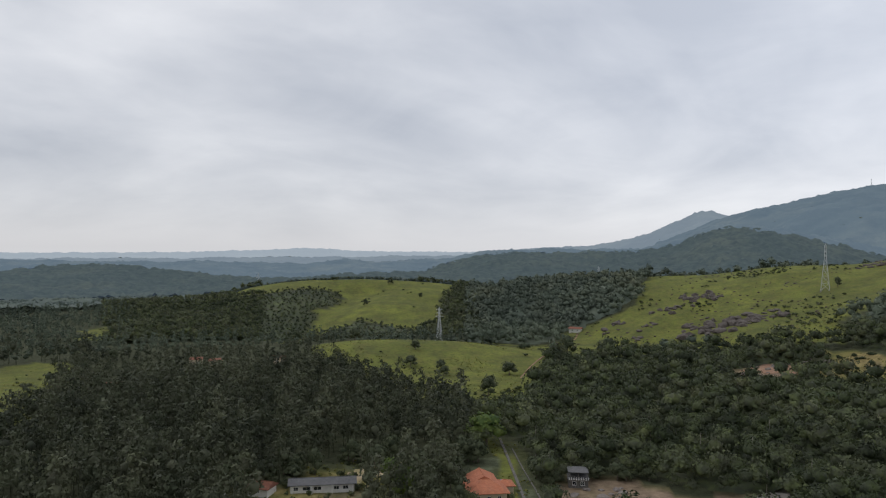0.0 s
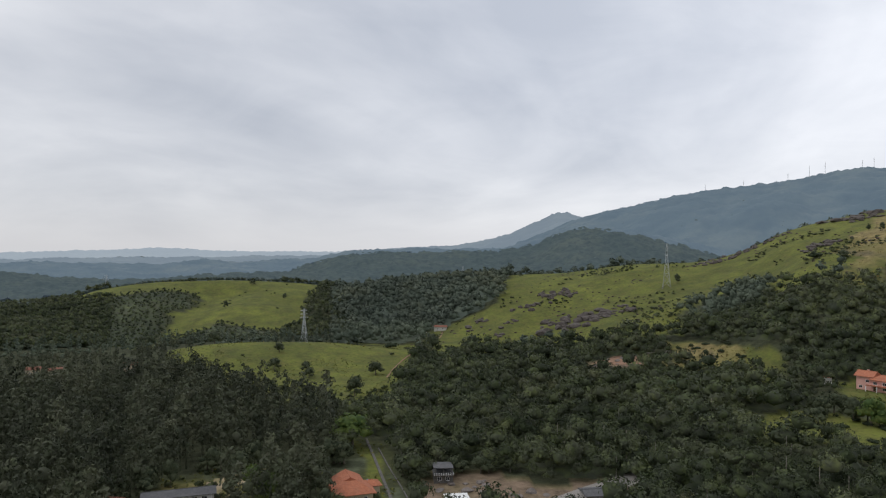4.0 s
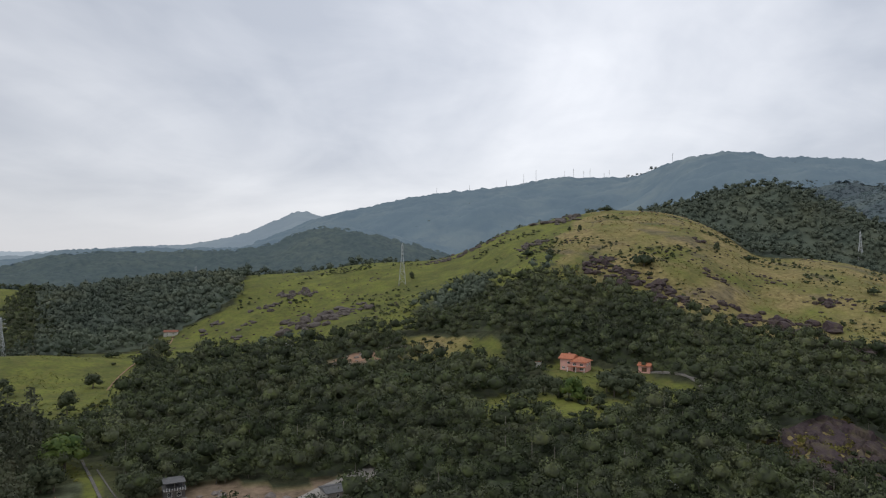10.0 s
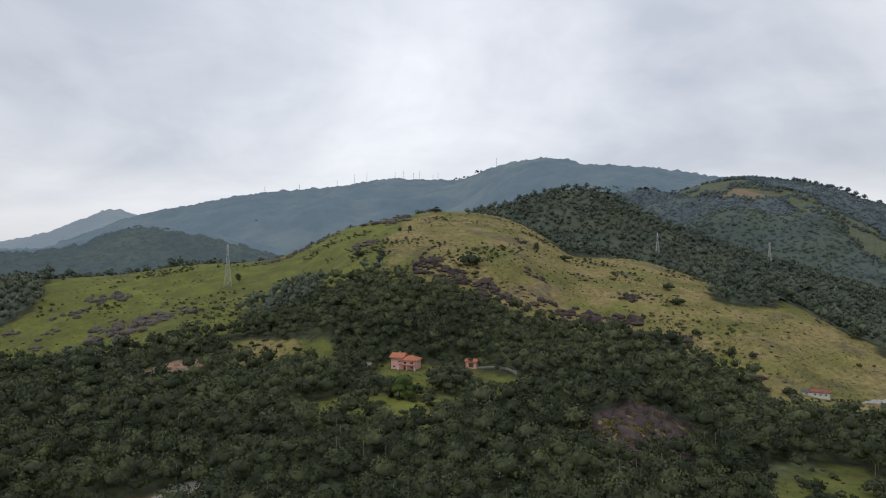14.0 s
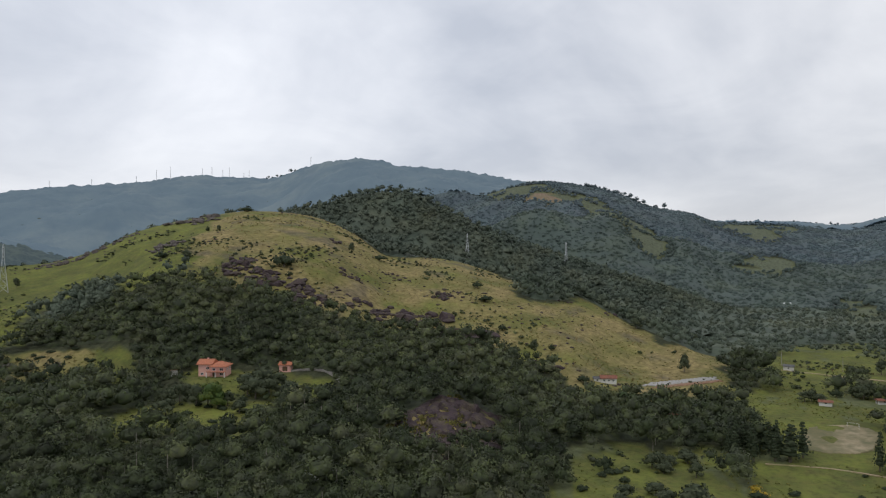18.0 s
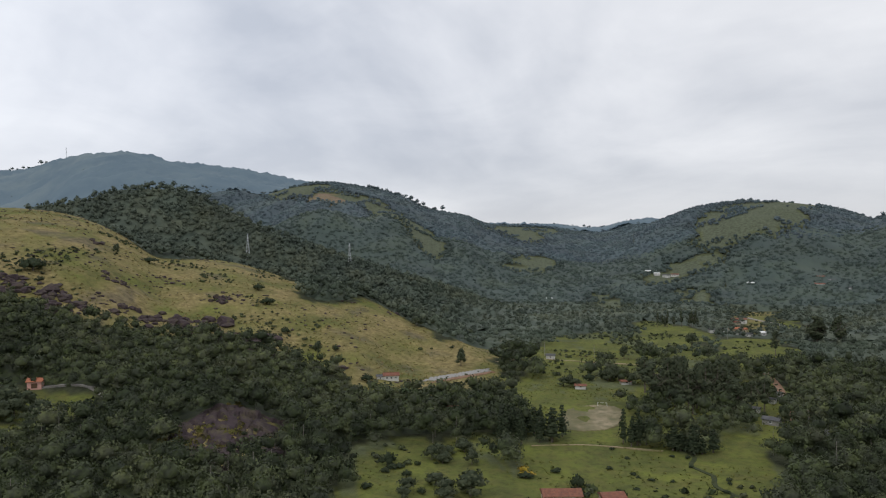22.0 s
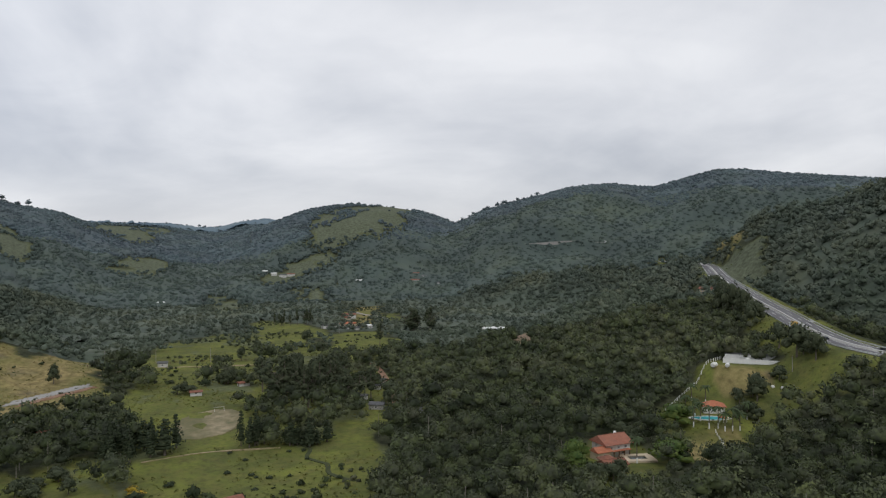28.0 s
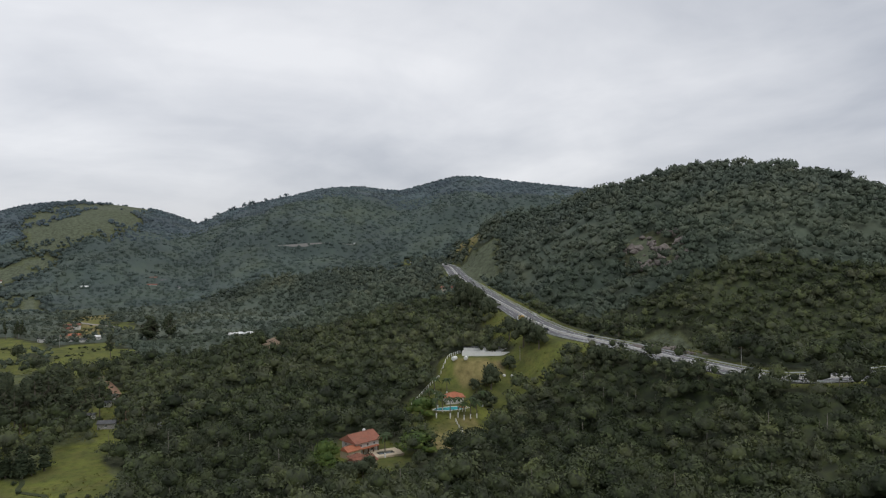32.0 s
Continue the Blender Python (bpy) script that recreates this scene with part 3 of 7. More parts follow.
def gum_crown(n_lumps, per, size, height=18.0, radius=2.9, spare=False):
    lumps = []
    for i in range(n_lumps):
        k = i / max(1, n_lumps - 1)
        a, d = rng.uniform(0, 6.28), radius * (0.15 + 0.45 * math.sin(math.pi * (1 - k))) * rng.uniform(0.6, 1.3)
        lumps.append((d * math.cos(a), d * math.sin(a), height * (0.36 + 0.58 * k), radius * (0.62 - 0.22 * k) * rng.uniform(0.85, 1.15)))
    return leafy(lumps[len(lumps) // 3:] + lumps[:len(lumps) // 3], per, size, 0.8 if spare else 0.72, 1.05, spare)


def pine_crown(tiers, per, size, height=15.0, radius=2.6):
    lumps = [(rng.uniform(-0.2, 0.2), rng.uniform(-0.2, 0.2), height * (0.22 + 0.72 * i / (tiers - 1)), radius * (1 - 0.82 * i / (tiers - 1))) for i in range(tiers)]
    return leafy(lumps, per, size, core=0.6, flatten=0.8)


def crown_normals(v, f):
    """Normals between those of the leaf sprays and those of the whole crown."""
    fn = np.cross(v[f[:, 1]] - v[f[:, 0]], v[f[:, 2]] - v[f[:, 0]])
    fn /= np.linalg.norm(fn, axis=1)[:, None] + 1e-9
    n = np.zeros_like(v)
    for k in range(3):
        np.add.at(n, f[:, k], fn)
    n /= np.linalg.norm(n, axis=1)[:, None] + 1e-9
    low, top = np.percentile(v[:, 2], 12), v[:, 2].max()
    c = (v - (np.median(v[:, 0]), np.median(v[:, 1]), low + 0.2 * (top - low))) / (0.5 * np.ptp(v[:, 0]), 0.5 * np.ptp(v[:, 1]), 0.7 * (top - low))
    c /= np.linalg.norm(c, axis=1)[:, None] + 1e-9
    n = 1.0 * n + 0.2 * c + (0, 0, 0.2)
    return n / (np.linalg.norm(n, axis=1)[:, None] + 1e-9)


def stand(name, templates, x, y, scale, mat, label, category="forest", sink=0.0, soft=False):
    """Plants of one stand joined into one mesh, each turned and scaled."""
    z = ground_z(x, y) - sink
    which = rng.integers(0, len(templates), len(x))
    vs, fs, ts, ns, n = [], [], [], [], 0
    for k, (tv, tf) in enumerate(templates):
        sel = np.flatnonzero(which == k)
        if not len(sel):
            continue
        a = rng.uniform(0, 6.283, len(sel))
        s = scale[sel]
        c, sn = np.cos(a) * s, np.sin(a) * s
        wide = rng.uniform(0.85, 1.2, len(sel))
        vx = (tv[None, :, 0] * c[:, None] - tv[None, :, 1] * sn[:, None]) * wide[:, None] + x[sel][:, None]
        vy = (tv[None, :, 0] * sn[:, None] + tv[None, :, 1] * c[:, None]) * wide[:, None] + y[sel][:, None]
        vz = tv[None, :, 2] * s[:, None] + z[sel][:, None]
        vs.append(np.stack([vx, vy, vz], -1).reshape(-1, 3))
        if soft:
            tn, c, sn = crown_normals(tv, tf), np.cos(a), np.sin(a)
            nx = tn[None, :, 0] * c[:, None] - tn[None, :, 1] * sn[:, None]
            ny = tn[None, :, 0] * sn[:, None] + tn[None, :, 1] * c[:, None]
            ns.append(np.stack([nx, ny, np.broadcast_to(tn[None, :, 2], nx.shape)], -1).reshape(-1, 3))
        fs.append((tf[None] + (np.arange(len(sel)) * len(tv))[:, None, None]).reshape(-1, 3) + n)
        t = np.clip(0.5 + 0.28 * fbm(x[sel], y[sel], 60, 77, 2) + rng.normal(0, 0.24, len(sel)), 0, 1)
        ts.append(np.repeat(t, len(tv)))
        n += len(sel) * len(tv)
    if n:
        ob = mesh_object(name, np.concatenate(vs), np.concatenate(fs), mat, True, [("tint", np.concatenate(ts))], normals=np.concatenate(ns) if soft else None)
        return tagged(ob, label, category, kind="stuff")


def scatter(r0, r1, gap, a0=-35.0, a1=165.0):
    """Jittered points over a ring sector."""
    n = int(2 * r1 / gap) + 2
    g = (np.arange(n) - n / 2) * gap
    x, y = np.meshgrid(g, g)
    x, y = x.ravel() + rng.uniform(-0.48, 0.48, x.size) * gap, y.ravel() + rng.uniform(-0.48, 0.48, y.size) * gap
    r, a = np.hypot(x, y), np.degrees(np.arctan2(x, y))
    keep = (r >= r0) & (r < r1) & (a > a0) & (a < a1)
    return x[keep], y[keep]


def in_view(x, y, top):
    """Not wholly behind a crest, seen from the hover height; used to thin the woods on back slopes."""
    seen = np.ones(len(x), bool)
    r = np.hypot(x, y)
    want = (ground_z(x, y) + top - EYE) / r
    for k in np.linspace(0.12, 0.985, 34):
        seen &= (ground_z(x * k, y * k) - EYE) / (r * k) < want + 0.010
    return seen


def woods(r0, r1, gap, a0=-35.0, a1=165.0, thin_back=0.05, gaps=-1.05):
    x, y = scatter(r0, r1, gap, a0, a1)
    c = cover_of(x, y)
    keep = ((c == 0) & (fbm(x, y, 45, 91, 2) > gaps)) | ((c == 5) & (fbm(x, y, 32, 95, 3) > 0.06)) | ((c == 4) & (np.hypot(x, y) > 900) & (fbm(x, y, 60, 97, 3) > 0.5))
    x, y = x[keep], y[keep]
    keep = in_view(x, y, 16) | (rng.uniform(size=len(x)) < thin_back)
    return x[keep], y[keep]


FORMS = ((9, 4), (8, 4.4), (10, 3.6), (9, 3.2), (11, 3.8), (7.5, 3.5))
CLOSE = [broad_crown(rng.integers(6, 8), 27, rng.uniform(0.40, 0.52), spare=True, height=h, radius=r) for h, r in FORMS]
BROAD = [broad_crown(rng.integers(5, 7), 13, rng.uniform(0.58, 0.72), spare=True, height=h, radius=r) for h, r in FORMS]
BROAD_MID = [broad_crown(4, 7, 1.05, spare=True, height=h, radius=r) for h, r in FORMS]
GUM = [gum_crown(10, 15, 0.62, spare=True, height=h, radius=r) for h, r in ((17, 3.7), (19, 3.3), (15, 4.0), (18, 3.9), (13, 3.4))]


def joined(a, b):
    return np.concatenate([a[0], b[0]]), np.concatenate([a[1], b[1] + len(a[0])])


GUM_MID = [joined(gum_crown(6, 7, 1.1, spare=True), stem(13, 0.28, 0.15, 0, 4)) for _ in range(4)]
GUM = [joined(q, stem(12, 0.22, 0.12, 0, 3)) for q in GUM]


def blob():
    v, f = ICO
    v = v * rng.uniform(0.7, 1.15, (12, 1)) * (4.2, 4.2, 3.7) + (0, 0, 3.5)
    f = np.array([t for t in f if v[t][:, 2].mean() > 2.6])
    sv, sf = leafy([(0, 0, 3.8, 4.2)], 9, 1.35, 0.0, 0.9, True)
    return np.concatenate([v, sv]), np.concatenate([f, sf + len(v)])


BLOB = [blob() for _ in range(8)]

x, y = woods(195, 520, 5.15, 2, 165, gaps=-9.0)
grow = np.where(rng.uniform(size=len(x)) < 0.12, rng.uniform(1.2, 1.6, len(x)), rng.uniform(0.6, 1.2, len(x)))
d, _ = near_line(x, y, HIGHWAY)
grow = grow * np.where(np.degrees(np.arctan2(x, y)) > 144, 1, np.clip(0.7 + 0.3 * (d - 16) / 30, 0.7, 1))
for hx, hy in ((257, 277), (232, -148), (222, -150), (212, -136), (254, -213), (15, 236)):
    ahead = np.hypot(x - hx * 0.93, y - hy * 0.93)
    grow = grow * np.clip(0.6 + ahead / 80, 0.6, 1)
for hx, hy in ((380, 109), (388, 88), (396, 74), (404, 60), (245, 264), (234, 252), (262, 232)):
    grow = grow * np.clip(0.35 + np.hypot(x - hx, y - hy) / 60, 0.35, 1)
near = np.hypot(x, y) < 315
pick = np.flatnonzero(near & (rng.uniform(size=len(x)) < 0.06))
stand("near_forest", CLOSE, x[near], y[near], grow[near], LEAF, "dense mixed broadleaf forest covering the near slopes", soft=True)
stand("forest_trunks", [stem(11, 0.16, 0.07, 0.01 * k, 4) for k in range(3)], x[pick], y[pick], np.clip(grow[pick] * 1.0, 0.6, 1.2), TRUNK_BARK, "pale bare trunks rising out of the forest", "trees")
stand("slope_forest", BROAD, x[~near], y[~near], grow[~near], LEAF, "dense mixed broadleaf forest climbing the slopes", soft=True)
x, y = woods(195, 560, 6.3, -35, 2)
grow = np.where(rng.uniform(size=len(x)) < 0.1, 1.3, rng.uniform(0.6, 1.2, len(x)))
grow = grow * np.where((np.degrees(np.arctan2(x, y)) > -27) & (np.hypot(x, y) > 432), 0.48, 1.0)
for hx, hy in ((-169, 479), (-112, 481), (-184, 392), (-154, 474)):
    grow = grow * np.clip(0.3 + np.hypot(x - hx * 0.95, y - hy * 0.95) / 45, 0.3, 1)
stand("eucalyptus_plantation", GUM, x, y, grow, GUM_LEAF, "dark tall eucalyptus trees standing close together", soft=True)
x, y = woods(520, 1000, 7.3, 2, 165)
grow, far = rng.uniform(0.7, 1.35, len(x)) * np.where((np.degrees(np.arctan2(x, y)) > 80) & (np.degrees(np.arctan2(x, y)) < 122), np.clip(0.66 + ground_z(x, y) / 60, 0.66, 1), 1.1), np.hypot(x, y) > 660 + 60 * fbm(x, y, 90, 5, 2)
stand("hillside_forest", BROAD_MID, x[~far], y[~far], grow[~far], MID_HAZE_LEAF, "dark green forest on the hillsides", soft=True)
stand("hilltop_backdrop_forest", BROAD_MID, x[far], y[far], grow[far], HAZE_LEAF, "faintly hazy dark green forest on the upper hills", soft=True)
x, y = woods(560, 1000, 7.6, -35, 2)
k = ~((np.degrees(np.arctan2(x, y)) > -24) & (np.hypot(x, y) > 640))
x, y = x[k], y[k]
stand("west_woods", GUM_MID + BROAD_MID, x, y, rng.uniform(0.4, 0.75, len(x)), MID_HAZE_LEAF, "dark woods beyond the plantation")
x, y = woods(1000, 1950, 8.4, thin_back=0.05)
k = (np.degrees(np.arctan2(x, y)) > 38) | (np.hypot(x, y) < 1165)
x, y = x[k], y[k]
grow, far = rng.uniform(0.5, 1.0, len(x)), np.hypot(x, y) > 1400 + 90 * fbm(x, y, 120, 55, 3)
tagged(stand("valley_backdrop_forest", BLOB, x[~far], y[~far], grow[~far], FAR_HAZE_LEAF, "dark green forest covering the hills round the valley"), category="backdrop")
tagged(stand("upland_backdrop_forest", BLOB, x[far], y[far], grow[far], DISTANT_HAZE_LEAF, "hazy green forest covering the farthest slopes"), category="backdrop")

# the forest goes on beneath the hover point
x, y = scatter(12, 195, 8.0, -180, 180)
x2, y2 = scatter(195, 320, 9.0, -180, 180)
a2 = np.degrees(np.arctan2(x2, y2))
k = (a2 < -35) | (a2 > 165)
x, y = np.concatenate([x, x2[k]]), np.concatenate([y, y2[k]])
k = (cover_of(x, y) == 0) & (near_line(x, y, HIGHWAY)[0] > 18)
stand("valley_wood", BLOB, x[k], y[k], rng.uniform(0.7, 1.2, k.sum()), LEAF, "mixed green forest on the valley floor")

# undergrowth that closes the canopies of the farther woods
def undergrowth(name, a0, a1, da, r0, r1, dr, high, mat, label, category):
    ux, uy, uf = polar_grid(np.arange(a0, a1, da), np.arange(r0, r1, dr))
    ok = cover_of(ux, uy) == 0
    uf = uf[ok[uf].all(1)]
    used, uf2 = np.unique(uf, return_inverse=True)
    ux, uy = ux[used], uy[used]
    deep = sum((cover_of(ux + i, uy + j) == 0) * 0.125 for d in (8, 17) for i, j in ((d, 0), (-d, 0), (0, d), (0, -d)))
    uz = ground_z(ux, uy) - 0.3 + high * deep ** 10 * (1 + 0.3 * fbm(ux, uy, 25, 201, 2) + 0.2 * rng.normal(size=len(ux)))
    tint = np.clip(0.42 + 0.28 * fbm(ux, uy, 60, 77, 2) + rng.normal(0, 0.12, len(ux)), 0, 1)
    tagged(mesh_object(name, np.stack([ux, uy, uz], 1), uf2.reshape(uf.shape), mat, True, [("tint", tint)]), label, category, kind="structure")


undergrowth("plain_undergrowth", -36, 38.5, 0.25, 990, 1180, 15.0, 5.0, FAR_HAZE_LEAF, "hazy undergrowth closing the canopy at the edge of the plain", "backdrop")
undergrowth("valley_undergrowth", 38, 166, 0.25, 990, 1420, 15.0, 3.6, FAR_HAZE_LEAF, "undergrowth closing the valley forest canopy", "backdrop")
undergrowth("upland_undergrowth", 38, 166, 0.25, 1405, 1915, 15.0, 3.6, DISTANT_HAZE_LEAF, "hazy undergrowth closing the upland forest canopy", "backdrop")
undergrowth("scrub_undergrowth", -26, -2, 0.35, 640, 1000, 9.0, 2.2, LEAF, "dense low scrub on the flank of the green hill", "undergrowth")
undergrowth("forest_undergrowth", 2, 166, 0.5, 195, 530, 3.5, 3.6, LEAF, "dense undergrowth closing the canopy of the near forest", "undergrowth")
undergrowth("hillside_undergrowth", 2, 166, 0.36, 525, 660, 5.0, 3.2, MID_HAZE_LEAF, "dense undergrowth between the hillside trees", "undergrowth")
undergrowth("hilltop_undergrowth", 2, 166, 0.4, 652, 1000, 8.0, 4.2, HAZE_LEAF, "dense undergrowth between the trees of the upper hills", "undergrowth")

# the distant ranges: closed canopies, nearer and farther, their haze given by emission
for nm, a0, a1, r0, r1, step, mat, lab in (("wooded_plain", -36, 38.4, 1160, 1930, 11.0, PLAIN_HAZE_WOODS, "hazy dark wooded plain and ridges"),
                                   ("distant_forest_range", -36, 166, 1900, 3330, 20.0, RANGE_HAZE_WOODS, "hazy blue-green forested mountain range"),
                                   ("far_horizon_hills", -36, 166, 3300, 4230, 24.0, HORIZON_HAZE_WOODS, "pale blue haze-tinted hills along the far horizon"),
                                   ("hazed_horizon_hills", -36, 166, 4200, 4930, 26.0, PALE_HAZE_WOODS, "faint grey-blue hazed hills on the horizon")):
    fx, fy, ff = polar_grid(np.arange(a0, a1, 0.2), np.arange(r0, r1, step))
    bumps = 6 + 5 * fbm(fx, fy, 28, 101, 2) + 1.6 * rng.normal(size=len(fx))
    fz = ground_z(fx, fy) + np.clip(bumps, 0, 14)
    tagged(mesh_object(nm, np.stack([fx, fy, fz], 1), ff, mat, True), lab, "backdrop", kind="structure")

# ---------------------------------------------------------------- building kit
ROOF_TILE = material("terracotta_tile", (0.40, 0.135, 0.07), 0.8, vary=[((0.50, 0.20, 0.11), 1.2, 0.7, 0.5), ((0.24, 0.09, 0.055), 0.5, 0.6, 0.56), ((0.16, 0.10, 0.08), 3.0, 0.4, 0.62)], bump=0.12, bump_size=0.35)
ROOF_RED = material("dark_red_tile", (0.31, 0.115, 0.075), 0.85, vary=[((0.38, 0.17, 0.11), 1.2, 0.7, 0.5), ((0.18, 0.08, 0.055), 0.6, 0.6, 0.55), ((0.15, 0.11, 0.09), 3.0, 0.4, 0.62)], bump=0.12, bump_size=0.35)
ROOF_OLD = material("weathered_tile", (0.22, 0.085, 0.055), 0.85, vary=[((0.30, 0.13, 0.08), 1.5, 0.7, 0.5), ((0.10, 0.06, 0.05), 0.8, 0.7, 0.55)], bump=0.12, bump_size=0.35)
ROOF_GREY = material("fibre_cement", (0.10, 0.10, 0.105), 0.85, vary=[((0.15, 0.15, 0.15), 2.5, 0.6, 0.5), ((0.06, 0.06, 0.06), 0.7, 0.5, 0.58)], bump=0.06, bump_size=0.3)
WALL_WHITE = material("whitewash", (0.66, 0.65, 0.62), 0.85, vary=[((0.52, 0.50, 0.46), 1.6, 0.6, 0.55), ((0.40, 0.37, 0.33), 0.5, 0.35, 0.66)])
WALL_PINK = material("pink_render", (0.70, 0.40, 0.34), 0.85, vary=[((0.60, 0.33, 0.28), 2.0, 0.6, 0.55)])
WALL_CREAM = material("cream_render", (0.55, 0.46, 0.33), 0.85, vary=[((0.45, 0.36, 0.26), 1.5, 0.6, 0.55)])
CONCRETE = material("concrete", (0.33, 0.32, 0.30), 0.9, vary=[((0.24, 0.23, 0.21), 1.2, 0.7, 0.52), ((0.42, 0.41, 0.39), 0.4, 0.4, 0.6)], bump=0.03, bump_size=0.3)
OLD_CONCRETE = material("stained_concrete", (0.15, 0.14, 0.13), 0.9, vary=[((0.08, 0.075, 0.07), 1.2, 0.8, 0.5), ((0.25, 0.24, 0.22), 0.5, 0.4, 0.6)], bump=0.03, bump_size=0.3)
TIMBER = material("timber", (0.13, 0.075, 0.04), 0.7, vary=[((0.09, 0.05, 0.03), 0.3, 0.6, 0.5)])
GLASS = material("window_glass", (0.02, 0.025, 0.03), 0.08, spec=0.6)
STEEL = material("galvanised_steel", (0.52, 0.54, 0.55), 0.55, metal=0.2, vary=[((0.48, 0.50, 0.51), 0.8, 0.6, 0.5)])
WHITE_PAINT = material("white_paint", (0.78, 0.78, 0.76), 0.6, vary=[((0.62, 0.61, 0.58), 0.8, 0.5, 0.58)])
ASPHALT = material("asphalt", (0.14, 0.137, 0.143), 0.85, vary=[((0.105, 0.103, 0.107), 6, 0.7, 0.5), ((0.17, 0.166, 0.17), 1.4, 0.4, 0.6)])
GRAVEL = material("gravel", (0.28, 0.26, 0.24), 0.95, vary=[((0.26, 0.24, 0.21), 3, 0.7, 0.5), ((0.42, 0.40, 0.37), 0.8, 0.5, 0.6)], bump=0.08, bump_size=0.4)
SOIL = material("red_soil", (0.25, 0.14, 0.09), 0.95, vary=[((0.33, 0.22, 0.15), 4, 0.7, 0.5), ((0.14, 0.09, 0.05), 1.5, 0.5, 0.58)], bump=0.12, bump_size=0.8)
PITCH = material("worn_pitch", (0.150, 0.135, 0.066), 0.95, vary=[((0.36, 0.29, 0.19), 16, 0.9, 0.56), ((0.10, 0.105, 0.05), 5, 0.7, 0.55)])
SAND = material("trodden_soil", (0.34, 0.26, 0.17), 0.95, vary=[((0.20, 0.19, 0.07), 7, 0.9, 0.5), ((0.40, 0.33, 0.23), 3, 0.5, 0.6)])
ROCK = material("granite", (0.060, 0.042, 0.046), 0.9, vary=[((0.085, 0.062, 0.058), 3.5, 0.8, 0.55), ((0.022, 0.018, 0.020), 1.2, 0.6, 0.54), ((0.12, 0.105, 0.05), 4, 0.7, 0.62)], bump=0.5, bump_size=2.2)
ROCK_MID = material("lichened_granite", (0.105, 0.090, 0.080), 0.9, vary=[((0.06, 0.05, 0.047), 2.5, 0.8, 0.5), ((0.17, 0.15, 0.13), 1.0, 0.5, 0.6)], bump=0.4, bump_size=1.6)
ROCK_PALE = material("pale_granite", (0.20, 0.175, 0.155), 0.9, vary=[((0.11, 0.09, 0.085), 2.5, 0.8, 0.5), ((0.30, 0.27, 0.24), 1.0, 0.5, 0.58)], bump=0.4, bump_size=1.6)
POOL_WATER = material("pool_water", (0.05, 0.38, 0.42), 0.06, spec=0.5, vary=[((0.08, 0.48, 0.52), 1.5, 0.5, 0.5)])
DARK_WATER = material("dark_water", (0.03, 0.045, 0.04), 0.1, spec=0.5)
DITCH = material("ditch_weeds", (0.035, 0.045, 0.018), 0.95, vary=[((0.06, 0.07, 0.025), 2, 0.7, 0.5)], bump=0.3, bump_size=0.8)
PALE_LEAF = material("pale_leaf", (0.30, 0.32, 0.28), 0.8, island=0.3, spec=0.2)
YELLOW_BLOOM = material("yellow_bloom", (0.34, 0.26, 0.03), 0.8, island=0.3, spec=0.2)
BARK = material("bark", (0.17, 0.145, 0.115), 0.9, vary=[((0.09, 0.075, 0.06), 0.6, 0.7, 0.5)], bump=0.05, bump_size=0.2)
BRIGHT_LEAF = material("bright_leaf", (0.075, 0.115, 0.024), 0.7, island=0.3, spec=0.25, leaf=0.18)
TREE_LEAF = material("tree_leaf", (0.064, 0.078, 0.042), 0.75, island=0.35, spec=0.2, leaf=0.18)
DARK_LEAF = material("dark_leaf", (0.038, 0.052, 0.026), 0.75, island=0.3, spec=0.2, leaf=0.18)
PALM_LEAF = material("palm_leaf", (0.045, 0.07, 0.02), 0.6, island=0.3, spec=0.3, leaf=0.18)
CAR_DARK = material("dark_car_paint", (0.02, 0.022, 0.025), 0.25, spec=0.6)
CAR_WHITE = material("white_car_paint", (0.7, 0.7, 0.7), 0.3, spec=0.6)
CAR_YELLOW = material("yellow_tarpaulin", (0.50, 0.33, 0.10), 0.6)
RUBBER = material("rubber", (0.02, 0.02, 0.02), 0.9)
BLUE_PAINT = material("blue_paint", (0.06, 0.20, 0.42), 0.5)


def part(name, bm, mat, parent, label=""):
    me = bpy.data.meshes.new(name)
    bmesh.ops.recalc_face_normals(bm, faces=bm.faces)
    bm.to_mesh(me)
    bm.free()
    me.materials.append(mat)
    ob = new(name, me)
    ob.parent = parent
    return tagged(ob, label)


def thing(name, label, category, x, y, rz=0.0, group="", drop=0.0, z=None):
    ob = new(name)
    ob.empty_display_size = 0.5
    ob.location = (x, y, float(ground_z(x, y)) - drop if z is None else z)
    ob.rotation_euler = (0, 0, radians(rz))
    return tagged(ob, label, category, group)


def face_to(x, y, off=0.0):
    """The turn that points a front at the open middle of the valley."""
    return math.degrees(math.atan2(-y, -x)) + 90 + off


def box(bm, x0, x1, y0, y1, z0, z1):
    v = [bm.verts.new((x, y, z)) for z in (z0, z1) for x, y in ((x0, y0), (x1, y0), (x1, y1), (x0, y1))]
    for f in ((0, 3, 2, 1), (4, 5, 6, 7), (0, 1, 5, 4), (1, 2, 6, 5), (2, 3, 7, 6), (3, 0, 4, 7)):
        bm.faces.new([v[i] for i in f])


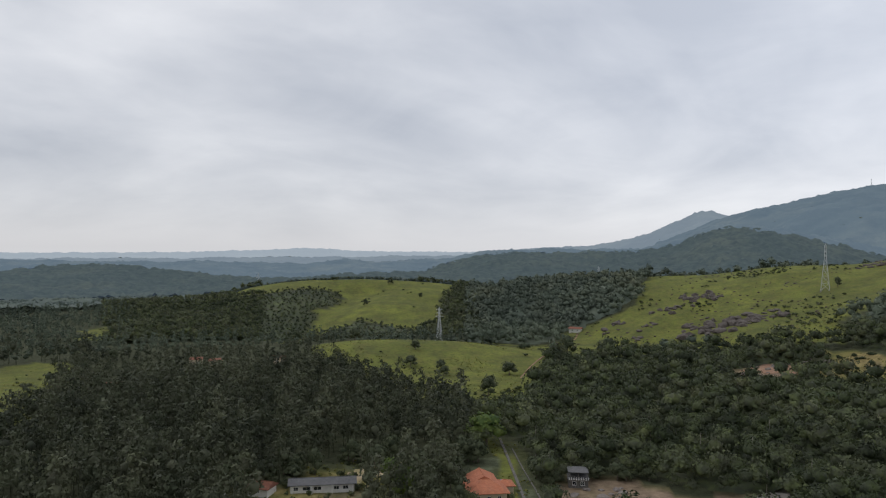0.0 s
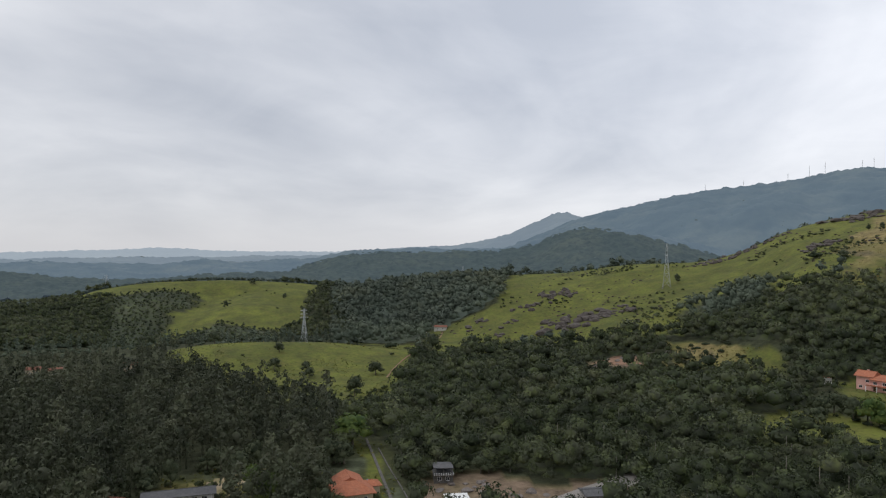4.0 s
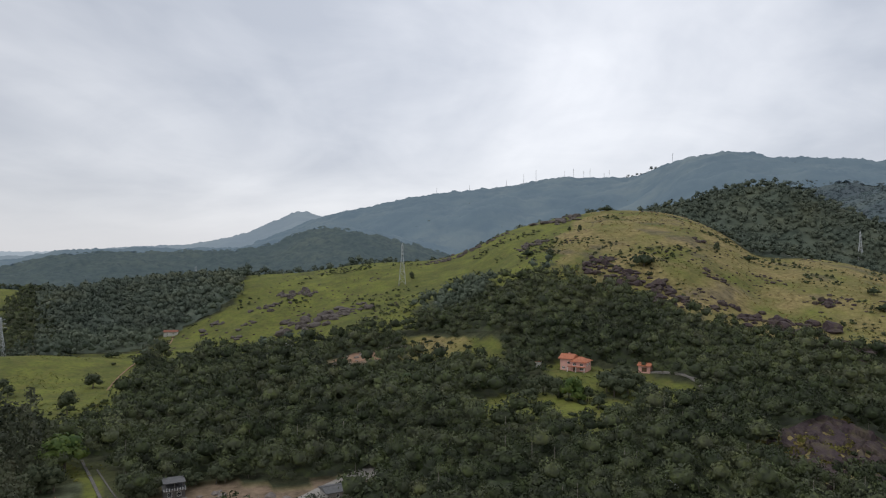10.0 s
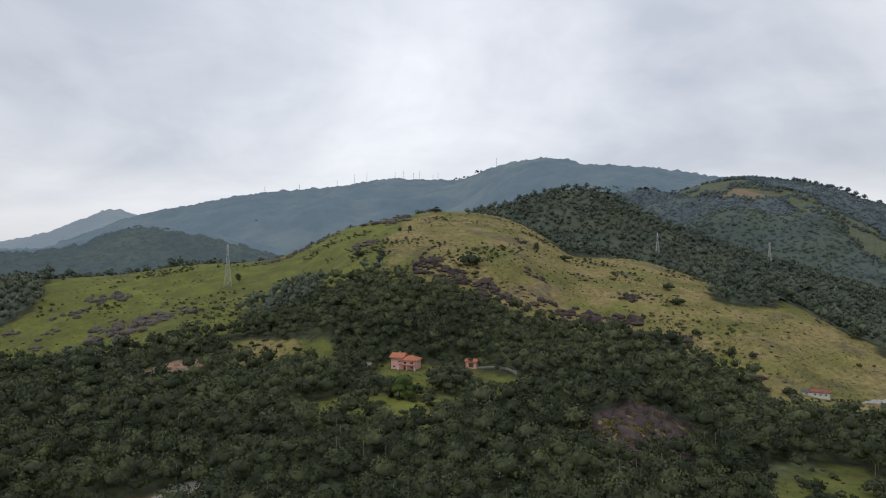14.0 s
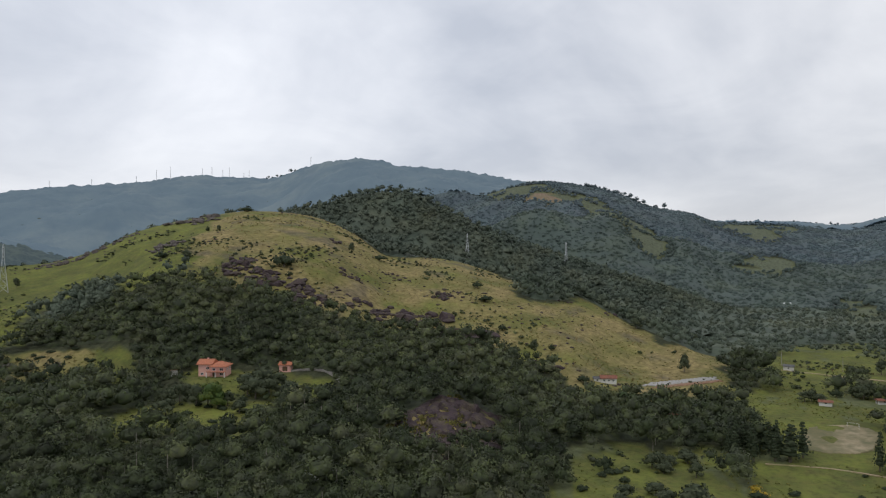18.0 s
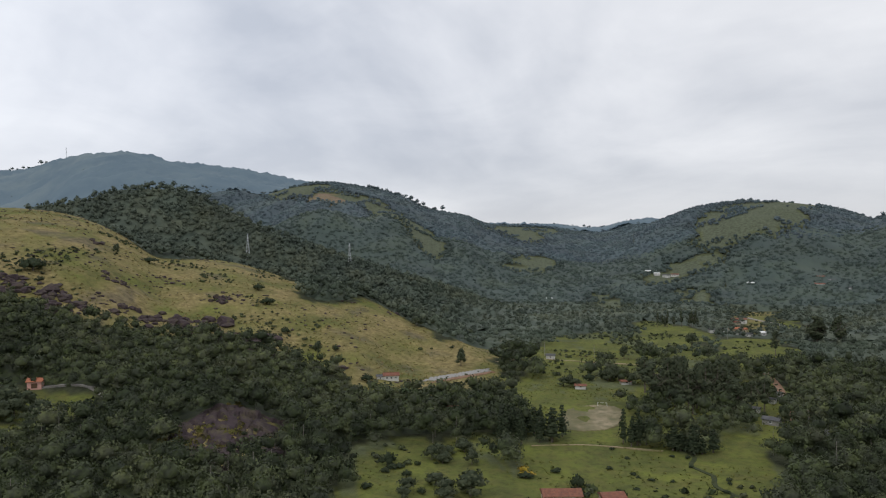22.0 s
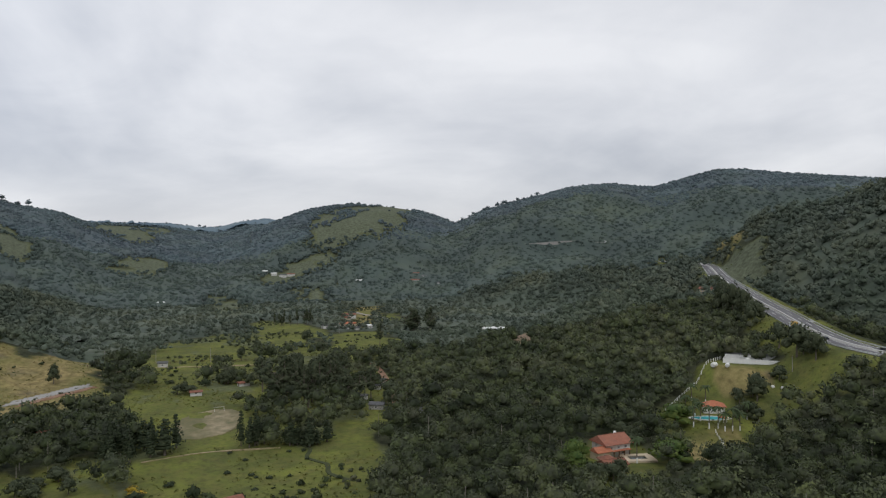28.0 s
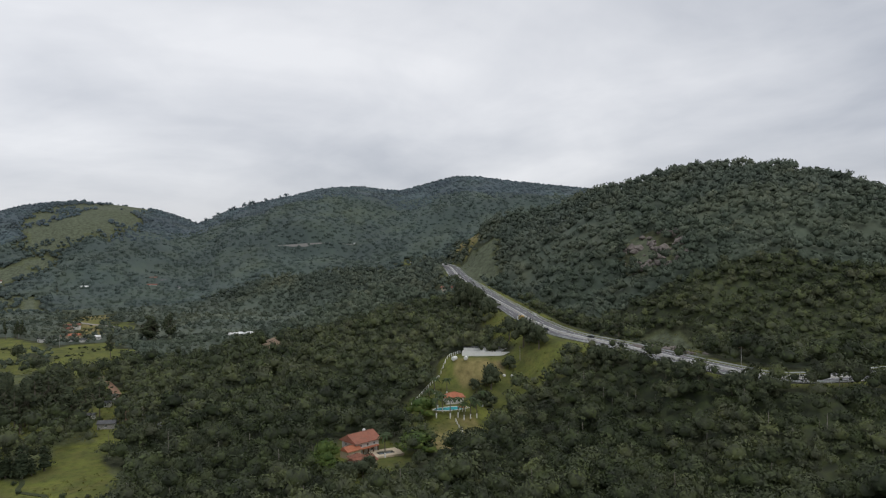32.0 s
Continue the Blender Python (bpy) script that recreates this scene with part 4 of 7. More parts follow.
def beam(bm, a, b, w):
    """A square bar from a to b."""
    a, b = Vector(a), Vector(b)
    d = (b - a).normalized()
    u = d.cross(Vector((0, 0, 1)) if abs(d.z) < 0.9 else Vector((1, 0, 0))).normalized() * w / 2
    q = d.cross(u).normalized() * w / 2
    v = [bm.verts.new(p + s * u + t * q) for p in (a, b) for s, t in ((-1, -1), (1, -1), (1, 1), (-1, 1))]
    for f in ((0, 3, 2, 1), (4, 5, 6, 7), (0, 1, 5, 4), (1, 2, 6, 5), (2, 3, 7, 6), (3, 0, 4, 7)):
        bm.faces.new([v[i] for i in f])


def tube(bm, pts, radii, sides=6):
    rings = []
    for i, (p, r) in enumerate(zip(pts, radii)):
        p = Vector(p)
        d = (Vector(pts[min(i + 1, len(pts) - 1)]) - Vector(pts[max(i - 1, 0)])).normalized()
        u = d.cross(Vector((0, 1, 0)) if abs(d.y) < 0.9 else Vector((1, 0, 0))).normalized()
        w = d.cross(u)
        rings.append([bm.verts.new(p + (u * math.cos(6.2832 * s / sides) + w * math.sin(6.2832 * s / sides)) * r) for s in range(sides)])
    for a, b in zip(rings, rings[1:]):
        for s in range(sides):
            bm.faces.new((a[s], a[(s + 1) % sides], b[(s + 1) % sides], b[s]))
    bm.faces.new(rings[0][::-1])
    bm.faces.new(rings[-1])


def raw_part(name, verts, faces, mat, parent, label=""):
    ob = mesh_object(name, verts, faces, mat, False, parent=parent)
    return tagged(ob, label)


def roof_solid(bm, L, W, z, rise, over, kind):
    x, y, t = L / 2 + over, W / 2 + over, 0.2
    lo = [bm.verts.new((a * x, b * y, z - t)) for a, b in ((-1, -1), (1, -1), (1, 1), (-1, 1))]
    hi = [bm.verts.new((a * x, b * y, z)) for a, b in ((-1, -1), (1, -1), (1, 1), (-1, 1))]
    inset = 0 if kind == "gable" else min(x * 0.8, y)
    r = [bm.verts.new((-x + inset, 0, z + rise)), bm.verts.new((x - inset, 0, z + rise))]
    for i in range(4):
        bm.faces.new((lo[i], lo[(i + 1) % 4], hi[(i + 1) % 4], hi[i]))
    bm.faces.new(lo[::-1])
    bm.faces.new((hi[0], hi[1], r[1], r[0]))
    bm.faces.new((hi[2], hi[3], r[0], r[1]))
    bm.faces.new((hi[1], hi[2], r[1]))
    bm.faces.new((hi[3], hi[0], r[0]))


def block(parent, L, W, H, at=(0, 0), turn=0.0, base=0.0, roof="gable", rise=1.6, over=0.6, walls=WALL_WHITE, tiles=ROOF_TILE, front=(), back=(), left=(), right=(), skirt=2.0, ridge_tiles=True):
    """A walled and roofed volume. Openings: (centre along the wall, sill, width, height, 'w' or 'd')."""
    m = pose(at[0], at[1], base, 0, 0, turn)
    made = []
    for span, dist, ang, holes in ((L, W / 2, 0, front), (W, L / 2, 90, right), (L, W / 2, 180, back), (W, L / 2, 270, left)):
        mm = m @ pose(0, 0, 0, 0, 0, ang)
        bm = bmesh.new()
        t = 0.22
        trim = 0 if ang in (0, 180) else t
        low, ends = -skirt if base == 0 else 0, span / 2 - trim
        us = sorted({round(q, 4) for q in [-ends, ends] + [u + d * w / 2 for u, s, w, h, kind in holes for d in (-1, 1)]})
        zs = sorted({round(q, 4) for q in [low, H] + [z for u, s, w, h, kind in holes for z in (s, s + h)]})
        grid = {}

        def corner(i, j, k):
            if (i, j, k) not in grid:
                grid[i, j, k] = bm.verts.new((us[i], -dist + k * t, zs[j]))
            return grid[i, j, k]

        def solid(i, j):
            if not (0 <= i < len(us) - 1 and 0 <= j < len(zs) - 1):
                return False
            a, b = (us[i] + us[i + 1]) / 2, (zs[j] + zs[j + 1]) / 2
            return not any(abs(a - u) < w / 2 and s < b < s + h for u, s, w, h, kind in holes)

        for i in range(len(us) - 1):
            for j in range(len(zs) - 1):
                if not solid(i, j):
                    continue
                bm.faces.new([corner(*q) for q in ((i, j, 0), (i + 1, j, 0), (i + 1, j + 1, 0), (i, j + 1, 0))])
                bm.faces.new([corner(*q) for q in ((i, j, 1), (i, j + 1, 1), (i + 1, j + 1, 1), (i + 1, j, 1))])
                for (di, dj), (p, q) in (((-1, 0), ((i, j), (i, j + 1))), ((1, 0), ((i + 1, j + 1), (i + 1, j))), ((0, -1), ((i + 1, j), (i, j))), ((0, 1), ((i, j + 1), (i + 1, j + 1)))):
                    if not solid(i + di, j + dj):
                        bm.faces.new((corner(*p, 0), corner(*q, 0), corner(*q, 1), corner(*p, 1)))
        if roof == "gable" and ang in (90, 270):
            v = [bm.verts.new((a, b, c)) for b in (-dist, -dist + t) for a, c in ((-span / 2 + trim, H), (span / 2 - trim, H), (0, H + rise * (span / 2) / (span / 2 + over) - 0.1))]
            for f in ((0, 1, 2), (5, 4, 3), (0, 3, 4, 1), (1, 4, 5, 2), (2, 5, 3, 0)):
                bm.faces.new([v[i] for i in f])
        ob = part("wall", bm, walls, parent)
        ob.matrix_local = mm
        for u, s, w, h, kind in holes:
            bm = bmesh.new()
            e = 0.1
            y0, y1 = -dist - 0.04, -dist + 0.12
            box(bm, u - w / 2, u - w / 2 + e, y0, y1, s, s + h)
            box(bm, u + w / 2 - e, u + w / 2, y0, y1, s, s + h)
            box(bm, u - w / 2 + e, u + w / 2 - e, y0, y1, s + h - e, s + h)
            box(bm, u - w / 2 + e, u + w / 2 - e, y0, y1, s, s + e)
            if kind == "w" and w > 1.0:
                box(bm, u - 0.03, u + 0.03, y0 + 0.03, y1 - 0.03, s + e, s + h - e)
            frame_ob = part("window" if kind == "w" else "door", bm, WHITE_PAINT if kind == "w" else TIMBER, parent)
            frame_ob.matrix_local = mm
            bm = bmesh.new()
            box(bm, u - w / 2 + e, u + w / 2 - e, -dist + 0.05, -dist + 0.09, s + e, s + h - e)
            part("pane" if kind == "w" else "door_leaf", bm, GLASS if kind == "w" else TIMBER, frame_ob)
    bm = bmesh.new()
    roof_solid(bm, L, W, H + 0.2, rise, over, roof)
    rob = part("roof", bm, tiles, parent)
    rob.matrix_local = m
    if ridge_tiles:
        bm = bmesh.new()
        x = L / 2 + over - (0 if roof == "gable" else min((L / 2 + over) * 0.8, W / 2 + over))
        tube(bm, [(-x, 0, H + 0.2 + rise), (x, 0, H + 0.2 + rise)], [0.14, 0.14], 6)
        part("ridge_cap", bm, tiles, rob)
    return rob


def windows(n, span, sill=1.0, w=1.2, h=1.1, kind="w"):
    return [(-span / 2 + span * (i + 0.5) / n, sill, w, h, kind) for i in range(n)]

# ---------------------------------------------------------------- pylons and masts
def pylon(x, y, height, turn, label):
    p = thing("transmission_tower", label, "pylon", x, y, turn, "transmission towers")
    w0, w1, bar = height * 0.085, height * 0.018, 0.25
    levels = [0, 0.16, 0.31, 0.45, 0.58, 0.69, 0.78, 0.86, 0.93]

    def half(k):
        return w0 + (w1 - w0) * min(1.0, k / 0.72)
    for sx in (-1, 1):
        for sy in (-1, 1):
            bm = bmesh.new()
            tube(bm, [(sx * half(k), sy * half(k), k * height - (0.6 if k == 0 else 0)) for k in levels], [bar * 0.6] * len(levels), 4)
            part("leg", bm, STEEL, p)
            bm = bmesh.new()
            box(bm, sx * w0 - 0.5, sx * w0 + 0.5, sy * w0 - 0.5, sy * w0 + 0.5, -1.5, 0.35)
            part("footing", bm, CONCRETE, p)
    for ax in range(4):
        bm = bmesh.new()
        c, s = (1, 0, -1, 0)[ax], (0, 1, 0, -1)[ax]
        for a, b in zip(levels, levels[1:]):
            def at(k, side):
                h = half(k)
                return (c * h - s * h * side, s * h + c * h * side, k * height)
            beam(bm, at(a, -1), at(b, 1), bar * 0.55)
            beam(bm, at(a, 1), at(b, -1), bar * 0.55)
            beam(bm, at(b, -1), at(b, 1), bar * 0.55)
        part("lattice", bm, STEEL, p)
    for k, reach in ((0.72, 0.13), (0.82, 0.115), (0.92, 0.10)):
        h, z, q = half(k), k * height, reach * height
        for s in (-1, 1):
            bm = bmesh.new()
            for t in (-1, 1):
                beam(bm, (s * h, t * h, z), (s * q, 0, z + 0.2), bar * 0.7)
                beam(bm, (s * h, t * h, z + height * 0.035), (s * q, 0, z + 0.2), bar * 0.6)
            arm = part("crossarm", bm, STEEL, p)
            bm = bmesh.new()
            tube(bm, [(s * q, 0, z + 0.2), (s * q, 0, z - 1.3)], [0.12, 0.12], 6)
            part("insulator", bm, GLASS, arm)
    bm = bmesh.new()
    for sx in (-1, 1):
        for sy in (-1, 1):
            beam(bm, (sx * w1, sy * w1, 0.93 * height), (0, 0, height), bar * 0.8)
    part("peak", bm, STEEL, p)


pylon(-3, 606, 30, 20, "grey lattice steel transmission tower on the green meadow")
pylon(317, 579, 39, 60, "grey lattice steel transmission tower on the bright pasture")
pylon(789, 404, 35, 40, "pale lattice steel transmission tower at the edge of the woods")
pylon(894, 310, 31, 40, "pale lattice steel transmission tower among trees")
pylon(-370, 1400, 34, 10, "distant lattice steel transmission tower on the wooded plain")
pylon(330, 1480, 34, 30, "distant lattice steel transmission tower before the dark ridge")

for bearing, tall in ((37.2, 34), (38.6, 60), (39.6, 66), (41.9, 42), (42.6, 52), (43.4, 40), (43.9, 60), (45.0, 46), (45.4, 68), (50.2, 50), (31.5, 36), (34.2, 30)):
    far = 2985 if bearing < 46 else 2680
    tall = tall * 0.72
    mx, my = far * math.sin(radians(bearing)), far * math.cos(radians(bearing))
    mast = thing("antenna_mast", "thin grey steel antenna mast on the mountain ridge", "mast", mx, my, 0, "ridge antennas", drop=2)
    bm = bmesh.new()
    tube(bm, [(0, 0, 0), (0, 0, tall * 0.6 + 8), (0, 0, tall + 8)], [1.1, 0.8, 0.35], 4)
    part("pole", bm, STEEL, mast)
    for k in (0.55, 0.75, 0.9):
        bm = bmesh.new()
        tube(bm, [(0, -1.6, tall * k + 9), (0, 0, tall * k + 9.3), (0, 1.6, tall * k + 9)], [1.0, 1.5, 1.0], 6)
        part("antenna", bm, WHITE_PAINT, mast)

# ---------------------------------------------------------------- highway
def resample(line, step):
    out = []
    pts = [Vector(p) for p in line]
    for i in range(len(pts) - 1):
        p0, p1, p2, p3 = pts[max(i - 1, 0)], pts[i], pts[i + 1], pts[min(i + 2, len(pts) - 1)]
        n = max(2, int((p2 - p1).length / step))
        for k in range(n):
            t = k / n
            out.append(0.5 * ((2 * p1) + (p2 - p0) * t + (2 * p0 - 5 * p1 + 4 * p2 - p3) * t * t + (3 * p1 - p0 - 3 * p2 + p3) * t ** 3))
    out.append(pts[-1])
    return out


def ribbon(bm, line, a, b, z0, z1):
    """A strip along the line between side offsets a and b, from z0 to z1."""
    rows = []
    for i, p in enumerate(line):
        d = line[min(i + 1, len(line) - 1)] - line[max(i - 1, 0)]
        n = Vector((d.y, -d.x, 0)).normalized()
        rows.append([bm.verts.new(p + n * s + Vector((0, 0, z))) for s, z in ((a, z0), (b, z0), (b, z1), (a, z1))])
    for r, q in zip(rows, rows[1:]):
        for s in range(4):
            bm.faces.new((r[s], r[(s + 1) % 4], q[(s + 1) % 4], q[s]))
    bm.faces.new(rows[0])
    bm.faces.new(rows[-1][::-1])


way = resample(HIGHWAY, 8)
road = tagged(new("road"), "grey two-carriageway asphalt highway cut into the hillside", "highway", kind="structure")
for side in (-1, 1):
    bm = bmesh.new()
    ribbon(bm, way, min(side * 1.0, side * 8.6), max(side * 1.0, side * 8.6), -1.0, 0.1)
    part("carriageway", bm, ASPHALT, road)
    for s, wide in ((1.6, 0.2), (8.0, 0.2)):
        bm = bmesh.new()
        c = side * s
        ribbon(bm, way, c - wide / 2, c + wide / 2, 0.1, 0.125)
        part("edge_line", bm, WHITE_PAINT, road)
    for k in range(0, len(way) - 2, 2):
        if k > 80:
            break
        bm = bmesh.new()
        ribbon(bm, way[k:k + 2], side * 4.8 - 0.1, side * 4.8 + 0.1, 0.1, 0.125)
        part("lane_dash", bm, WHITE_PAINT, road)
bm = bmesh.new()
ribbon(bm, way, -1.0, 1.0, -1.0, 0.05)
part("median", bm, CONCRETE, road)
bm = bmesh.new()
ribbon(bm, way, -0.3, 0.3, 0.05, 1.0)
part("median_barrier", bm, WALL_WHITE, road)
for off in (-9.2, 9.2):
    bm = bmesh.new()
    ribbon(bm, way, off - 0.08, off + 0.08, 0.5, 0.95)
    rail = part("guard_rail", bm, STEEL, road)
    for k in range(0, len(way), 2):
        d = way[min(k + 1, len(way) - 1)] - way[max(k - 1, 0)]
        n = Vector((d.y, -d.x, 0)).normalized()
        p = way[k] + n * off
        bm = bmesh.new()
        box(bm, p.x - 0.08, p.x + 0.08, p.y - 0.08, p.y + 0.08, p.z - 1.0, p.z + 0.9)
        part("rail_post", bm, STEEL, rail)


def on_road(x, y):
    k = min(range(len(way)), key=lambda i: (way[i].x - x) ** 2 + (way[i].y - y) ** 2)
    d = way[min(k + 1, len(way) - 1)] - way[max(k - 1, 0)]
    return way[k], math.degrees(math.atan2(d.y, d.x)), Vector((d.y, -d.x, 0)).normalized()


def wheels(p, xs, y, r):
    for wx in xs:
        for s in (-1, 1):
            bm = bmesh.new()
            tube(bm, [(wx, s * y - 0.11, r), (wx, s * y + 0.11, r)], [r, r], 12)
            w = part("wheel", bm, RUBBER, p)
            bm = bmesh.new()
            tube(bm, [(wx, s * y - 0.125, r), (wx, s * y + 0.125, r)], [r * 0.55, r * 0.55], 10)
            part("rim", bm, STEEL, w)


def car(x, y, off, paint, label):
    at, turn, n = on_road(x, y)
    at = at + n * off
    p = thing("car", label, "car", at.x, at.y, turn, "cars on the highway", z=at.z + 0.1)
    bm = bmesh.new()
    prof = [(-2.1, 0.35), (2.1, 0.35), (2.15, 0.75), (1.2, 0.95), (-1.9, 1.0), (-2.15, 0.8)]
    a = [bm.verts.new((u, -0.85, w)) for u, w in prof]
    b = [bm.verts.new((u, 0.85, w)) for u, w in prof]
    bm.faces.new(a)
    bm.faces.new(b[::-1])
    for i in range(6):
        bm.faces.new((a[i], b[i], b[(i + 1) % 6], a[(i + 1) % 6]))
    part("body", bm, paint, p)
    for nm, z0, z1, u0, u1, mat, ins in (("cabin_glass", 0.95, 1.38, (-1.75, 1.05), (-1.3, 0.45), GLASS, 0.1), ("roof", 1.38, 1.45, (-1.3, 0.45), (-1.2, 0.35), paint, 0.12)):
        bm = bmesh.new()
        lo = [bm.verts.new((u, s * 0.8, z0)) for u, s in ((u0[0], -1), (u0[1], -1), (u0[1], 1), (u0[0], 1))]
        hi = [bm.verts.new((u, s * (0.8 - ins), z1)) for u, s in ((u1[0], -1), (u1[1], -1), (u1[1], 1), (u1[0], 1))]
        bm.faces.new(lo[::-1])
        bm.faces.new(hi)
        for i in range(4):
            bm.faces.new((lo[i], lo[(i + 1) % 4], hi[(i + 1) % 4], hi[i]))
        part(nm, bm, mat, p)
    wheels(p, (-1.3, 1.35), 0.8, 0.33)


def truck(at, turn, cargo, label, long=9.0):
    p = thing("truck", label, "truck", at.x, at.y, turn, "trucks", z=at.z + 0.1)
    bm = bmesh.new()
    box(bm, -long / 2, long / 2 - 2.6, -1.25, 1.25, 1.1, 3.6)
    part("cargo_box", bm, cargo, p)
    bm = bmesh.new()
    box(bm, long / 2 - 2.3, long / 2, -1.2, 1.2, 0.7, 2.7)
    cab = part("cab", bm, CAR_WHITE, p)
    bm = bmesh.new()
    box(bm, long / 2, long / 2 + 0.03, -1.05, 1.05, 1.7, 2.5)
    part("windscreen", bm, GLASS, cab)
    bm = bmesh.new()
    box(bm, -long / 2, long / 2 - 0.1, -0.5, 0.5, 0.6, 1.1)
    part("chassis", bm, RUBBER, p)
    wheels(p, (-long / 2 + 1, -long / 2 + 2.2, long / 2 - 1.2), 1.05, 0.5)


car(236, -294, 4.0, CAR_DARK, "dark car on the asphalt highway")
car(268, -302, -3.8, CAR_DARK, "dark car on the far carriageway of the highway")
car(318, -328, 7.4, CAR_WHITE, "white car on the asphalt highway")
car(430, -392, 3.8, CAR_WHITE, "small white car further along the highway")
at, turn, n = on_road(300, -318)
truck(at - n * 7.2, turn, CAR_YELLOW, "small truck with a yellow cargo cover on the highway", 7.0)

# the hillside road far across the valley
upper = [(1040, -500), (1010, -566), (985, -602), (965, -622), (930, -665)]
upper = [(ux, uy, float(ground_z(ux, uy)) + 1.2) for ux, uy in upper]
ledge = tagged(new("hillside_road"), "pale road ledge on the far wooded slope", "road", kind="structure")
bm = bmesh.new()
ribbon(bm, resample(upper, 10), -5, 5, -6, 0)
part("roadway", bm, CONCRETE, ledge)
truck(Vector((972, -615, float(ground_z(972, -615)) + 1.2)), 125, CAR_WHITE, "white long truck on the hillside road", 16)

# ---------------------------------------------------------------- houses
h = thing("pink_house", "two-storey pink house with a terracotta tile roof among trees", "house", 257, 277, face_to(257, 277, -18))
block(h, 8.0, 8.5, 5.2, at=(2.6, 0), roof="hip", rise=2.0, over=0.9, walls=WALL_PINK, front=[(-2.2, 0.2, 1.4, 2.1, "d"), (1.6, 0.9, 1.8, 1.2, "w"), (-2.2, 3.2, 1.6, 1.3, "w"), (1.6, 3.2, 1.8, 1.3, "w")], right=windows(2, 7, 3.2) )
block(h, 6.5, 8.5, 6.2, at=(-4.6, 1.2), roof="gable", rise=2.0, over=0.9, walls=WALL_PINK, front=[(-1.4, 0.9, 1.5, 1.2, "w"), (1.4, 3.7, 1.5, 1.2, "w")], left=windows(2, 7, 3.8))
bm = bmesh.new()
box(bm, -3, 6.5, -6.6, -4.5, 2.75, 2.95)
part("porch_roof", bm, ROOF_TILE, h)
for px_ in (-2.8, 1.7, 6.3):
    bm = bmesh.new()
    box(bm, px_ - 0.15, px_ + 0.15, -6.5, -6.2, -1.5, 2.75)
    part("porch_post", bm, WHITE_PAINT, h)
bm = bmesh.new()
box(bm, -5.0, -4.2, 2.0, 2.8, 7.2, 8.8)
part("chimney", bm, WALL_PINK, h)

h = thing("pink_garage", "small pink garage with an orange tile roof", "garage", 282, 252, face_to(282, 252, -15))
block(h, 6, 5, 3.0, roof="gable", rise=1.2, walls=WALL_PINK, front=[(0, 0, 2.6, 2.3, "d")], right=windows(1, 5))
h = thing("gate_wall", "short white gate wall beside the pink house", "wall", 246, 295, face_to(246, 295, 0))
bm = bmesh.new()
box(bm, -1.6, 1.6, -0.2, 0.2, -1, 3.2)
part("wall", bm, WALL_WHITE, h)
bm = bmesh.new()
box(bm, -1.8, 1.8, -0.3, 0.3, 3.2, 3.4)
part("coping", bm, ROOF_TILE, h)

h = thing("orange_roof_house", "single-storey house under a large bright orange tile roof", "house", 14.5, 230, 8)
block(h, 11.5, 11, 3.0, at=(-0.6, -2.5), roof="hip", rise=2.6, over=1.0, walls=WALL_CREAM, tiles=ROOF_TILE, front=windows(3, 10), right=windows(2, 7), left=windows(2, 7))
block(h, 7.5, 8, 3.2, at=(-0.4, 5.6), turn=90, roof="gable", rise=2.2, over=0.9, walls=WALL_CREAM, tiles=ROOF_TILE, right=windows(1, 6), back=windows(2, 6))
block(h, 5, 5, 2.8, at=(6.4, 1.0), roof="hip", rise=1.3, over=0.7, walls=WALL_CREAM, tiles=ROOF_TILE, right=windows(1, 4))
bm = bmesh.new()
tube(bm, [(6.6, 6.2, -1), (6.6, 6.2, 2.2), (6.6, 6.2, 2.5)], [0.9, 0.9, 0.5], 12)
part("water_tank", bm, BLUE_PAINT, h, "blue plastic water tank")

h = thing("grey_roof_shed", "long white building with a veranda and grey roof", "building", -40, 234, 8)
block(h, 21, 6.5, 2.7, roof="gable", rise=1.2, over=0.8, tiles=ROOF_GREY, front=[(-8.6, 0.9, 1.6, 1.3, "w"), (-5.2, 0.9, 2.6, 1.3, "w"), (-1.6, 0.9, 2.6, 1.3, "w"), (4.6, 0.9, 1.8, 1.3, "w"), (7.6, 0.9, 1.8, 1.3, "w")], left=windows(1, 6), right=[(0, 0, 1.2, 2.1, "d")])
for q in (-9.8, -3.4, 3.2, 9.8):
    bm = bmesh.new()
    box(bm, q - 0.12, q + 0.12, -4.0, -3.76, -1, 2.6)
    part("veranda_post", bm, WHITE_PAINT, h)

h = thing("red_roof_hut", "small hut with a dark red tile roof under trees", "hut", -59, 229, -15)
block(h, 7, 6, 2.5, roof="gable", rise=1.6, tiles=ROOF_OLD, front=windows(1, 6))

h = thing("ruined_house", "grey unfinished two-level concrete house with an open upper floor", "house", 46, 237, -6)
block(h, 6.5, 6.5, 3.0, roof="hip", rise=0.5, over=0.3, walls=OLD_CONCRETE, tiles=ROOF_GREY, front=windows(2, 5.5, 0.8, 1.3, 1.4), right=windows(1, 5), ridge_tiles=False)
for sx in (-1, 0, 1):
    for sy in (-1, 1):
        bm = bmesh.new()
        box(bm, sx * 2.8 - 0.16, sx * 2.8 + 0.16, sy * 2.8 - 0.16, sy * 2.8 + 0.16, 3.2, 5.0)
        part("pillar", bm, OLD_CONCRETE, h)
bm = bmesh.new()
box(bm, -3.4, 3.4, -3.4, 3.4, 5.0, 5.25)
part("upper_slab", bm, ROOF_GREY, h)
bm = bmesh.new()
box(bm, -3.3, 3.3, -4.6, -3.4, 2.9, 3.05)
bal = part("balcony", bm, OLD_CONCRETE, h)
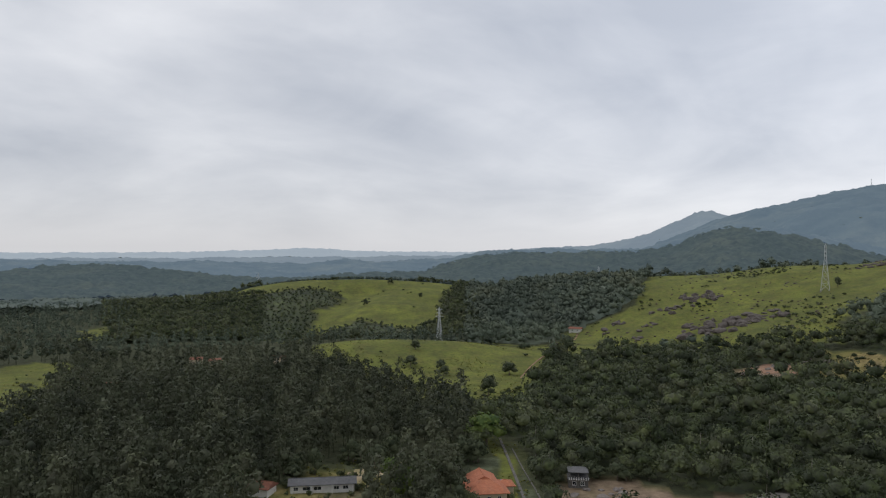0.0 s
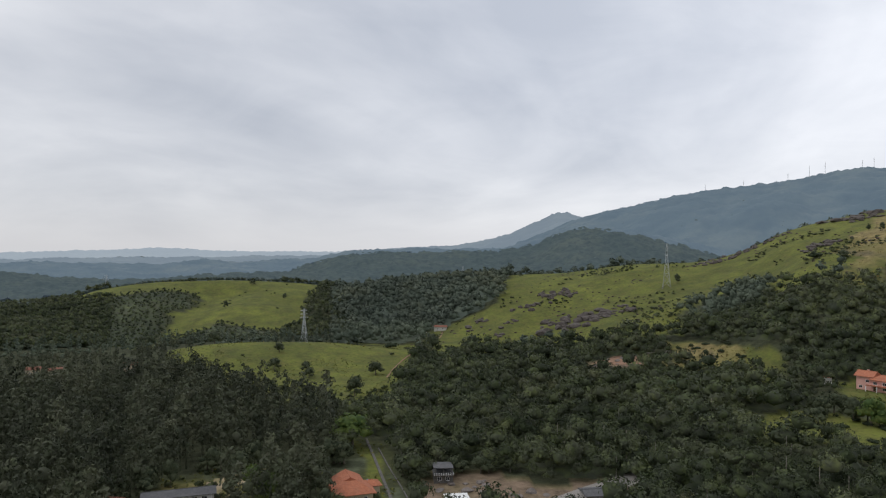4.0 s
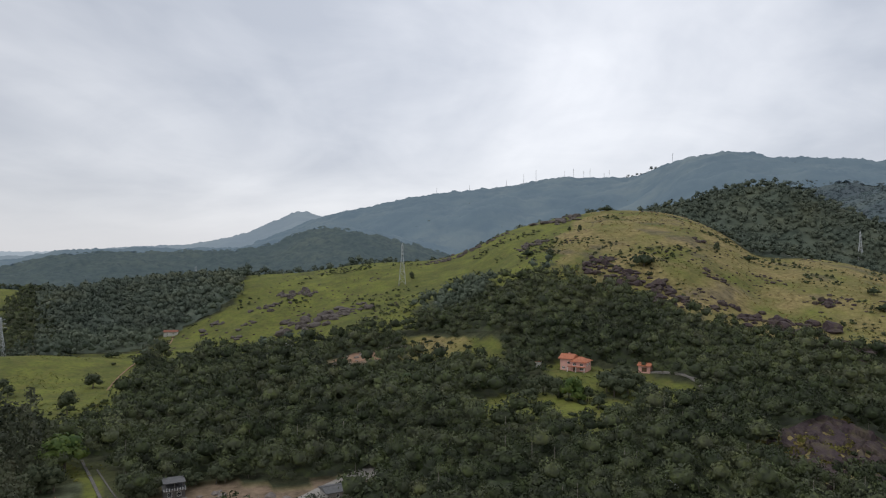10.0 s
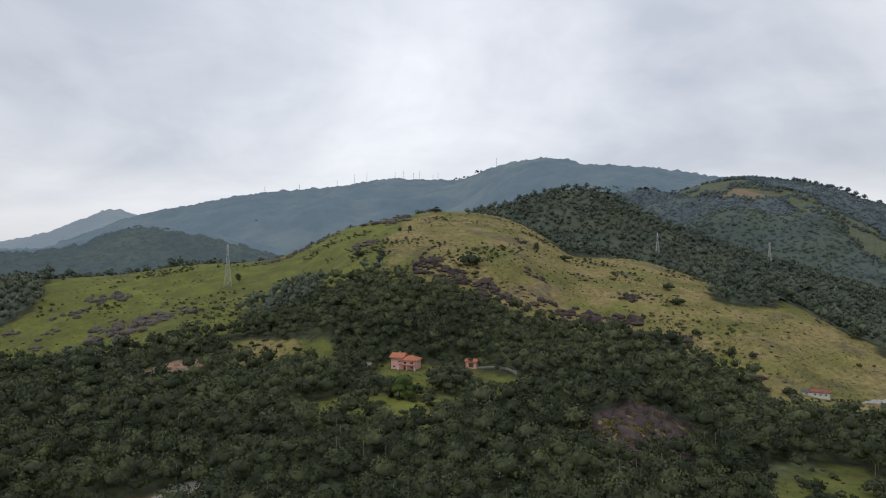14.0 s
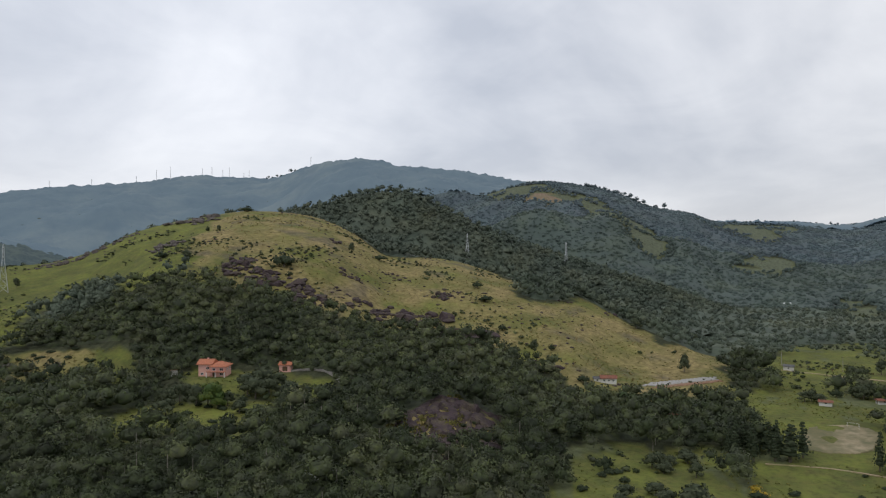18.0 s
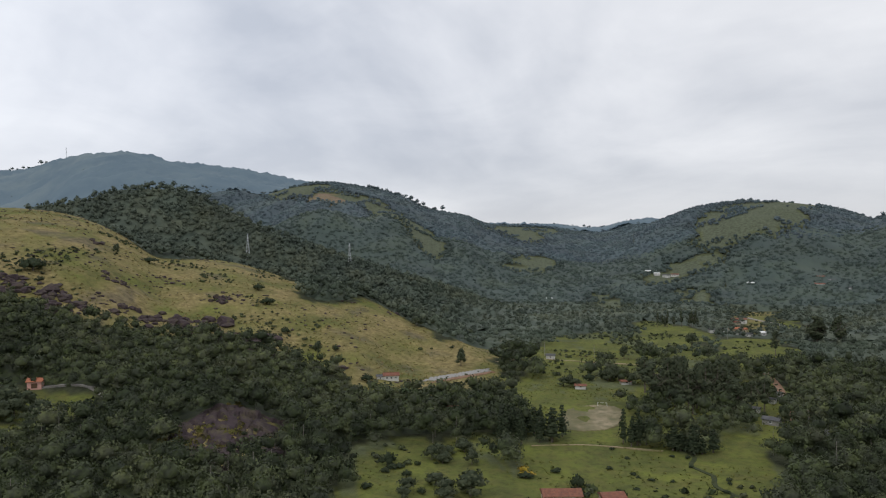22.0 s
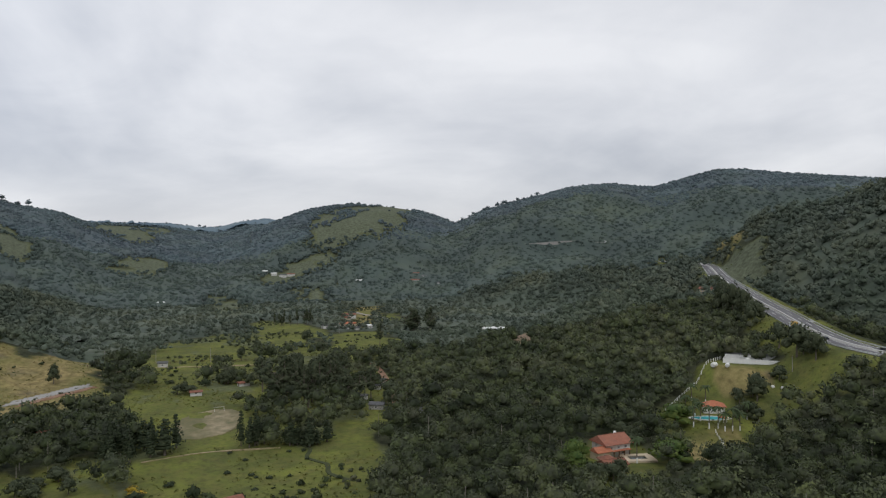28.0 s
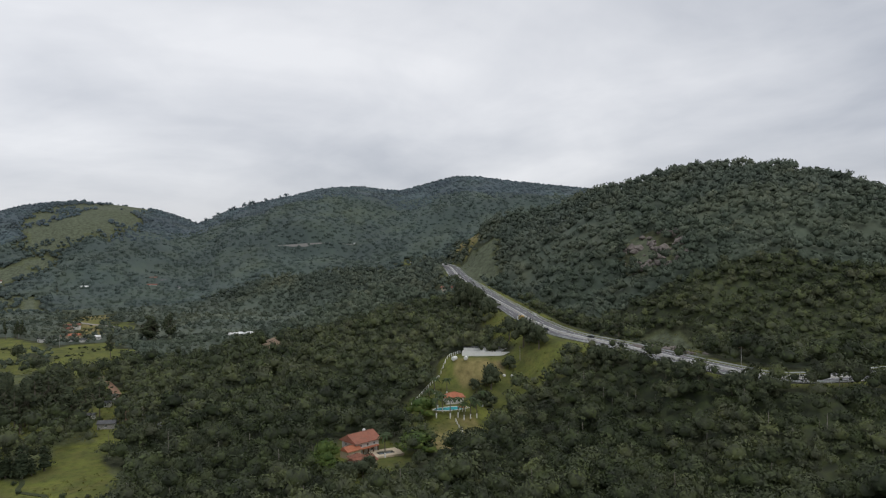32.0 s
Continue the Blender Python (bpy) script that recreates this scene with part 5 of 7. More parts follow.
for q in range(9):
    bm = bmesh.new()
    box(bm, -3.2 + 0.8 * q - 0.06, -3.2 + 0.8 * q + 0.06, -4.55, -4.43, 3.05, 3.95)
    part("baluster", bm, WHITE_PAINT, bal)

h = thing("grey_metal_roof", "low shed with a dark corrugated roof beside the gravel road", "shed", 91, 206, face_to(91, 206, 20))
block(h, 12, 7, 2.6, roof="gable", rise=0.9, tiles=ROOF_GREY, walls=CONCRETE, front=windows(2, 10))
h = thing("white_flat_shed", "low shed with a flat white roof", "shed", 46, 214, face_to(46, 214, 10))
block(h, 7, 5, 2.4, roof="hip", rise=0.15, over=0.3, tiles=WHITE_PAINT, walls=CONCRETE, front=windows(1, 5), ridge_tiles=False)

h = thing("low_farmhouse", "long low white farmhouse with a red tile roof", "house", 407, 117, face_to(407, 117, 6))
block(h, 9, 5, 2.6, at=(1.6, 0), roof="gable", rise=1.4, over=0.5, front=windows(3, 8, 0.9, 1.3, 1.1), right=windows(1, 4), tiles=ROOF_OLD)
block(h, 4, 4.5, 2.3, at=(-5.0, 0), roof="gable", rise=0.8, over=0.4, tiles=ROOF_GREY, front=windows(1, 3))

h = thing("red_chalet", "large cream chalet with a steep terracotta roof and white-framed windows", "house", 232, -148, face_to(232, -148, 38))
block(h, 11, 9, 4.6, roof="gable", rise=2.7, over=0.9, walls=WALL_WHITE, tiles=ROOF_RED, front=windows(3, 10, 2.9) + windows(2, 8, 0.8), back=windows(3, 10, 2.9), right=windows(2, 8, 2.9) + windows(2, 8, 0.9), left=windows(2, 8, 2.9) + [(0, 0, 1.4, 2.2, "d")])
block(h, 6, 5, 2.8, at=(-7.5, -3.5), roof="gable", rise=1.4, over=0.5, walls=WALL_CREAM, front=windows(1, 5))
for q in (-3.4, -1.0, 1.4, 3.8):
    bm = bmesh.new()
    box(bm, q - 0.18, q + 0.18, -6.4, -6.04, -1, 2.6)
    part("veranda_post", bm, TIMBER, h)
bm = bmesh.new()
box(bm, -4, 4.4, -6.6, -4.75, 2.6, 2.8)
part("veranda_roof", bm, ROOF_TILE, h)
bm = bmesh.new()
tube(bm, [(3.0, 1.5, 5.6), (3.0, 1.5, 7.7), (3.0, 1.5, 7.9)], [0.6, 0.6, 0.35], 10)
part("water_tank", bm, WHITE_PAINT, h)

h = thing("pool_terrace", "pale paved terrace round a small dark swimming pool", "terrace", 222, -153, face_to(222, -153, 20))
for x0, x1, y0, y1 in ((-6, 6, -4.5, -2), (-6, 6, 2, 4.5), (-6, -3.4, -2, 2), (3.4, 6, -2, 2)):
    bm = bmesh.new()
    box(bm, x0, x1, y0, y1, -2, 0.75)
    part("paving", bm, WALL_CREAM, h)
bm = bmesh.new()
box(bm, -3.4, 3.4, -2, 2, -2, 0.45)
part("pool_water", bm, DARK_WATER, h)
h = thing("red_annexe", "low annexe with a weathered red tile roof", "house", 212, -136, face_to(212, -136, 35))
block(h, 8, 6, 2.6, roof="gable", rise=1.5, tiles=ROOF_OLD, walls=WALL_CREAM, front=windows(2, 7), left=[(0, 0, 1.2, 2.1, "d")])
h = thing("brown_hut", "small hut with a brown tile roof beside the chalet", "hut", 219, -138, face_to(219, -138, 25))
block(h, 5, 4, 2.4, roof="hip", rise=1.2, tiles=ROOF_OLD, walls=WALL_CREAM, front=windows(1, 4))

h = thing("pool_house", "small house with a faded pink-red tile roof behind palms", "house", 264, -223, face_to(264, -223, 10))
block(h, 9, 7, 3.0, roof="hip", rise=1.9, over=0.8, front=windows(2, 8), back=windows(2, 8), right=windows(1, 6), left=windows(1, 6))
h = thing("swimming_pool", "turquoise swimming pool with a pale tiled rim", "pool", 254, -213, face_to(254, -213, 8))
bm = bmesh.new()
ring = [(7 * math.cos(a) * (1 + 0.18 * math.cos(2 * a)), 3.4 * math.sin(a) + 0.8 * math.cos(a)) for a in [6.2832 * i / 28 for i in range(28)]]
top = [bm.verts.new((u, v, 0.12)) for u, v in ring]
low = [bm.verts.new((u, v, -2)) for u, v in ring]
bm.faces.new(top)
for i in range(28):
    bm.faces.new((low[i], low[(i + 1) % 28], top[(i + 1) % 28], top[i]))
part("water", bm, POOL_WATER, h)
bm = bmesh.new()
for s0, s1, z in ((1.0, 1.12, 0.22),):
    inn = [bm.verts.new((u * s0, v * s0, z)) for u, v in ring]
    out_ = [bm.verts.new((u * s1, v * (s1 + 0.1), z)) for u, v in ring]
    ob_ = [bm.verts.new((u * s1, v * (s1 + 0.1), -2)) for u, v in ring]
    ib_ = [bm.verts.new((u * s0, v * s0, -2)) for u, v in ring]
    for i in range(28):
        j = (i + 1) % 28
        bm.faces.new((inn[i], out_[i], out_[j], inn[j]))
        bm.faces.new((out_[i], ob_[i], ob_[j], out_[j]))
        bm.faces.new((inn[j], ib_[j], ib_[i], inn[i]))
part("rim", bm, WALL_WHITE, h)
h = thing("pool_kiosk", "little round kiosk with a red roof by the pool", "kiosk", 246, -213, 0)
bm = bmesh.new()
tube(bm, [(0, 0, 2.2), (0, 0, 2.4), (0, 0, 3.6)], [1.9, 1.9, 0.1], 10)
part("roof", bm, ROOF_TILE, h)
for q in range(5):
    bm = bmesh.new()
    a = 1.2566 * q
    tube(bm, [(1.5 * math.cos(a), 1.5 * math.sin(a), -1), (1.5 * math.cos(a), 1.5 * math.sin(a), 2.3)], [0.09, 0.09], 6)
    part("post", bm, WHITE_PAINT, h)

h = thing("white_stable", "long low white walled yard with a small hut at one end", "stable", 284.8, -271.3, face_to(284.8, -271.3, -2))
bm = bmesh.new()
box(bm, -18, 11, -3.8, -3.5, -2, 2.2)
part("front_wall", bm, WHITE_PAINT, h)
bm = bmesh.new()
box(bm, -18, 11, 4.4, 4.7, -2, 3.3)
part("back_wall", bm, WHITE_PAINT, h)
bm = bmesh.new()
box(bm, -18.3, -18, -3.8, 4.7, -2, 2.0)
part("end_wall", bm, WHITE_PAINT, h)
bm = bmesh.new()
box(bm, -18.2, 11, 4.2, 8.6, 3.3, 3.5)
part("lean_to_roof", bm, ROOF_GREY, h)
block(h, 6, 6.5, 3.4, at=(14, -0.2), roof="gable", rise=0.7, over=0.3, tiles=WHITE_PAINT, front=windows(1, 4, 1.6, 0.9, 0.9), right=windows(1, 4, 1.2))

for tx, ty, s, ln in ((289, -245, 1.3, 3.4), (283, -248, 1.1, 2.4), (291, -268, 1.2, 1.6), (268, -253, 1.2, 2.4), (262, -256, 0.9, 1.2), (258, -258, 0.8, 1.4)):
    bale = thing("white_bale", "rounded white wrapped bale lying on the grass", "bale", tx, ty, rng.uniform(0, 180), "white bales on the lawn")
    bm = bmesh.new()
    tube(bm, [(-ln / 2, 0, s * 0.8), (-ln / 2 + 0.25, 0, s * 0.85), (ln / 2 - 0.25, 0, s * 0.85), (ln / 2, 0, s * 0.8)], [s * 0.7, s * 0.95, s * 0.95, s * 0.7], 12)
    part("wrapping", bm, WHITE_PAINT, bale)
    bm = bmesh.new()
    tube(bm, [(-0.1, 0, s * 0.85), (0.1, 0, s * 0.85)], [s * 0.97, s * 0.97], 12)
    part("strap", bm, WALL_WHITE, bale)

h = thing("roadside_stall", "roadside stall with a red tile roof beside the highway", "stall", 478, -400, face_to(478, -400, -20))
block(h, 13, 7, 3.4, roof="gable", rise=1.5, over=0.8, walls=WALL_CREAM, tiles=ROOF_OLD, front=windows(3, 11), back=windows(3, 11))

VALLEY_HOUSES = [
    (511, 25, 6, 5, 2.6, 20, WALL_WHITE, ROOF_GREY, "small white hut with a grey roof in the green field"),
    (405, 3, 6, 4, 1.9, 75, WALL_WHITE, ROOF_OLD, "low white house with a brown tile roof by the football field"),
    (424, -23, 6, 4, 1.9, 95, WALL_WHITE, ROOF_OLD, "low brown-roofed shed behind trees"),
    (332, 60, 11, 7, 2.6, 65, WALL_CREAM, ROOF_OLD, "farmhouse with a dull red roof half hidden by trees"),
    (396, -98, 6, 5, 3.0, 100, WALL_WHITE, ROOF_GREY, "small grey-roofed house along the dirt lane"),
    (338, -82, 7, 5, 2.5, 110, CONCRETE, ROOF_GREY, "small shed with a grey sheet roof along the lane"),
    (360, -80, 4, 3, 2.2, 110, WALL_WHITE, ROOF_GREY, "tiny white hut along the lane"),
    (384, -93, 4, 3, 2.2, 100, WALL_WHITE, ROOF_GREY, "tiny white outbuilding along the lane"),
    (316, -101, 9, 5, 2.6, 105, WALL_WHITE, ROOF_GREY, "long white shed at the edge of the woods"),
    (701, -141, 15, 7, 2.8, 100, WALL_CREAM, ROOF_TILE, "farm building with a bright orange tile roof"),
    (667, -138, 16, 5, 2.4, 100, WALL_WHITE, ROOF_GREY, "long white farm shed in the valley"),
    (691, -120, 14, 6, 3.0, 95, WALL_WHITE, ROOF_GREY, "grey-roofed white barn beside the farm"),
    (672, -158, 10, 6, 3.0, 95, WALL_WHITE, WHITE_PAINT, "low white-roofed farm outbuilding in the valley"),
    (770, -150, 12, 7, 3.0, 100, WALL_CREAM, ROOF_OLD, "farmhouse with a weathered red roof above the field"),
    (791, -160, 14, 8, 4.0, 90, WALL_WHITE, ROOF_OLD, "white house with a weathered roof above the field"),
    (590, -259, 13, 7, 3.6, 115, WALL_WHITE, WHITE_PAINT, "bright white house at the edge of the forest"),
    (596, -250, 9, 7, 3.2, 115, WALL_WHITE, WHITE_PAINT, "small white annexe at the edge of the forest"),
    (228, 8, 12, 7, 2.4, 85, WALL_CREAM, ROOF_OLD, "house with a faded red tile roof below trees"),
    (229, -8, 7, 5, 2.4, 95, WALL_CREAM, ROOF_OLD, "small red-roofed house below trees"),
    (122, 641, 11, 7, 3.0, 15, WALL_WHITE, ROOF_OLD, "small white house with a red-brown roof on the pasture"),
    (104, 638, 8, 5, 2.6, 20, WALL_WHITE, ROOF_GREY, "low white shed on the pasture"),
]
for k, (bx, by) in enumerate(((1224, -118), (1212, -132), (1216, -146), (1100, -239), (1078, -340), (1058, -320), (1050, 53), (1030, -353), (1090, -330), (1240, -105))):
    VALLEY_HOUSES.append((bx, by, 9 + 2 * (k % 3), 6, 3.2 + 0.4 * (k % 2), 90 + 17 * (k % 4), WALL_WHITE, (WHITE_PAINT, ROOF_GREY, ROOF_OLD)[k % 3], "small white house on the far wooded slope"))
for bx, by in ((-169, 479), (-112, 481), (-184, 392), (-154, 474)):
    VALLEY_HOUSES.append((bx, by, 8, 6, 3.6, 20, WALL_CREAM, ROOF_OLD, "red-roofed house half hidden in the eucalyptus trees"))
for bx, by, L, W, H, turn, wm, rm, lab in VALLEY_HOUSES:
    h = thing("house", lab, "house", bx, by, face_to(bx, by, turn % 50 - 25), "valley houses")
    block(h, L, W, H, roof="gable", rise=W * 0.2, over=0.5, walls=wm, tiles=rm, front=windows(max(1, int(L / 4)), L * 0.85), back=windows(max(1, int(L / 4)), L * 0.85), left=[(0, 0, 1.1, 2.0, "d")], right=windows(1, W * 0.8), ridge_tiles=False)

# ---------------------------------------------------------------- football field, tracks, yards
def sheet(name, label, category, outline, mat, lift=0.25, fine=4.0, kind="structure"):
    """A patch laid over the ground inside an outline."""
    poly = np.array(outline, float)
    x0, y0 = poly.min(0)
    x1, y1 = poly.max(0)
    nx, ny = max(2, int((x1 - x0) / fine) + 1), max(2, int((y1 - y0) / fine) + 1)
    px, py = np.meshgrid(np.linspace(x0, x1, nx), np.linspace(y0, y1, ny), indexing="ij")
    px, py = px.ravel(), py.ravel()
    i, j = np.meshgrid(np.arange(nx - 1), np.arange(ny - 1), indexing="ij")
    f = np.stack([i * ny + j, (i + 1) * ny + j, (i + 1) * ny + j + 1, i * ny + j + 1], -1).reshape(-1, 4)
    cx, cy = px[f].mean(1), py[f].mean(1)
    hit = np.zeros(len(cx), bool)
    for a in range(len(poly)):
        (ax, ay), (bx, by) = poly[a], poly[a - 1]
        hit ^= ((ay > cy) != (by > cy)) & (cx < (bx - ax) * (cy - ay) / (by - ay + 1e-9) + ax)
    f = f[hit]
    v = np.stack([px, py, ground_z(px, py) + lift], 1)
    used, f2 = np.unique(f, return_inverse=True)
    f2 = f2.reshape(f.shape)
    top = v[used]
    low = top - (0, 0, 0.8)
    edges = {}
    for q in f2:
        for a, b in zip(q, np.roll(q, -1)):
            if (b, a) in edges:
                del edges[(b, a)]
            else:
                edges[(a, b)] = 1
    n = len(top)
    side = np.array([(b, a, a + n, b + n) for a, b in edges])
    ob = mesh_object(name, np.concatenate([top, low]), np.concatenate([f2, side]), mat, True)
    return tagged(ob, label, category, kind=kind)


def path(name, label, points, wide, mat, lift=0.25):
    line = resample([(a, b, 0) for a, b in points], 4)
    line = [Vector((p.x, p.y, float(ground_z(p.x, p.y)) + lift)) for p in line]
    bm = bmesh.new()
    ribbon(bm, line, -wide / 2, wide / 2, -0.8, 0)
    ob = part(name, bm, mat, None)
    return tagged(ob, label, "track", kind="structure")


sheet("football_field", "worn football field of sand and thin grass", "field", [(342, 11), (352, 9), (360, 2), (364, -6), (362, -14), (354, -18), (341, -17), (326, -14), (318, -8), (314, 1), (315, 8), (328, 11)], PITCH, fine=0.9)
goal = thing("football_goal", "white metal football goal at the end of the field", "goal", 361, -8, 92)
for s in (-2.3, 2.3):
    bm = bmesh.new()
    tube(bm, [(s, 0, -0.5), (s, 0, 2.0)], [0.05, 0.05], 6)
    part("goal_post", bm, WHITE_PAINT, goal)
bm = bmesh.new()
tube(bm, [(-2.35, 0, 2.0), (2.35, 0, 2.0)], [0.05, 0.05], 6)
part("crossbar", bm, WHITE_PAINT, goal)
for s in (-2.3, 2.3):
    bm = bmesh.new()
    tube(bm, [(s, 0, 2.0), (s, 1.3, -0.3)], [0.04, 0.04], 6)
    part("stay", bm, WHITE_PAINT, goal)

path("gravel_road", "pale gravel road through the quarry yard", [(118, 224), (105, 219), (92, 214), (82, 209), (72, 205), (60, 200)], 9, GRAVEL)
path("lane", "narrow concrete lane beside the orange-roofed house", [(24.5, 296), (24.7, 284), (25.6, 257), (26.4, 228), (27, 200)], 1.0, OLD_CONCRETE)
path("second_lane", "narrow grassy lane with a concrete strip", [(28, 280), (29.5, 255), (31.5, 228), (32, 205)], 0.45, OLD_CONCRETE)
path("driveway", "grey driveway curving from the pink house", [(283, 250), (287, 242), (289, 233), (288, 224), (284, 216)], 4, GRAVEL)
path("farm_lane", "pale dirt lane leading up from the farm", [(690, -190), (740, -192), (779, -197), (830, -185), (880, -175)], 5, GRAVEL)
path("valley_lane", "dirt lane through the fields", [(335, -92), (380, -100), (430, -108), (480, -112)], 4, SOIL)
path("meadow_path", "thin pale path below the football field", [(288, 22), (293, 0), (292, -18), (290, -30)], 1.0, SAND)
path("dirt_strip", "strip of bare red earth among trees", [(322, -94), (340, -98), (356, -101)], 4, SOIL)
path("field_track", "pale track along the upper field", [(478, 60), (505, 30), (500, -5), (490, -40)], 2.5, SAND)
path("pasture_path", "worn cattle path on the pasture", [(48, 430), (60, 470), (80, 520), (110, 590), (122, 632)], 0.9, SOIL)
path("creek", "dark overgrown ditch winding across the meadow", [(296, -36), (284, -41), (272, -38), (262, -44), (250, -43), (238, -50)], 1.8, DITCH, lift=0.12)
path("quarry_track", "short track of bare red soil in the forest", [(66, 330), (76, 348), (90, 364)], 5, SOIL)
sheet("paved_yard", "grey paved ramp below the dry hillside", "yard", [(408, 96), (414, 86), (436, 72), (448, 60), (456, 63), (446, 76), (420, 94)], CONCRETE, fine=2)
sheet("earth_bank", "bare orange earth bank beside the paved ramp", "bank", [(405, 90), (412, 82), (432, 68), (446, 57), (448, 60), (434, 73), (413, 87)], SOIL, fine=1.5, lift=0.35)
sheet("yard_soil", "bare brown soil yard beside the long shed", "yard", [(-29, 236), (-27, 246), (-16, 250), (-8, 262), (-14, 268), (-30, 258), (-36, 246)], SAND, fine=2)
sheet("quarry_floor", "bare earth floor of the small quarry", "yard", [(176, 412), (196, 426), (214, 414), (206, 396), (186, 398)], SOIL, fine=2.5)

# white posts and fences
def fence(label, points, gap, height, mat, rails=1):
    line = resample([(a, b, 0) for a, b in points], gap)
    f = tagged(new("fence"), label, "fence")
    f.location = (line[0].x, line[0].y, float(ground_z(line[0].x, line[0].y)))
    base = f.location.copy()
    pts = [Vector((p.x, p.y, float(ground_z(p.x, p.y)))) - base for p in line]
    for p in pts:
        bm = bmesh.new()
        box(bm, p.x - 0.13, p.x + 0.13, p.y - 0.13, p.y + 0.13, p.z - 0.5, p.z + height)
        part("post", bm, mat, f)
    for r in range(rails):
        bm = bmesh.new()
        for a, b in zip(pts, pts[1:]):
            beam(bm, a + Vector((0, 0, height * (0.85 - 0.4 * r))), b + Vector((0, 0, height * (0.85 - 0.4 * r))), 0.07)
        part("rail", bm, mat, f)


fence("white post fence climbing the lawn", [(304, -262), (296, -246), (290, -232), (284, -220), (276, -206)], 2.4, 1.5, WHITE_PAINT)
fence("white post fence below the lawn", [(214, -184), (222, -192), (230, -199), (240, -204)], 2.4, 1.5, WHITE_PAINT)
fence("short white fence beside the pool lawn", [(268, -196), (262, -192), (255, -190)], 2.2, 1.4, WHITE_PAINT)
fence("wooden post fence along the upper field", [(505, 70), (520, 40), (520, 0), (510, -40)], 6, 1.6, TIMBER, 2)

POLES = [(323, -93, 11), (522, 62, 10), (524, 30, 10), (520, -6, 10), (470, -60, 10), (640, -120, 10), (152, -292, 8), (262, -268, 8)]
for ex, ey, tall in POLES:
    pole = thing("utility_pole", "thin pale concrete utility pole", "pole", ex, ey, rng.uniform(0, 180), "utility poles")
    bm = bmesh.new()
    tube(bm, [(0, 0, -1), (0, 0, tall)], [0.15, 0.1], 8)
    part("pole", bm, CONCRETE, pole)
    bm = bmesh.new()
    box(bm, -1.0, 1.0, -0.07, 0.07, tall - 0.7, tall - 0.55)
    part("crossarm", bm, TIMBER, pole)

# ---------------------------------------------------------------- rocks, bushes, single trees
ROCKS = []
ROCKS += [(378, 385, 16.6, 15.4), (371, 363, 23.4, 8.8), (375, 321, 27.8, 11.3), (435, 325, 11.8, 6.7), (404, 309, 9.1, 10.2), (414, 276, 15.0, 20.9), (394, 294, 13.0, 9.2), (432, 254, 10.8, 5.2), (406, 211, 30.0, 17.4), (409, 201, 12.6, 8.5), (486, 268, 15.1, 11.6), (486, 263, 12.0, 4.9), (512, 340, 9.7, 4.4), (409, 501, 18.0, 5.4), (425, 469, 12.3, 3.2), (752, 438, 13.9, 8.3), (411, 289, 15.8, 7.9), (237, 627, 16.3, 10.9), (223, 542, 22.3, 9.5), (200, 545, 22.2, 12.7), (237, 542, 19.1, 5.2), (219, 618, 10.6, 6.9)]
ROCKS += [(254, 545, 16.5, 4.4), (419, 660, 12.2, 9.2), (392, 641, 20.0, 4.7), (411, 503, 19.5, 3.4), (205, 416, 4.9, 6.0), (229, 370, 6.2, 7.9), (190, 411, 9.9, 6.6), (217, 415, 6.0, 3.4), (163, 389, 6.9, 3.1), (181, 402, 10.8, 4.3), (185, 387, 7.0, 3.1), (353, -509, 22.7, 13.0), (325, -490, 24.6, 13.6), (307, -482, 14.9, 10.1), (203, -299, 13.3, 5.1), (191, -300, 11.0, 6.4), (184, -301, 9.3, 4.4), (378, 383, 18.8, 16.3), (411, 276, 22.2, 23.8), (416, 220, 34.5, 16.9), (406, 204, 18.5, 16.3), (427, 251, 24.0, 9.6)]
ROCKS += [(377, 316, 19.3, 7.7), (406, 311, 10.5, 8.9), (490, 267, 16.2, 7.2), (438, 328, 13.0, 6.1), (404, 291, 15.9, 7.9), (379, 326, 15.6, 6.2), (379, 346, 17.4, 5.5), (527, 595, 35.3, 8.2), (373, 361, 15.9, 6.3), (510, 403, 13.3, 7.1), (566, 196, 7.7, 5.8), (579, 163, 12.5, 7.7), (404, 104, 8.1, 2.7), (416, 145, 12.9, 3.6), (438, 160, 5.3, 2.3), (631, 374, 9.4, 5.9), (505, 324, 5.8, 2.9), (517, 250, 6.5, 2.8), (215, 538, 32.8, 15.9), (234, 636, 19.6, 9.8), (246, 547, 24.3, 7.8), (195, 607, 17.3, 7.1)]
ROCKS += [(149, 603, 19.6, 6.9), (154, 566, 14.0, 4.7), (443, 642, 18.8, 8.8), (410, 635, 18.3, 7.3), (515, 576, 24.3, 6.1), (456, 623, 16.1, 4.9), (412, 510, 20.8, 5.2), (309, 625, 7.9, 4.5), (214, 569, 14.7, 9.8), (175, 576, 11.5, 5.8), (377, 385, 15.9, 13.4), (373, 361, 16.0, 4.8), (435, 327, 12.0, 4.0), (232, 374, 7.0, 8.5), (178, 392, 11.4, 7.4), (198, 407, 8.5, 4.2), (219, 419, 5.2, 5.2), (225, 407, 5.9, 4.4), (193, 388, 8.2, 6.1), (60, 217, 11.6, 5.0), (55, 230, 7.3, 2.8), (176, 393, 7.0, 3.5)]
ROCKS += [(72, 219, 4.7, 3.2), (43, 227, 3.9, 2.0), (48, 232, 3.2, 1.6), (52, 225, 4.7, 2.4), (67, 216, 3.9, 2.3), (76, 215, 3.1, 2.0), (59, 228, 3.6, 1.6), (339, -501, 32.8, 15.9), (309, -483, 22.0, 9.7), (315, -514, 11.1, 7.4), (189, -301, 13.8, 6.6), (202, -298, 9.6, 4.5), (181, -297, 8.1, 4.8)]
BUSHES = []
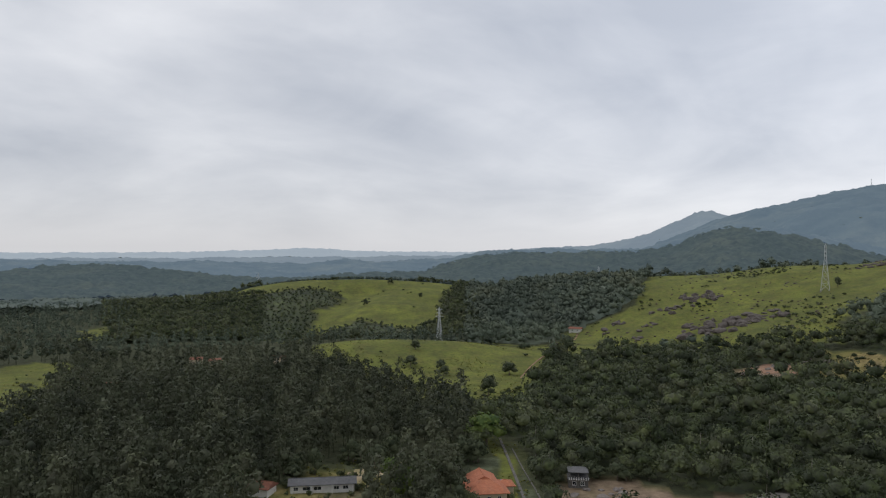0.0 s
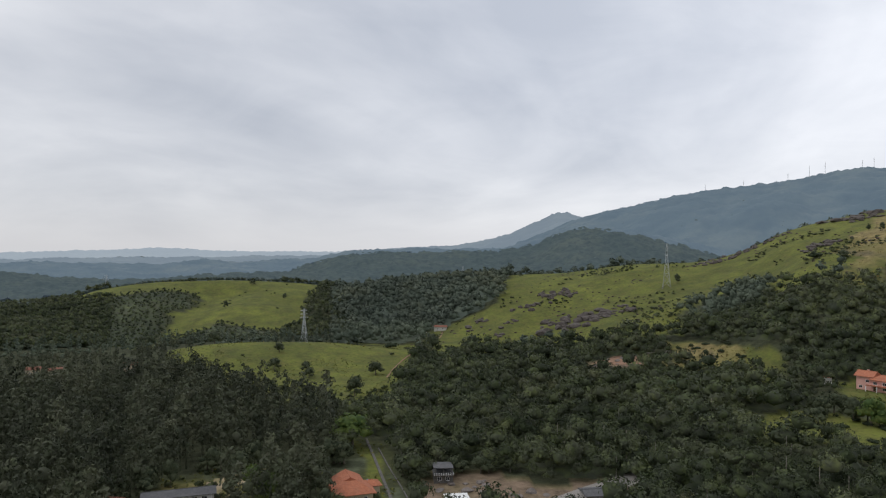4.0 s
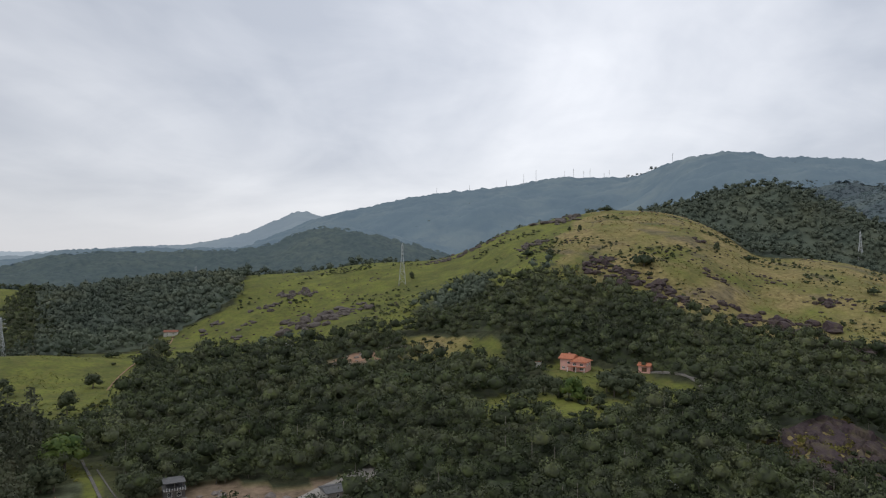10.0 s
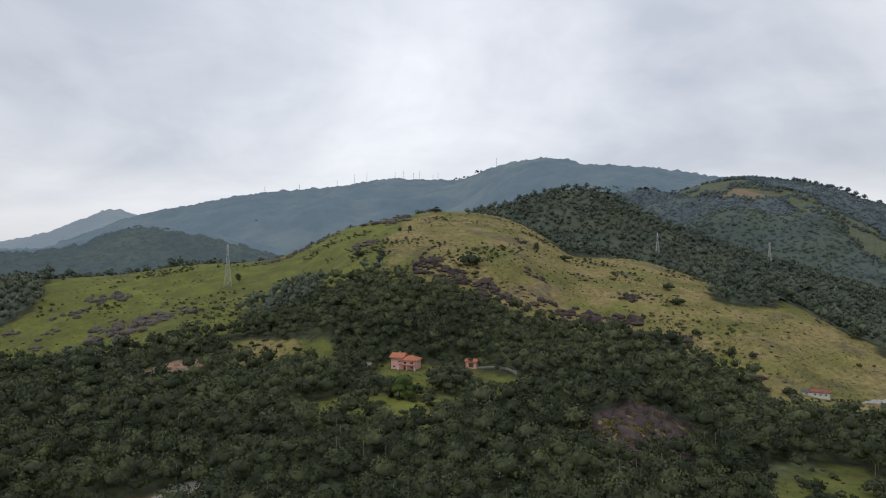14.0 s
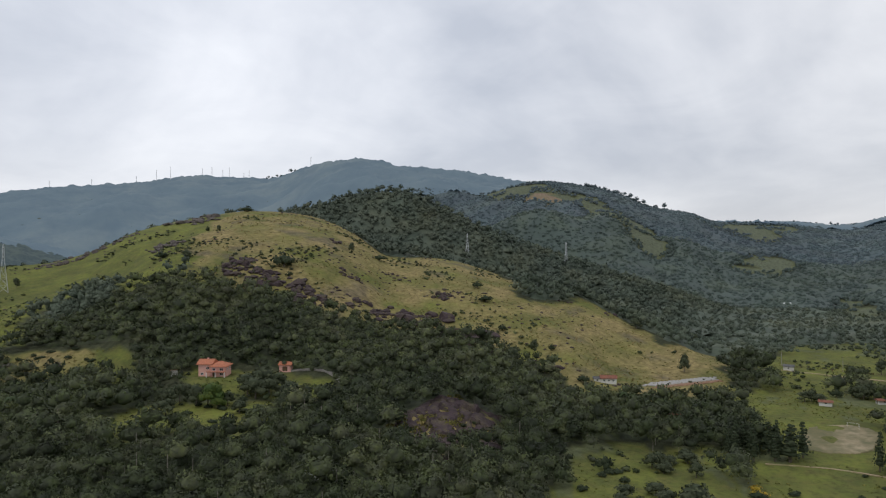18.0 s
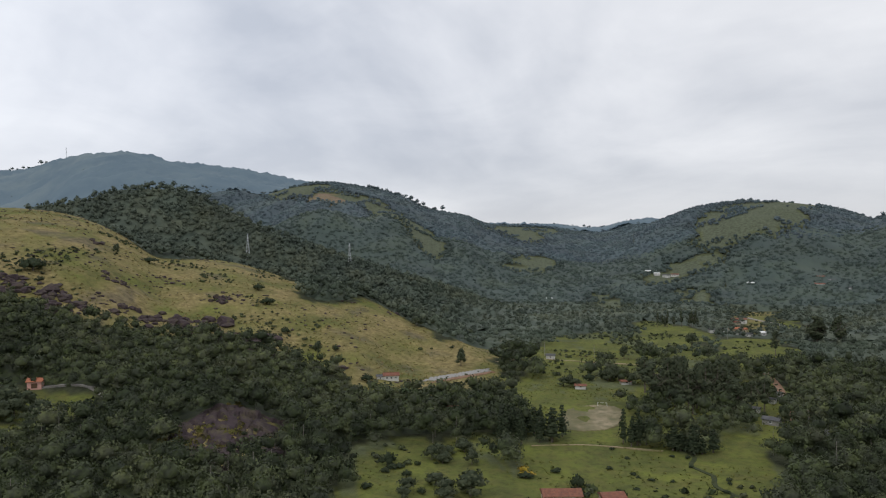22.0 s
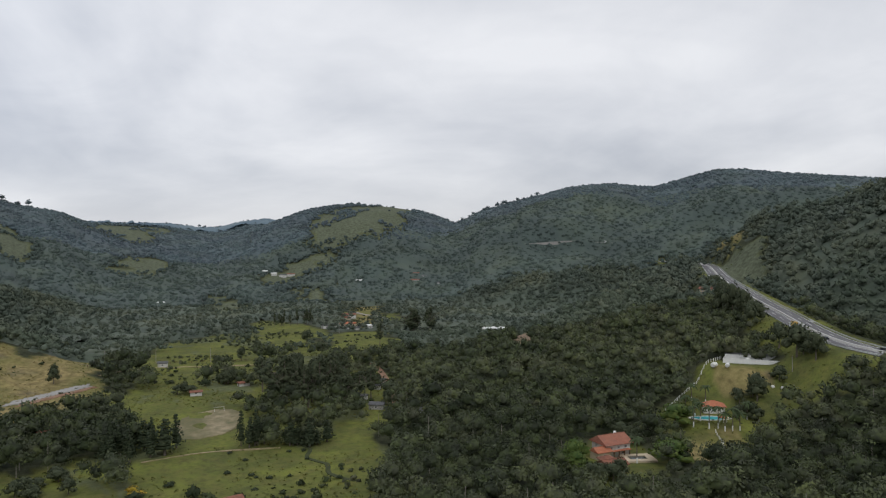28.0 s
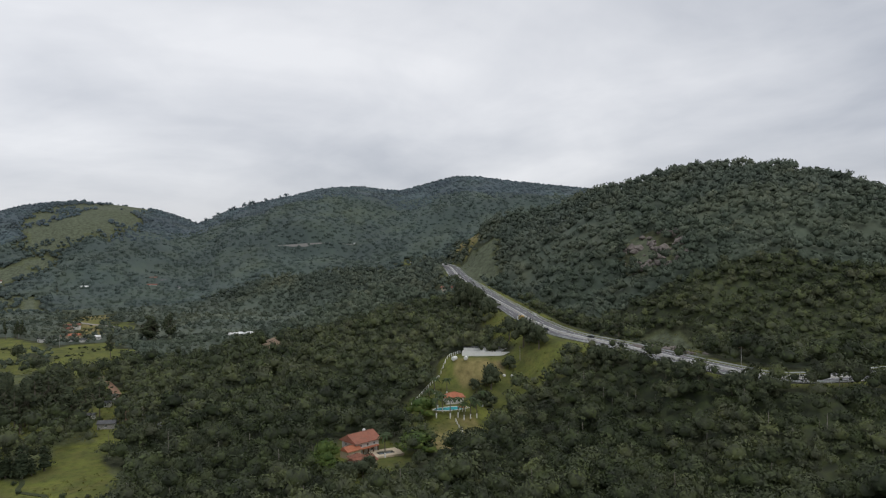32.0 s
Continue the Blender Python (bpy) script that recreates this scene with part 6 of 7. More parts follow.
BUSHES += [(405, 364, 21.0, 10.9), (509, 378, 6.0, 9.0), (550, 375, 13.8, 6.4), (448, 202, 6.4, 5.6), (496, 238, 12.5, 6.2), (528, 261, 10.5, 6.7), (388, 169, 12.5, 13.9), (422, 168, 5.9, 10.4), (430, 159, 5.2, 5.2), (393, 126, 8.1, 5.4), (461, 82, 8.2, 11.1), (635, 106, 12.1, 7.1), (394, 150, 9.0, 5.5), (555, 135, 11.9, 9.1), (401, 360, 20.5, 11.5), (374, 463, 12.3, 6.6), (374, 434, 10.0, 7.2), (577, 573, 15.1, 6.3), (452, 483, 5.2, 8.3), (462, 508, 4.3, 6.5), (517, 383, 4.7, 8.5), (329, 582, 6.5, 9.7)]
BUSHES += [(91, 508, 13.7, 16.9), (25, 379, 10.3, 13.1), (-21, 459, 9.7, 8.4), (1, 438, 7.6, 7.6), (42, 440, 11.4, 10.1), (63, 538, 12.4, 5.8), (34, 938, 8.2, 8.2), (-28, 897, 3.8, 3.8), (-91, 823, 6.7, 10.7), (-155, 987, 9.6, 6.4), (-28, 879, 5.7, 7.1), (-73, 971, 9.4, 7.9), (-19, 492, 8.1, 8.1), (-1, 451, 8.2, 8.2), (-124, 595, 11.6, 10.7), (-68, 543, 13.3, 11.5), (-231, 490, 9.6, 9.6), (185, 842, 6.8, 6.8), (220, 242, 10.8, 10.8), (224, 259, 7.3, 8.5), (232, 233, 4.9, 4.3), (218, 210, 6.5, 6.5)]
BUSHES += [(204, 267, 4.4, 4.4), (214, 267, 4.5, 7.3), (258, 10, 2.2, 1.7), (241, 3, 5.3, 5.7), (225, 37, 11.7, 9.8), (248, 21, 6.4, 3.0), (249, 72, 6.5, 6.5), (474, 84, 6.3, 10.2), (432, -2, 7.1, 5.6), (256, 11, 4.1, 2.0), (244, 3, 4.7, 3.9), (281, -38, 2.3, 1.9)]
TREES = []
TREES += [(262, -275, 17, 21.9, 'broad'), (252, -272, 12, 15, 'broad'), (365, -328, 15.5, 15.5, 'broad'), (333, -312, 16.6, 15.9, 'broad'), (463, -393, 16.4, 14.5, 'broad'), (226, -267, 13.4, 9.1, 'broad'), (207, -266, 12.8, 8.7, 'broad'), (518, -27, 7.6, 11.4, 'broad'), (499, -10, 7.2, 8.6, 'broad'), (451, -17, 8.6, 8.6, 'broad'), (588, -83, 10.8, 13.5, 'broad'), (549, -136, 11.6, 17.8, 'gum'), (386, -89, 6.3, 11.3, 'gum'), (337, -87, 6.7, 11.2, 'broad'), (550, -41, 8.2, 10.6, 'broad'), (219, 235, 14.4, 12.9, 'bright')]
TREES += [(246, 244, 14.1, 11.6, 'broad'), (255, 243, 15.2, 13.2, 'broad'), (258, 236, 12.5, 11.0, 'broad'), (211, 256, 8.6, 10.2, 'broad'), (229, 208, 6.6, 8.4, 'broad'), (438, -9, 3.4, 8.9, 'cypress'), (298, -15, 8.4, 14.8, 'pine'), (302, -19, 6.0, 11.0, 'pine'), (292, -34, 9.6, 9.6, 'pine'), (294, -41, 8.7, 9.1, 'pine'), (295, 14, 12.4, 14.8, 'pine'), (304, 22, 10.2, 12.7, 'pine'), (304, 10, 7.6, 14.2, 'pine'), (326, 29, 8.2, 10.9, 'pine'), (359, -33, 11.7, 23.3, 'gum'), (365, -40, 11.9, 25.2, 'gum')]
TREES += [(387, -50, 11.2, 21.9, 'gum'), (405, -63, 11.7, 16.2, 'gum'), (361, -70, 9.8, 17.4, 'gum'), (401, -32, 9.8, 19.5, 'gum'), (388, -43, 12.6, 18.8, 'gum'), (616, -186, 12.6, 23.1, 'gum'), (611, -198, 11.5, 20.9, 'gum'), (266, -275, 16.2, 18.6, 'broad'), (259, -276, 12.2, 12.2, 'broad'), (230, -311, 8.0, 13.5, 'gum'), (211, -397, 13.6, 19.0, 'gum'), (175, -390, 11.3, 18.8, 'gum'), (250, -315, 5.1, 10.9, 'pine'), (-12, 228, 9.8, 11.7, 'bright'), (18, 284, 16.7, 14.3, 'bright'), (-18, 239, 8.2, 10.2, 'bright')]
TREES += [(4, 252, 8.6, 10.7, 'broad'), (-4, 234, 6.0, 8.0, 'broad'), (256, -196, 16.1, 10.7, 'bright'), (213, -161, 18.0, 9.0, 'bright'), (221, -127, 10.7, 10.7, 'bright'), (258, -243, 11.7, 14.6, 'broad'), (263, -261, 9.1, 9.1, 'broad'), (218, 238, 11.7, 12.3, 'bright'), (217, 246, 10.9, 10.9, 'broad'), (224, 234, 8.0, 8.0, 'broad'), (243, 236, 14.0, 11.2, 'broad'), (250, 234, 12.9, 10.1, 'broad'), (219, 259, 10.1, 10.1, 'broad'), (252, 223, 12.2, 9.9, 'broad'), (200, 245, 10.5, 8.9, 'broad'), (218, 221, 7.7, 6.7, 'broad')]
TREES += [(171, 144, 5.7, 4.2, 'pale'), (171, 146, 5.5, 3.3, 'pale'), (174, 487, 11.7, 7.5, 'pale'), (61, 304, 4.1, 5.1, 'pale'), (349, -110, 5.5, 7.2, 'pale'), (254, 22, 7.3, 4.3, 'yellow'), (250, 21, 6.0, 2.8, 'yellow')]
TREES += [(208, -262, 11, 12.5, 'broad'), (202, -263, 9, 11.5, 'broad'), (197, -262, 9, 11, 'broad'), (166, -256, 10, 9.8, 'broad'), (158, -255, 10, 9.9, 'broad'), (151, -256, 9, 8.8, 'broad'), (136, -254, 10, 11, 'broad'), (130, -254, 11, 13, 'broad'), (123, -255, 10, 12, 'broad'), (359, -319, 16, 26, 'broad'), (378, -327, 15, 24, 'broad'), (347, -317, 13, 22, 'broad'), (370, -322, 13, 23, 'broad'), (330, -306, 11, 17, 'broad'), (287, -285, 13, 14.7, 'broad')]
PALMS = []
PALMS += [(258, -208), (252, -206), (244, -204), (242, -207), (239, -208), (238, -211), (237, -214), (249, -200), (263, -207), (274, -227), (279, -223), (246, -226), (218, -150), (-66, 226), (-71, 228), (-2, 234), (174, 313), (344, 90), (245, 305)]


def rock_mesh(name, seed, level=2):
    r = np.random.default_rng(seed)
    v, f = ico(level)
    d = np.array([noise.fractal(Vector(p * 1.1) + Vector((seed * 3.7, 0, 0)), 1.0, 2.1, 4) for p in v])
    v = v * (1 + 0.42 * d)[:, None]
    for _ in range(4):
        n = r.normal(size=3)
        n /= np.linalg.norm(n)
        over = np.maximum(0, v @ n - 0.72)
        v = v - over[:, None] * n * 0.85
    return v, f


ROCK_FORMS = [rock_mesh("rock", s, 1) for s in range(6)]


def outcrop(x, y, wide, tall, mat, label, group):
    """A weathered outcrop: a few boulders bedded in the slope."""
    ob = thing("rock_outcrop", label, "rock", x, y, rng.uniform(0, 360), group)
    n = 1 if wide < 6 else (6 if wide < 14 else 13)
    for k in range(n):
        v, f = ROCK_FORMS[rng.integers(0, 6)]
        s = wide * (0.55 if n == 1 else rng.uniform(0.08, 0.26))
        q = (0, 0) if n == 1 else (rng.uniform(-0.85, 0.85) * wide, rng.uniform(-0.7, 0.7) * wide)
        c, sn = math.cos(ob.rotation_euler.z), math.sin(ob.rotation_euler.z)
        gx_, gy_ = x + c * q[0] - sn * q[1], y + sn * q[0] + c * q[1]
        dz = float(ground_z(gx_, gy_)) - ob.location.z
        a = rng.uniform(0, 6.28)
        rot = np.array([[math.cos(a), -math.sin(a), 0], [math.sin(a), math.cos(a), 0], [0, 0, 1]])
        w = (v @ rot.T) * (s, s * rng.uniform(0.7, 1), min(s, tall * 0.5) * rng.uniform(0.35, 0.75)) + (q[0], q[1], dz + min(s, tall) * 0.06)
        raw_part("boulder", w, f, mat, ob)


for x, y, wide, tall in ROCKS:
    pale = math.hypot(x, y) < 240 or (y < -200 and x < 400) or (170 < x < 240 and 360 < y < 425)
    outcrop(x, y, wide * 0.9, tall, ROCK_PALE if pale else ROCK_MID if y > 480 else ROCK, "grey weathered granite boulders on the slope" if pale else "dark weathered rock outcrop in the dry grass", "rock outcrops")

# the bare slab in the forest
slab = thing("rock_slab", "large bare dark rock slab with grass in its cracks", "rock", 245, 132, 0)
SLAB_SEEDS = np.stack([rng.uniform(-26, 26, 34), rng.uniform(-23, 23, 34)], 1)
SLAB_TILT = rng.uniform(-0.12, 0.12, (34, 2))
SLAB_HIGH = rng.uniform(0.3, 2.0, 34)
sx, sy = np.meshgrid(np.arange(-27, 27.1, 0.9), np.arange(-24, 24.1, 0.9), indexing="ij")
srow = sx.shape[1]
sx, sy = sx.ravel(), sy.ravel()
wx, wy = sx + 1.6 * fbm(sx, sy, 7, 301, 2), sy + 1.6 * fbm(sx, sy, 7, 305, 2)
dist = np.hypot(wx[:, None] - SLAB_SEEDS[None, :, 0], (wy[:, None] - SLAB_SEEDS[None, :, 1]) * 1.25)
order = np.argsort(dist, 1)
cell = order[:, 0]
gap = np.take_along_axis(dist, order[:, 1:2], 1)[:, 0] - dist[np.arange(len(cell)), cell]
rho = np.hypot(sx / 26, sy / 23) + 0.22 * fbm(sx, sy, 10, 309, 3)
tall_ = SLAB_HIGH[cell] + (wx - SLAB_SEEDS[cell, 0]) * SLAB_TILT[cell, 0] + (wy - SLAB_SEEDS[cell, 1]) * SLAB_TILT[cell, 1] + 0.4 * fbm(sx, sy, 3.4, 313, 3)
keep_ = np.clip((1.0 - rho) / 0.14, 0, 1) * np.clip((gap - 0.1) / 0.7, 0, 1) * np.clip((0.72 - fbm(sx, sy, 9, 317, 3)) / 0.2, 0, 1)
sz = ground_z(245 + sx, 132 + sy) - slab.location.z - 0.7 + keep_ * (tall_ + 0.9)
si, sj = np.meshgrid(np.arange(len(sx) // srow - 1), np.arange(srow - 1), indexing="ij")
sf = np.stack([si * srow + sj, (si + 1) * srow + sj, (si + 1) * srow + sj + 1, si * srow + sj + 1], -1).reshape(-1, 4)
for c_ in range(34):
    own = sf[(cell[sf[:, 0]] == c_) & (keep_[sf].max(1) > 0.02)]
    if len(own) < 6:
        continue
    used, idx = np.unique(own, return_inverse=True)
    face_ob = mesh_object("slab_face", np.stack([sx, sy, sz], 1)[used], idx.reshape(own.shape), ROCK, False, parent=slab)

tx, ty = 245 + rng.uniform(-26, 26, 330), 132 + rng.uniform(-23, 23, 330)
SLAB_TUFT = [leafy([(0, 0, 0.3, 0.9), (0.7, 0.3, 0.2, 0.6)], 9, 0.5, 0.0, 0.75, True) for _ in range(3)]
SLAB_GRASS = material("crack_grass", (0.17, 0.15, 0.05), 0.9, tint=0.4, spec=0.1)
k = fbm(tx, ty, 9, 251, 2) > 0.35
stand("crack_grass", SLAB_TUFT, tx[k], ty[k], rng.uniform(0.7, 1.7, k.sum()), SLAB_GRASS, "dry grass growing in the cracks of the rock slab", "grass", -0.7)

# small stones and tufts strewn over the pastures
x, y = scatter(380, 860, 9.0)
c = cover_of(x, y)
k = (c > 0) & (c < 3) & (fbm(x, y, 45, 131, 3) > 0.30) & (np.degrees(np.arctan2(x, y)) > 8) & (np.degrees(np.arctan2(x, y)) < 76)
stand("pasture_stones", [(v * (1, 1, 0.6), f) for v, f in [(ICO[0] * rng.uniform(0.7, 1.3, (12, 1)), ICO[1]) for _ in range(4)]], x[k], y[k], rng.uniform(0.4, 1.7, k.sum()), ROCK, "small dark stones strewn over the pasture", "stones", 0.2)
SHRUB = [leafy([(0, 0, 0.6, 0.9), (0.5, 0.3, 0.5, 0.6)], 8, 0.5, 0.7, 0.75, True) for _ in range(4)]
x, y = scatter(215, 1000, 5.0)
c = cover_of(x, y)
k = (c > 0) & (c != 3) & (fbm(x, y, 38, 151, 3) > 0.22 + 0.5 * rng.uniform(size=len(x))) & (near_line(x, y, HIGHWAY)[0] > 13)
k &= ~((x > 300) & (x < 372) & (y > -20) & (y < 14))
k &= ~((np.degrees(np.arctan2(x, y)) < 9) & (np.hypot(x, y) > 430) & (rng.uniform(size=len(x)) > 0.07))
stand("pasture_shrubs", SHRUB, x[k], y[k], rng.uniform(0.25, 1.6, k.sum()) ** 1.3, LEAF, "low shrubs and tufts scattered over the grass", "shrubs", 0.1)
TUFT = [leafy([(0, 0, 0.1, 0.7)], 7, 0.42, 0.0, 0.75, True) for _ in range(3)]
GRASS_TUFT = material("grass_tuft", (0.13, 0.135, 0.035), 0.9, tint=0.45, spec=0.1)
x, y = scatter(215, 560, 3.4)
c = cover_of(x, y)
k = (c > 0) & (c != 3) & (fbm(x, y, 20, 171, 3) > 0.05)
k &= ~((x > 300) & (x < 372) & (y > -20) & (y < 14)) & (near_line(x, y, HIGHWAY)[0] > 12)
stand("grass_tufts", TUFT, x[k], y[k], rng.uniform(0.4, 1.1, k.sum()), GRASS_TUFT, "tall tufts of yellow-green grass", "grass", 0.1)


DRY_TUFT = material("dry_tuft", (0.20, 0.165, 0.065), 0.9, tint=0.5, spec=0.1)
x, y = scatter(380, 860, 4.6, 30, 80)
k = (cover_of(x, y) == 2) & (fbm(x, y, 16, 181, 3) > -0.1)
stand("dry_tufts", TUFT, x[k], y[k], rng.uniform(0.5, 1.4, k.sum()), DRY_TUFT, "tufts of dry yellow-brown grass on the hillside", "grass", 0.1)


def tree_kind(name, label, category, trunk, crown, mat, limbs=True, height=9.0):
    """A single tree at the origin: trunk with limbs, and a crown of leaf sprays."""
    ob = tagged(new(name), label, category)
    tv, tf = trunk
    raw_part("trunk", tv, tf, BARK, ob)
    if limbs:
        for q in range(4):
            a = 1.57 * q + rng.uniform(-0.5, 0.5)
            bm = bmesh.new()
            tube(bm, [(0, 0, height * 0.4), (math.cos(a) * height * 0.1, math.sin(a) * height * 0.1, height * 0.56), (math.cos(a) * height * 0.2, math.sin(a) * height * 0.2, height * 0.7)], [0.13, 0.1, 0.05], 5)
            part("limb", bm, BARK, ob)
    cv, cf = crown
    mesh_object("crown", cv, cf, mat, True, parent=ob, normals=crown_normals(cv, cf))
    return ob


KINDS = {
    "broad": (tree_kind("broadleaf_tree", "round-crowned dark green tree standing alone", "tree", stem(4.6, 0.3, 0.12), broad_crown(9, 34, 0.42, 7.4, 4.0), TREE_LEAF, True, 7.4), 8.0, 8.2),
    "bright": (tree_kind("garden_tree", "bright green leafy garden tree", "tree", stem(4.6, 0.3, 0.12), broad_crown(10, 34, 0.42, 7.4, 4.0), BRIGHT_LEAF, True, 7.4), 8.0, 8.2),
    "bush": (tree_kind("bush", "dark green bush on the grass", "bush", stem(2, 0.2, 0.1), leafy([(0, 0, 1.6, 1.8), (1.3, 0.4, 1.3, 1.3), (-1.0, 0.9, 1.2, 1.3), (0.1, -1.2, 1.2, 1.3)], 26, 0.38), DARK_LEAF, False), 3.3, 5.0),
    "gum": (tree_kind("eucalyptus_tree", "tall slender eucalyptus with a loose crown", "tree", stem(17, 0.32, 0.1, 0.01), gum_crown(11, 22, 0.55), TREE_LEAF, True, 18), 18.0, 6.0),
    "pine": (tree_kind("pine_tree", "dark conical pine tree", "tree", stem(14, 0.28, 0.06), pine_crown(9, 20, 0.5), DARK_LEAF, False), 15.0, 5.6),
    "pale": (tree_kind("pale_tree", "pale silvery tree in the dark forest", "tree", stem(4.6, 0.25, 0.1), broad_crown(7, 26, 0.4, 7.4, 3.4), PALE_LEAF, True, 7.4), 8.0, 7.0),
    "yellow": (tree_kind("flowering_bush", "bush covered with yellow flowers", "bush", stem(2, 0.2, 0.1), leafy([(0, 0, 1.4, 1.6), (1.5, 0.4, 1.1, 1.2), (-1.4, 0.5, 1.1, 1.2)], 26, 0.3), YELLOW_BLOOM, False), 3.0, 5.0),
    "cypress": (tree_kind("cypress_tree", "narrow dark cypress tree", "tree", stem(8, 0.18, 0.05), pine_crown(8, 18, 0.4, 9.0, 1.3), DARK_LEAF, False), 9.0, 3.0),
}
first = {k: True for k in KINDS}
# Groves: centre x, y, half extents, number, kind, usual width and height.
GROVES = [(300, 26, 14, 12, 22, "pine", 6.5, 12), (296, -22, 6, 5, 5, "pine", 6.5, 12), (290, -40, 6, 10, 10, "pine", 7, 9), (372, -46, 22, 16, 20, "gum", 9, 20),
          (400, -66, 20, 14, 12, "gum", 8, 17), (360, -72, 10, 12, 8, "gum", 8, 16), (345, 45, 14, 10, 10, "broad", 9, 9), (612, -190, 12, 14, 7, "gum", 13, 20),
          (430, -20, 14, 10, 10, "broad", 8, 9), (735, -95, 3, 28, 14, "gum", 4, 14), (412, 8, 5, 5, 4, "broad", 7, 6), (-6, 238, 10, 12, 15, "broad", 7, 8), (36, 248, 4, 14, 9, "broad", 7, 8), (-25, 264, 14, 5, 9, "broad", 8, 10), (4, 262, 10, 7, 9, "broad", 8, 10), (-58, 240, 10, 4, 6, "broad", 7, 9), (60, 240, 12, 5, 6, "broad", 7, 7),
          (232, 62, 28, 14, 9, "bush", 4.5, 2.6), (262, 50, 16, 10, 9, "broad", 7, 6), (258, -20, 34, 30, 16, "bush", 2.6, 1.3), (222, 48, 14, 12, 6, "broad", 7, 6),
          (235, 378, 16, 32, 28, "bush", 4, 2.4), (204, 232, 28, 24, 26, "bush", 4, 2.2),
          (208, -130, 5, 6, 7, "broad", 8, 7), (222, -124, 6, 5, 5, "bright", 8, 7), (244, -162, 5, 5, 5, "broad", 8, 8), (-50, 690, 45, 16, 22, "bush", 10, 4), (262, -240, 6, 5, 4, "broad", 6, 7), (245, -226, 4, 6, 5, "broad", 7, 8), (-50, 246, 8, 4, 5, "broad", 7, 9), (300, -96, 8, 8, 6, "broad", 8, 9)]


def plant(kind, x, y, wide, tall):
    src, h0, w0 = KINDS[kind]
    src.scale = (1, 1, 1)
    m = pose(x, y, float(ground_z(x, y)) - 0.1, 0, 0, rng.uniform(0, 360)) @ Matrix.Diagonal((wide / w0, wide / w0, tall / h0, 1))
    if first[kind]:
        first[kind] = False
        src.matrix_basis = m
        return
    ob = copy_thing(src, Matrix.Identity(4))
    ob.matrix_basis = m
    ob["group"] = src["category"] + " scattered in the landscape"


for x, y, wide, tall, kind in TREES:
    plant(kind, x, y, max(wide, 3), tall)
for x, y, wide, tall in BUSHES:
    plant("broad" if tall > 7 and wide < 15 else "bush", x, y, wide, tall)

for gx_, gy_, rx_, ry_, many, kind, wide, tall in GROVES:
    for _ in range(many):
        a, d = rng.uniform(0, 6.283), math.sqrt(rng.uniform(0, 1))
        w = wide * rng.uniform(0.75, 1.25)
        plant(kind, gx_ + rx_ * d * math.cos(a), gy_ + ry_ * d * math.sin(a), w, tall * rng.uniform(0.7, 1.2))

# palms
def palm(x, y, tall, label):
    p = thing("palm_tree", label, "palm", x, y, rng.uniform(0, 360), "palm trees")
    tv, tf = stem(tall, 0.24, 0.15, 0.02, 7)
    raw_part("trunk", tv, tf, BARK, p)
    tv, tf = stem(2.0, 0.27, 0.25, 0.0, 7)
    raw_part("painted_base", tv, tf, WHITE_PAINT, p, "white-painted trunk base")
    for q in range(11):
        a, up = 6.2832 * q / 11 + rng.uniform(-0.2, 0.2), rng.uniform(0.3, 1.1)
        bm = bmesh.new()
        rows = []
        for k in range(5):
            t = k / 4
            d, z = 3.4 * t, tall + 0.1 + 3.0 * t * up - 3.6 * t * t
            w = 0.55 * (math.sin(math.pi * (0.12 + 0.85 * t)) + 0.06)
            c, s = math.cos(a), math.sin(a)
            rows.append([bm.verts.new((d * c - s * w, d * s + c * w, z - 0.28 * w)), bm.verts.new((d * c, d * s, z)), bm.verts.new((d * c + s * w, d * s - c * w, z - 0.28 * w))])
        for a_, b_ in zip(rows, rows[1:]):
            bm.faces.new((a_[0], a_[1], b_[1], b_[0]))
            bm.faces.new((a_[1], a_[2], b_[2], b_[1]))
        part("frond", bm, PALM_LEAF, p)


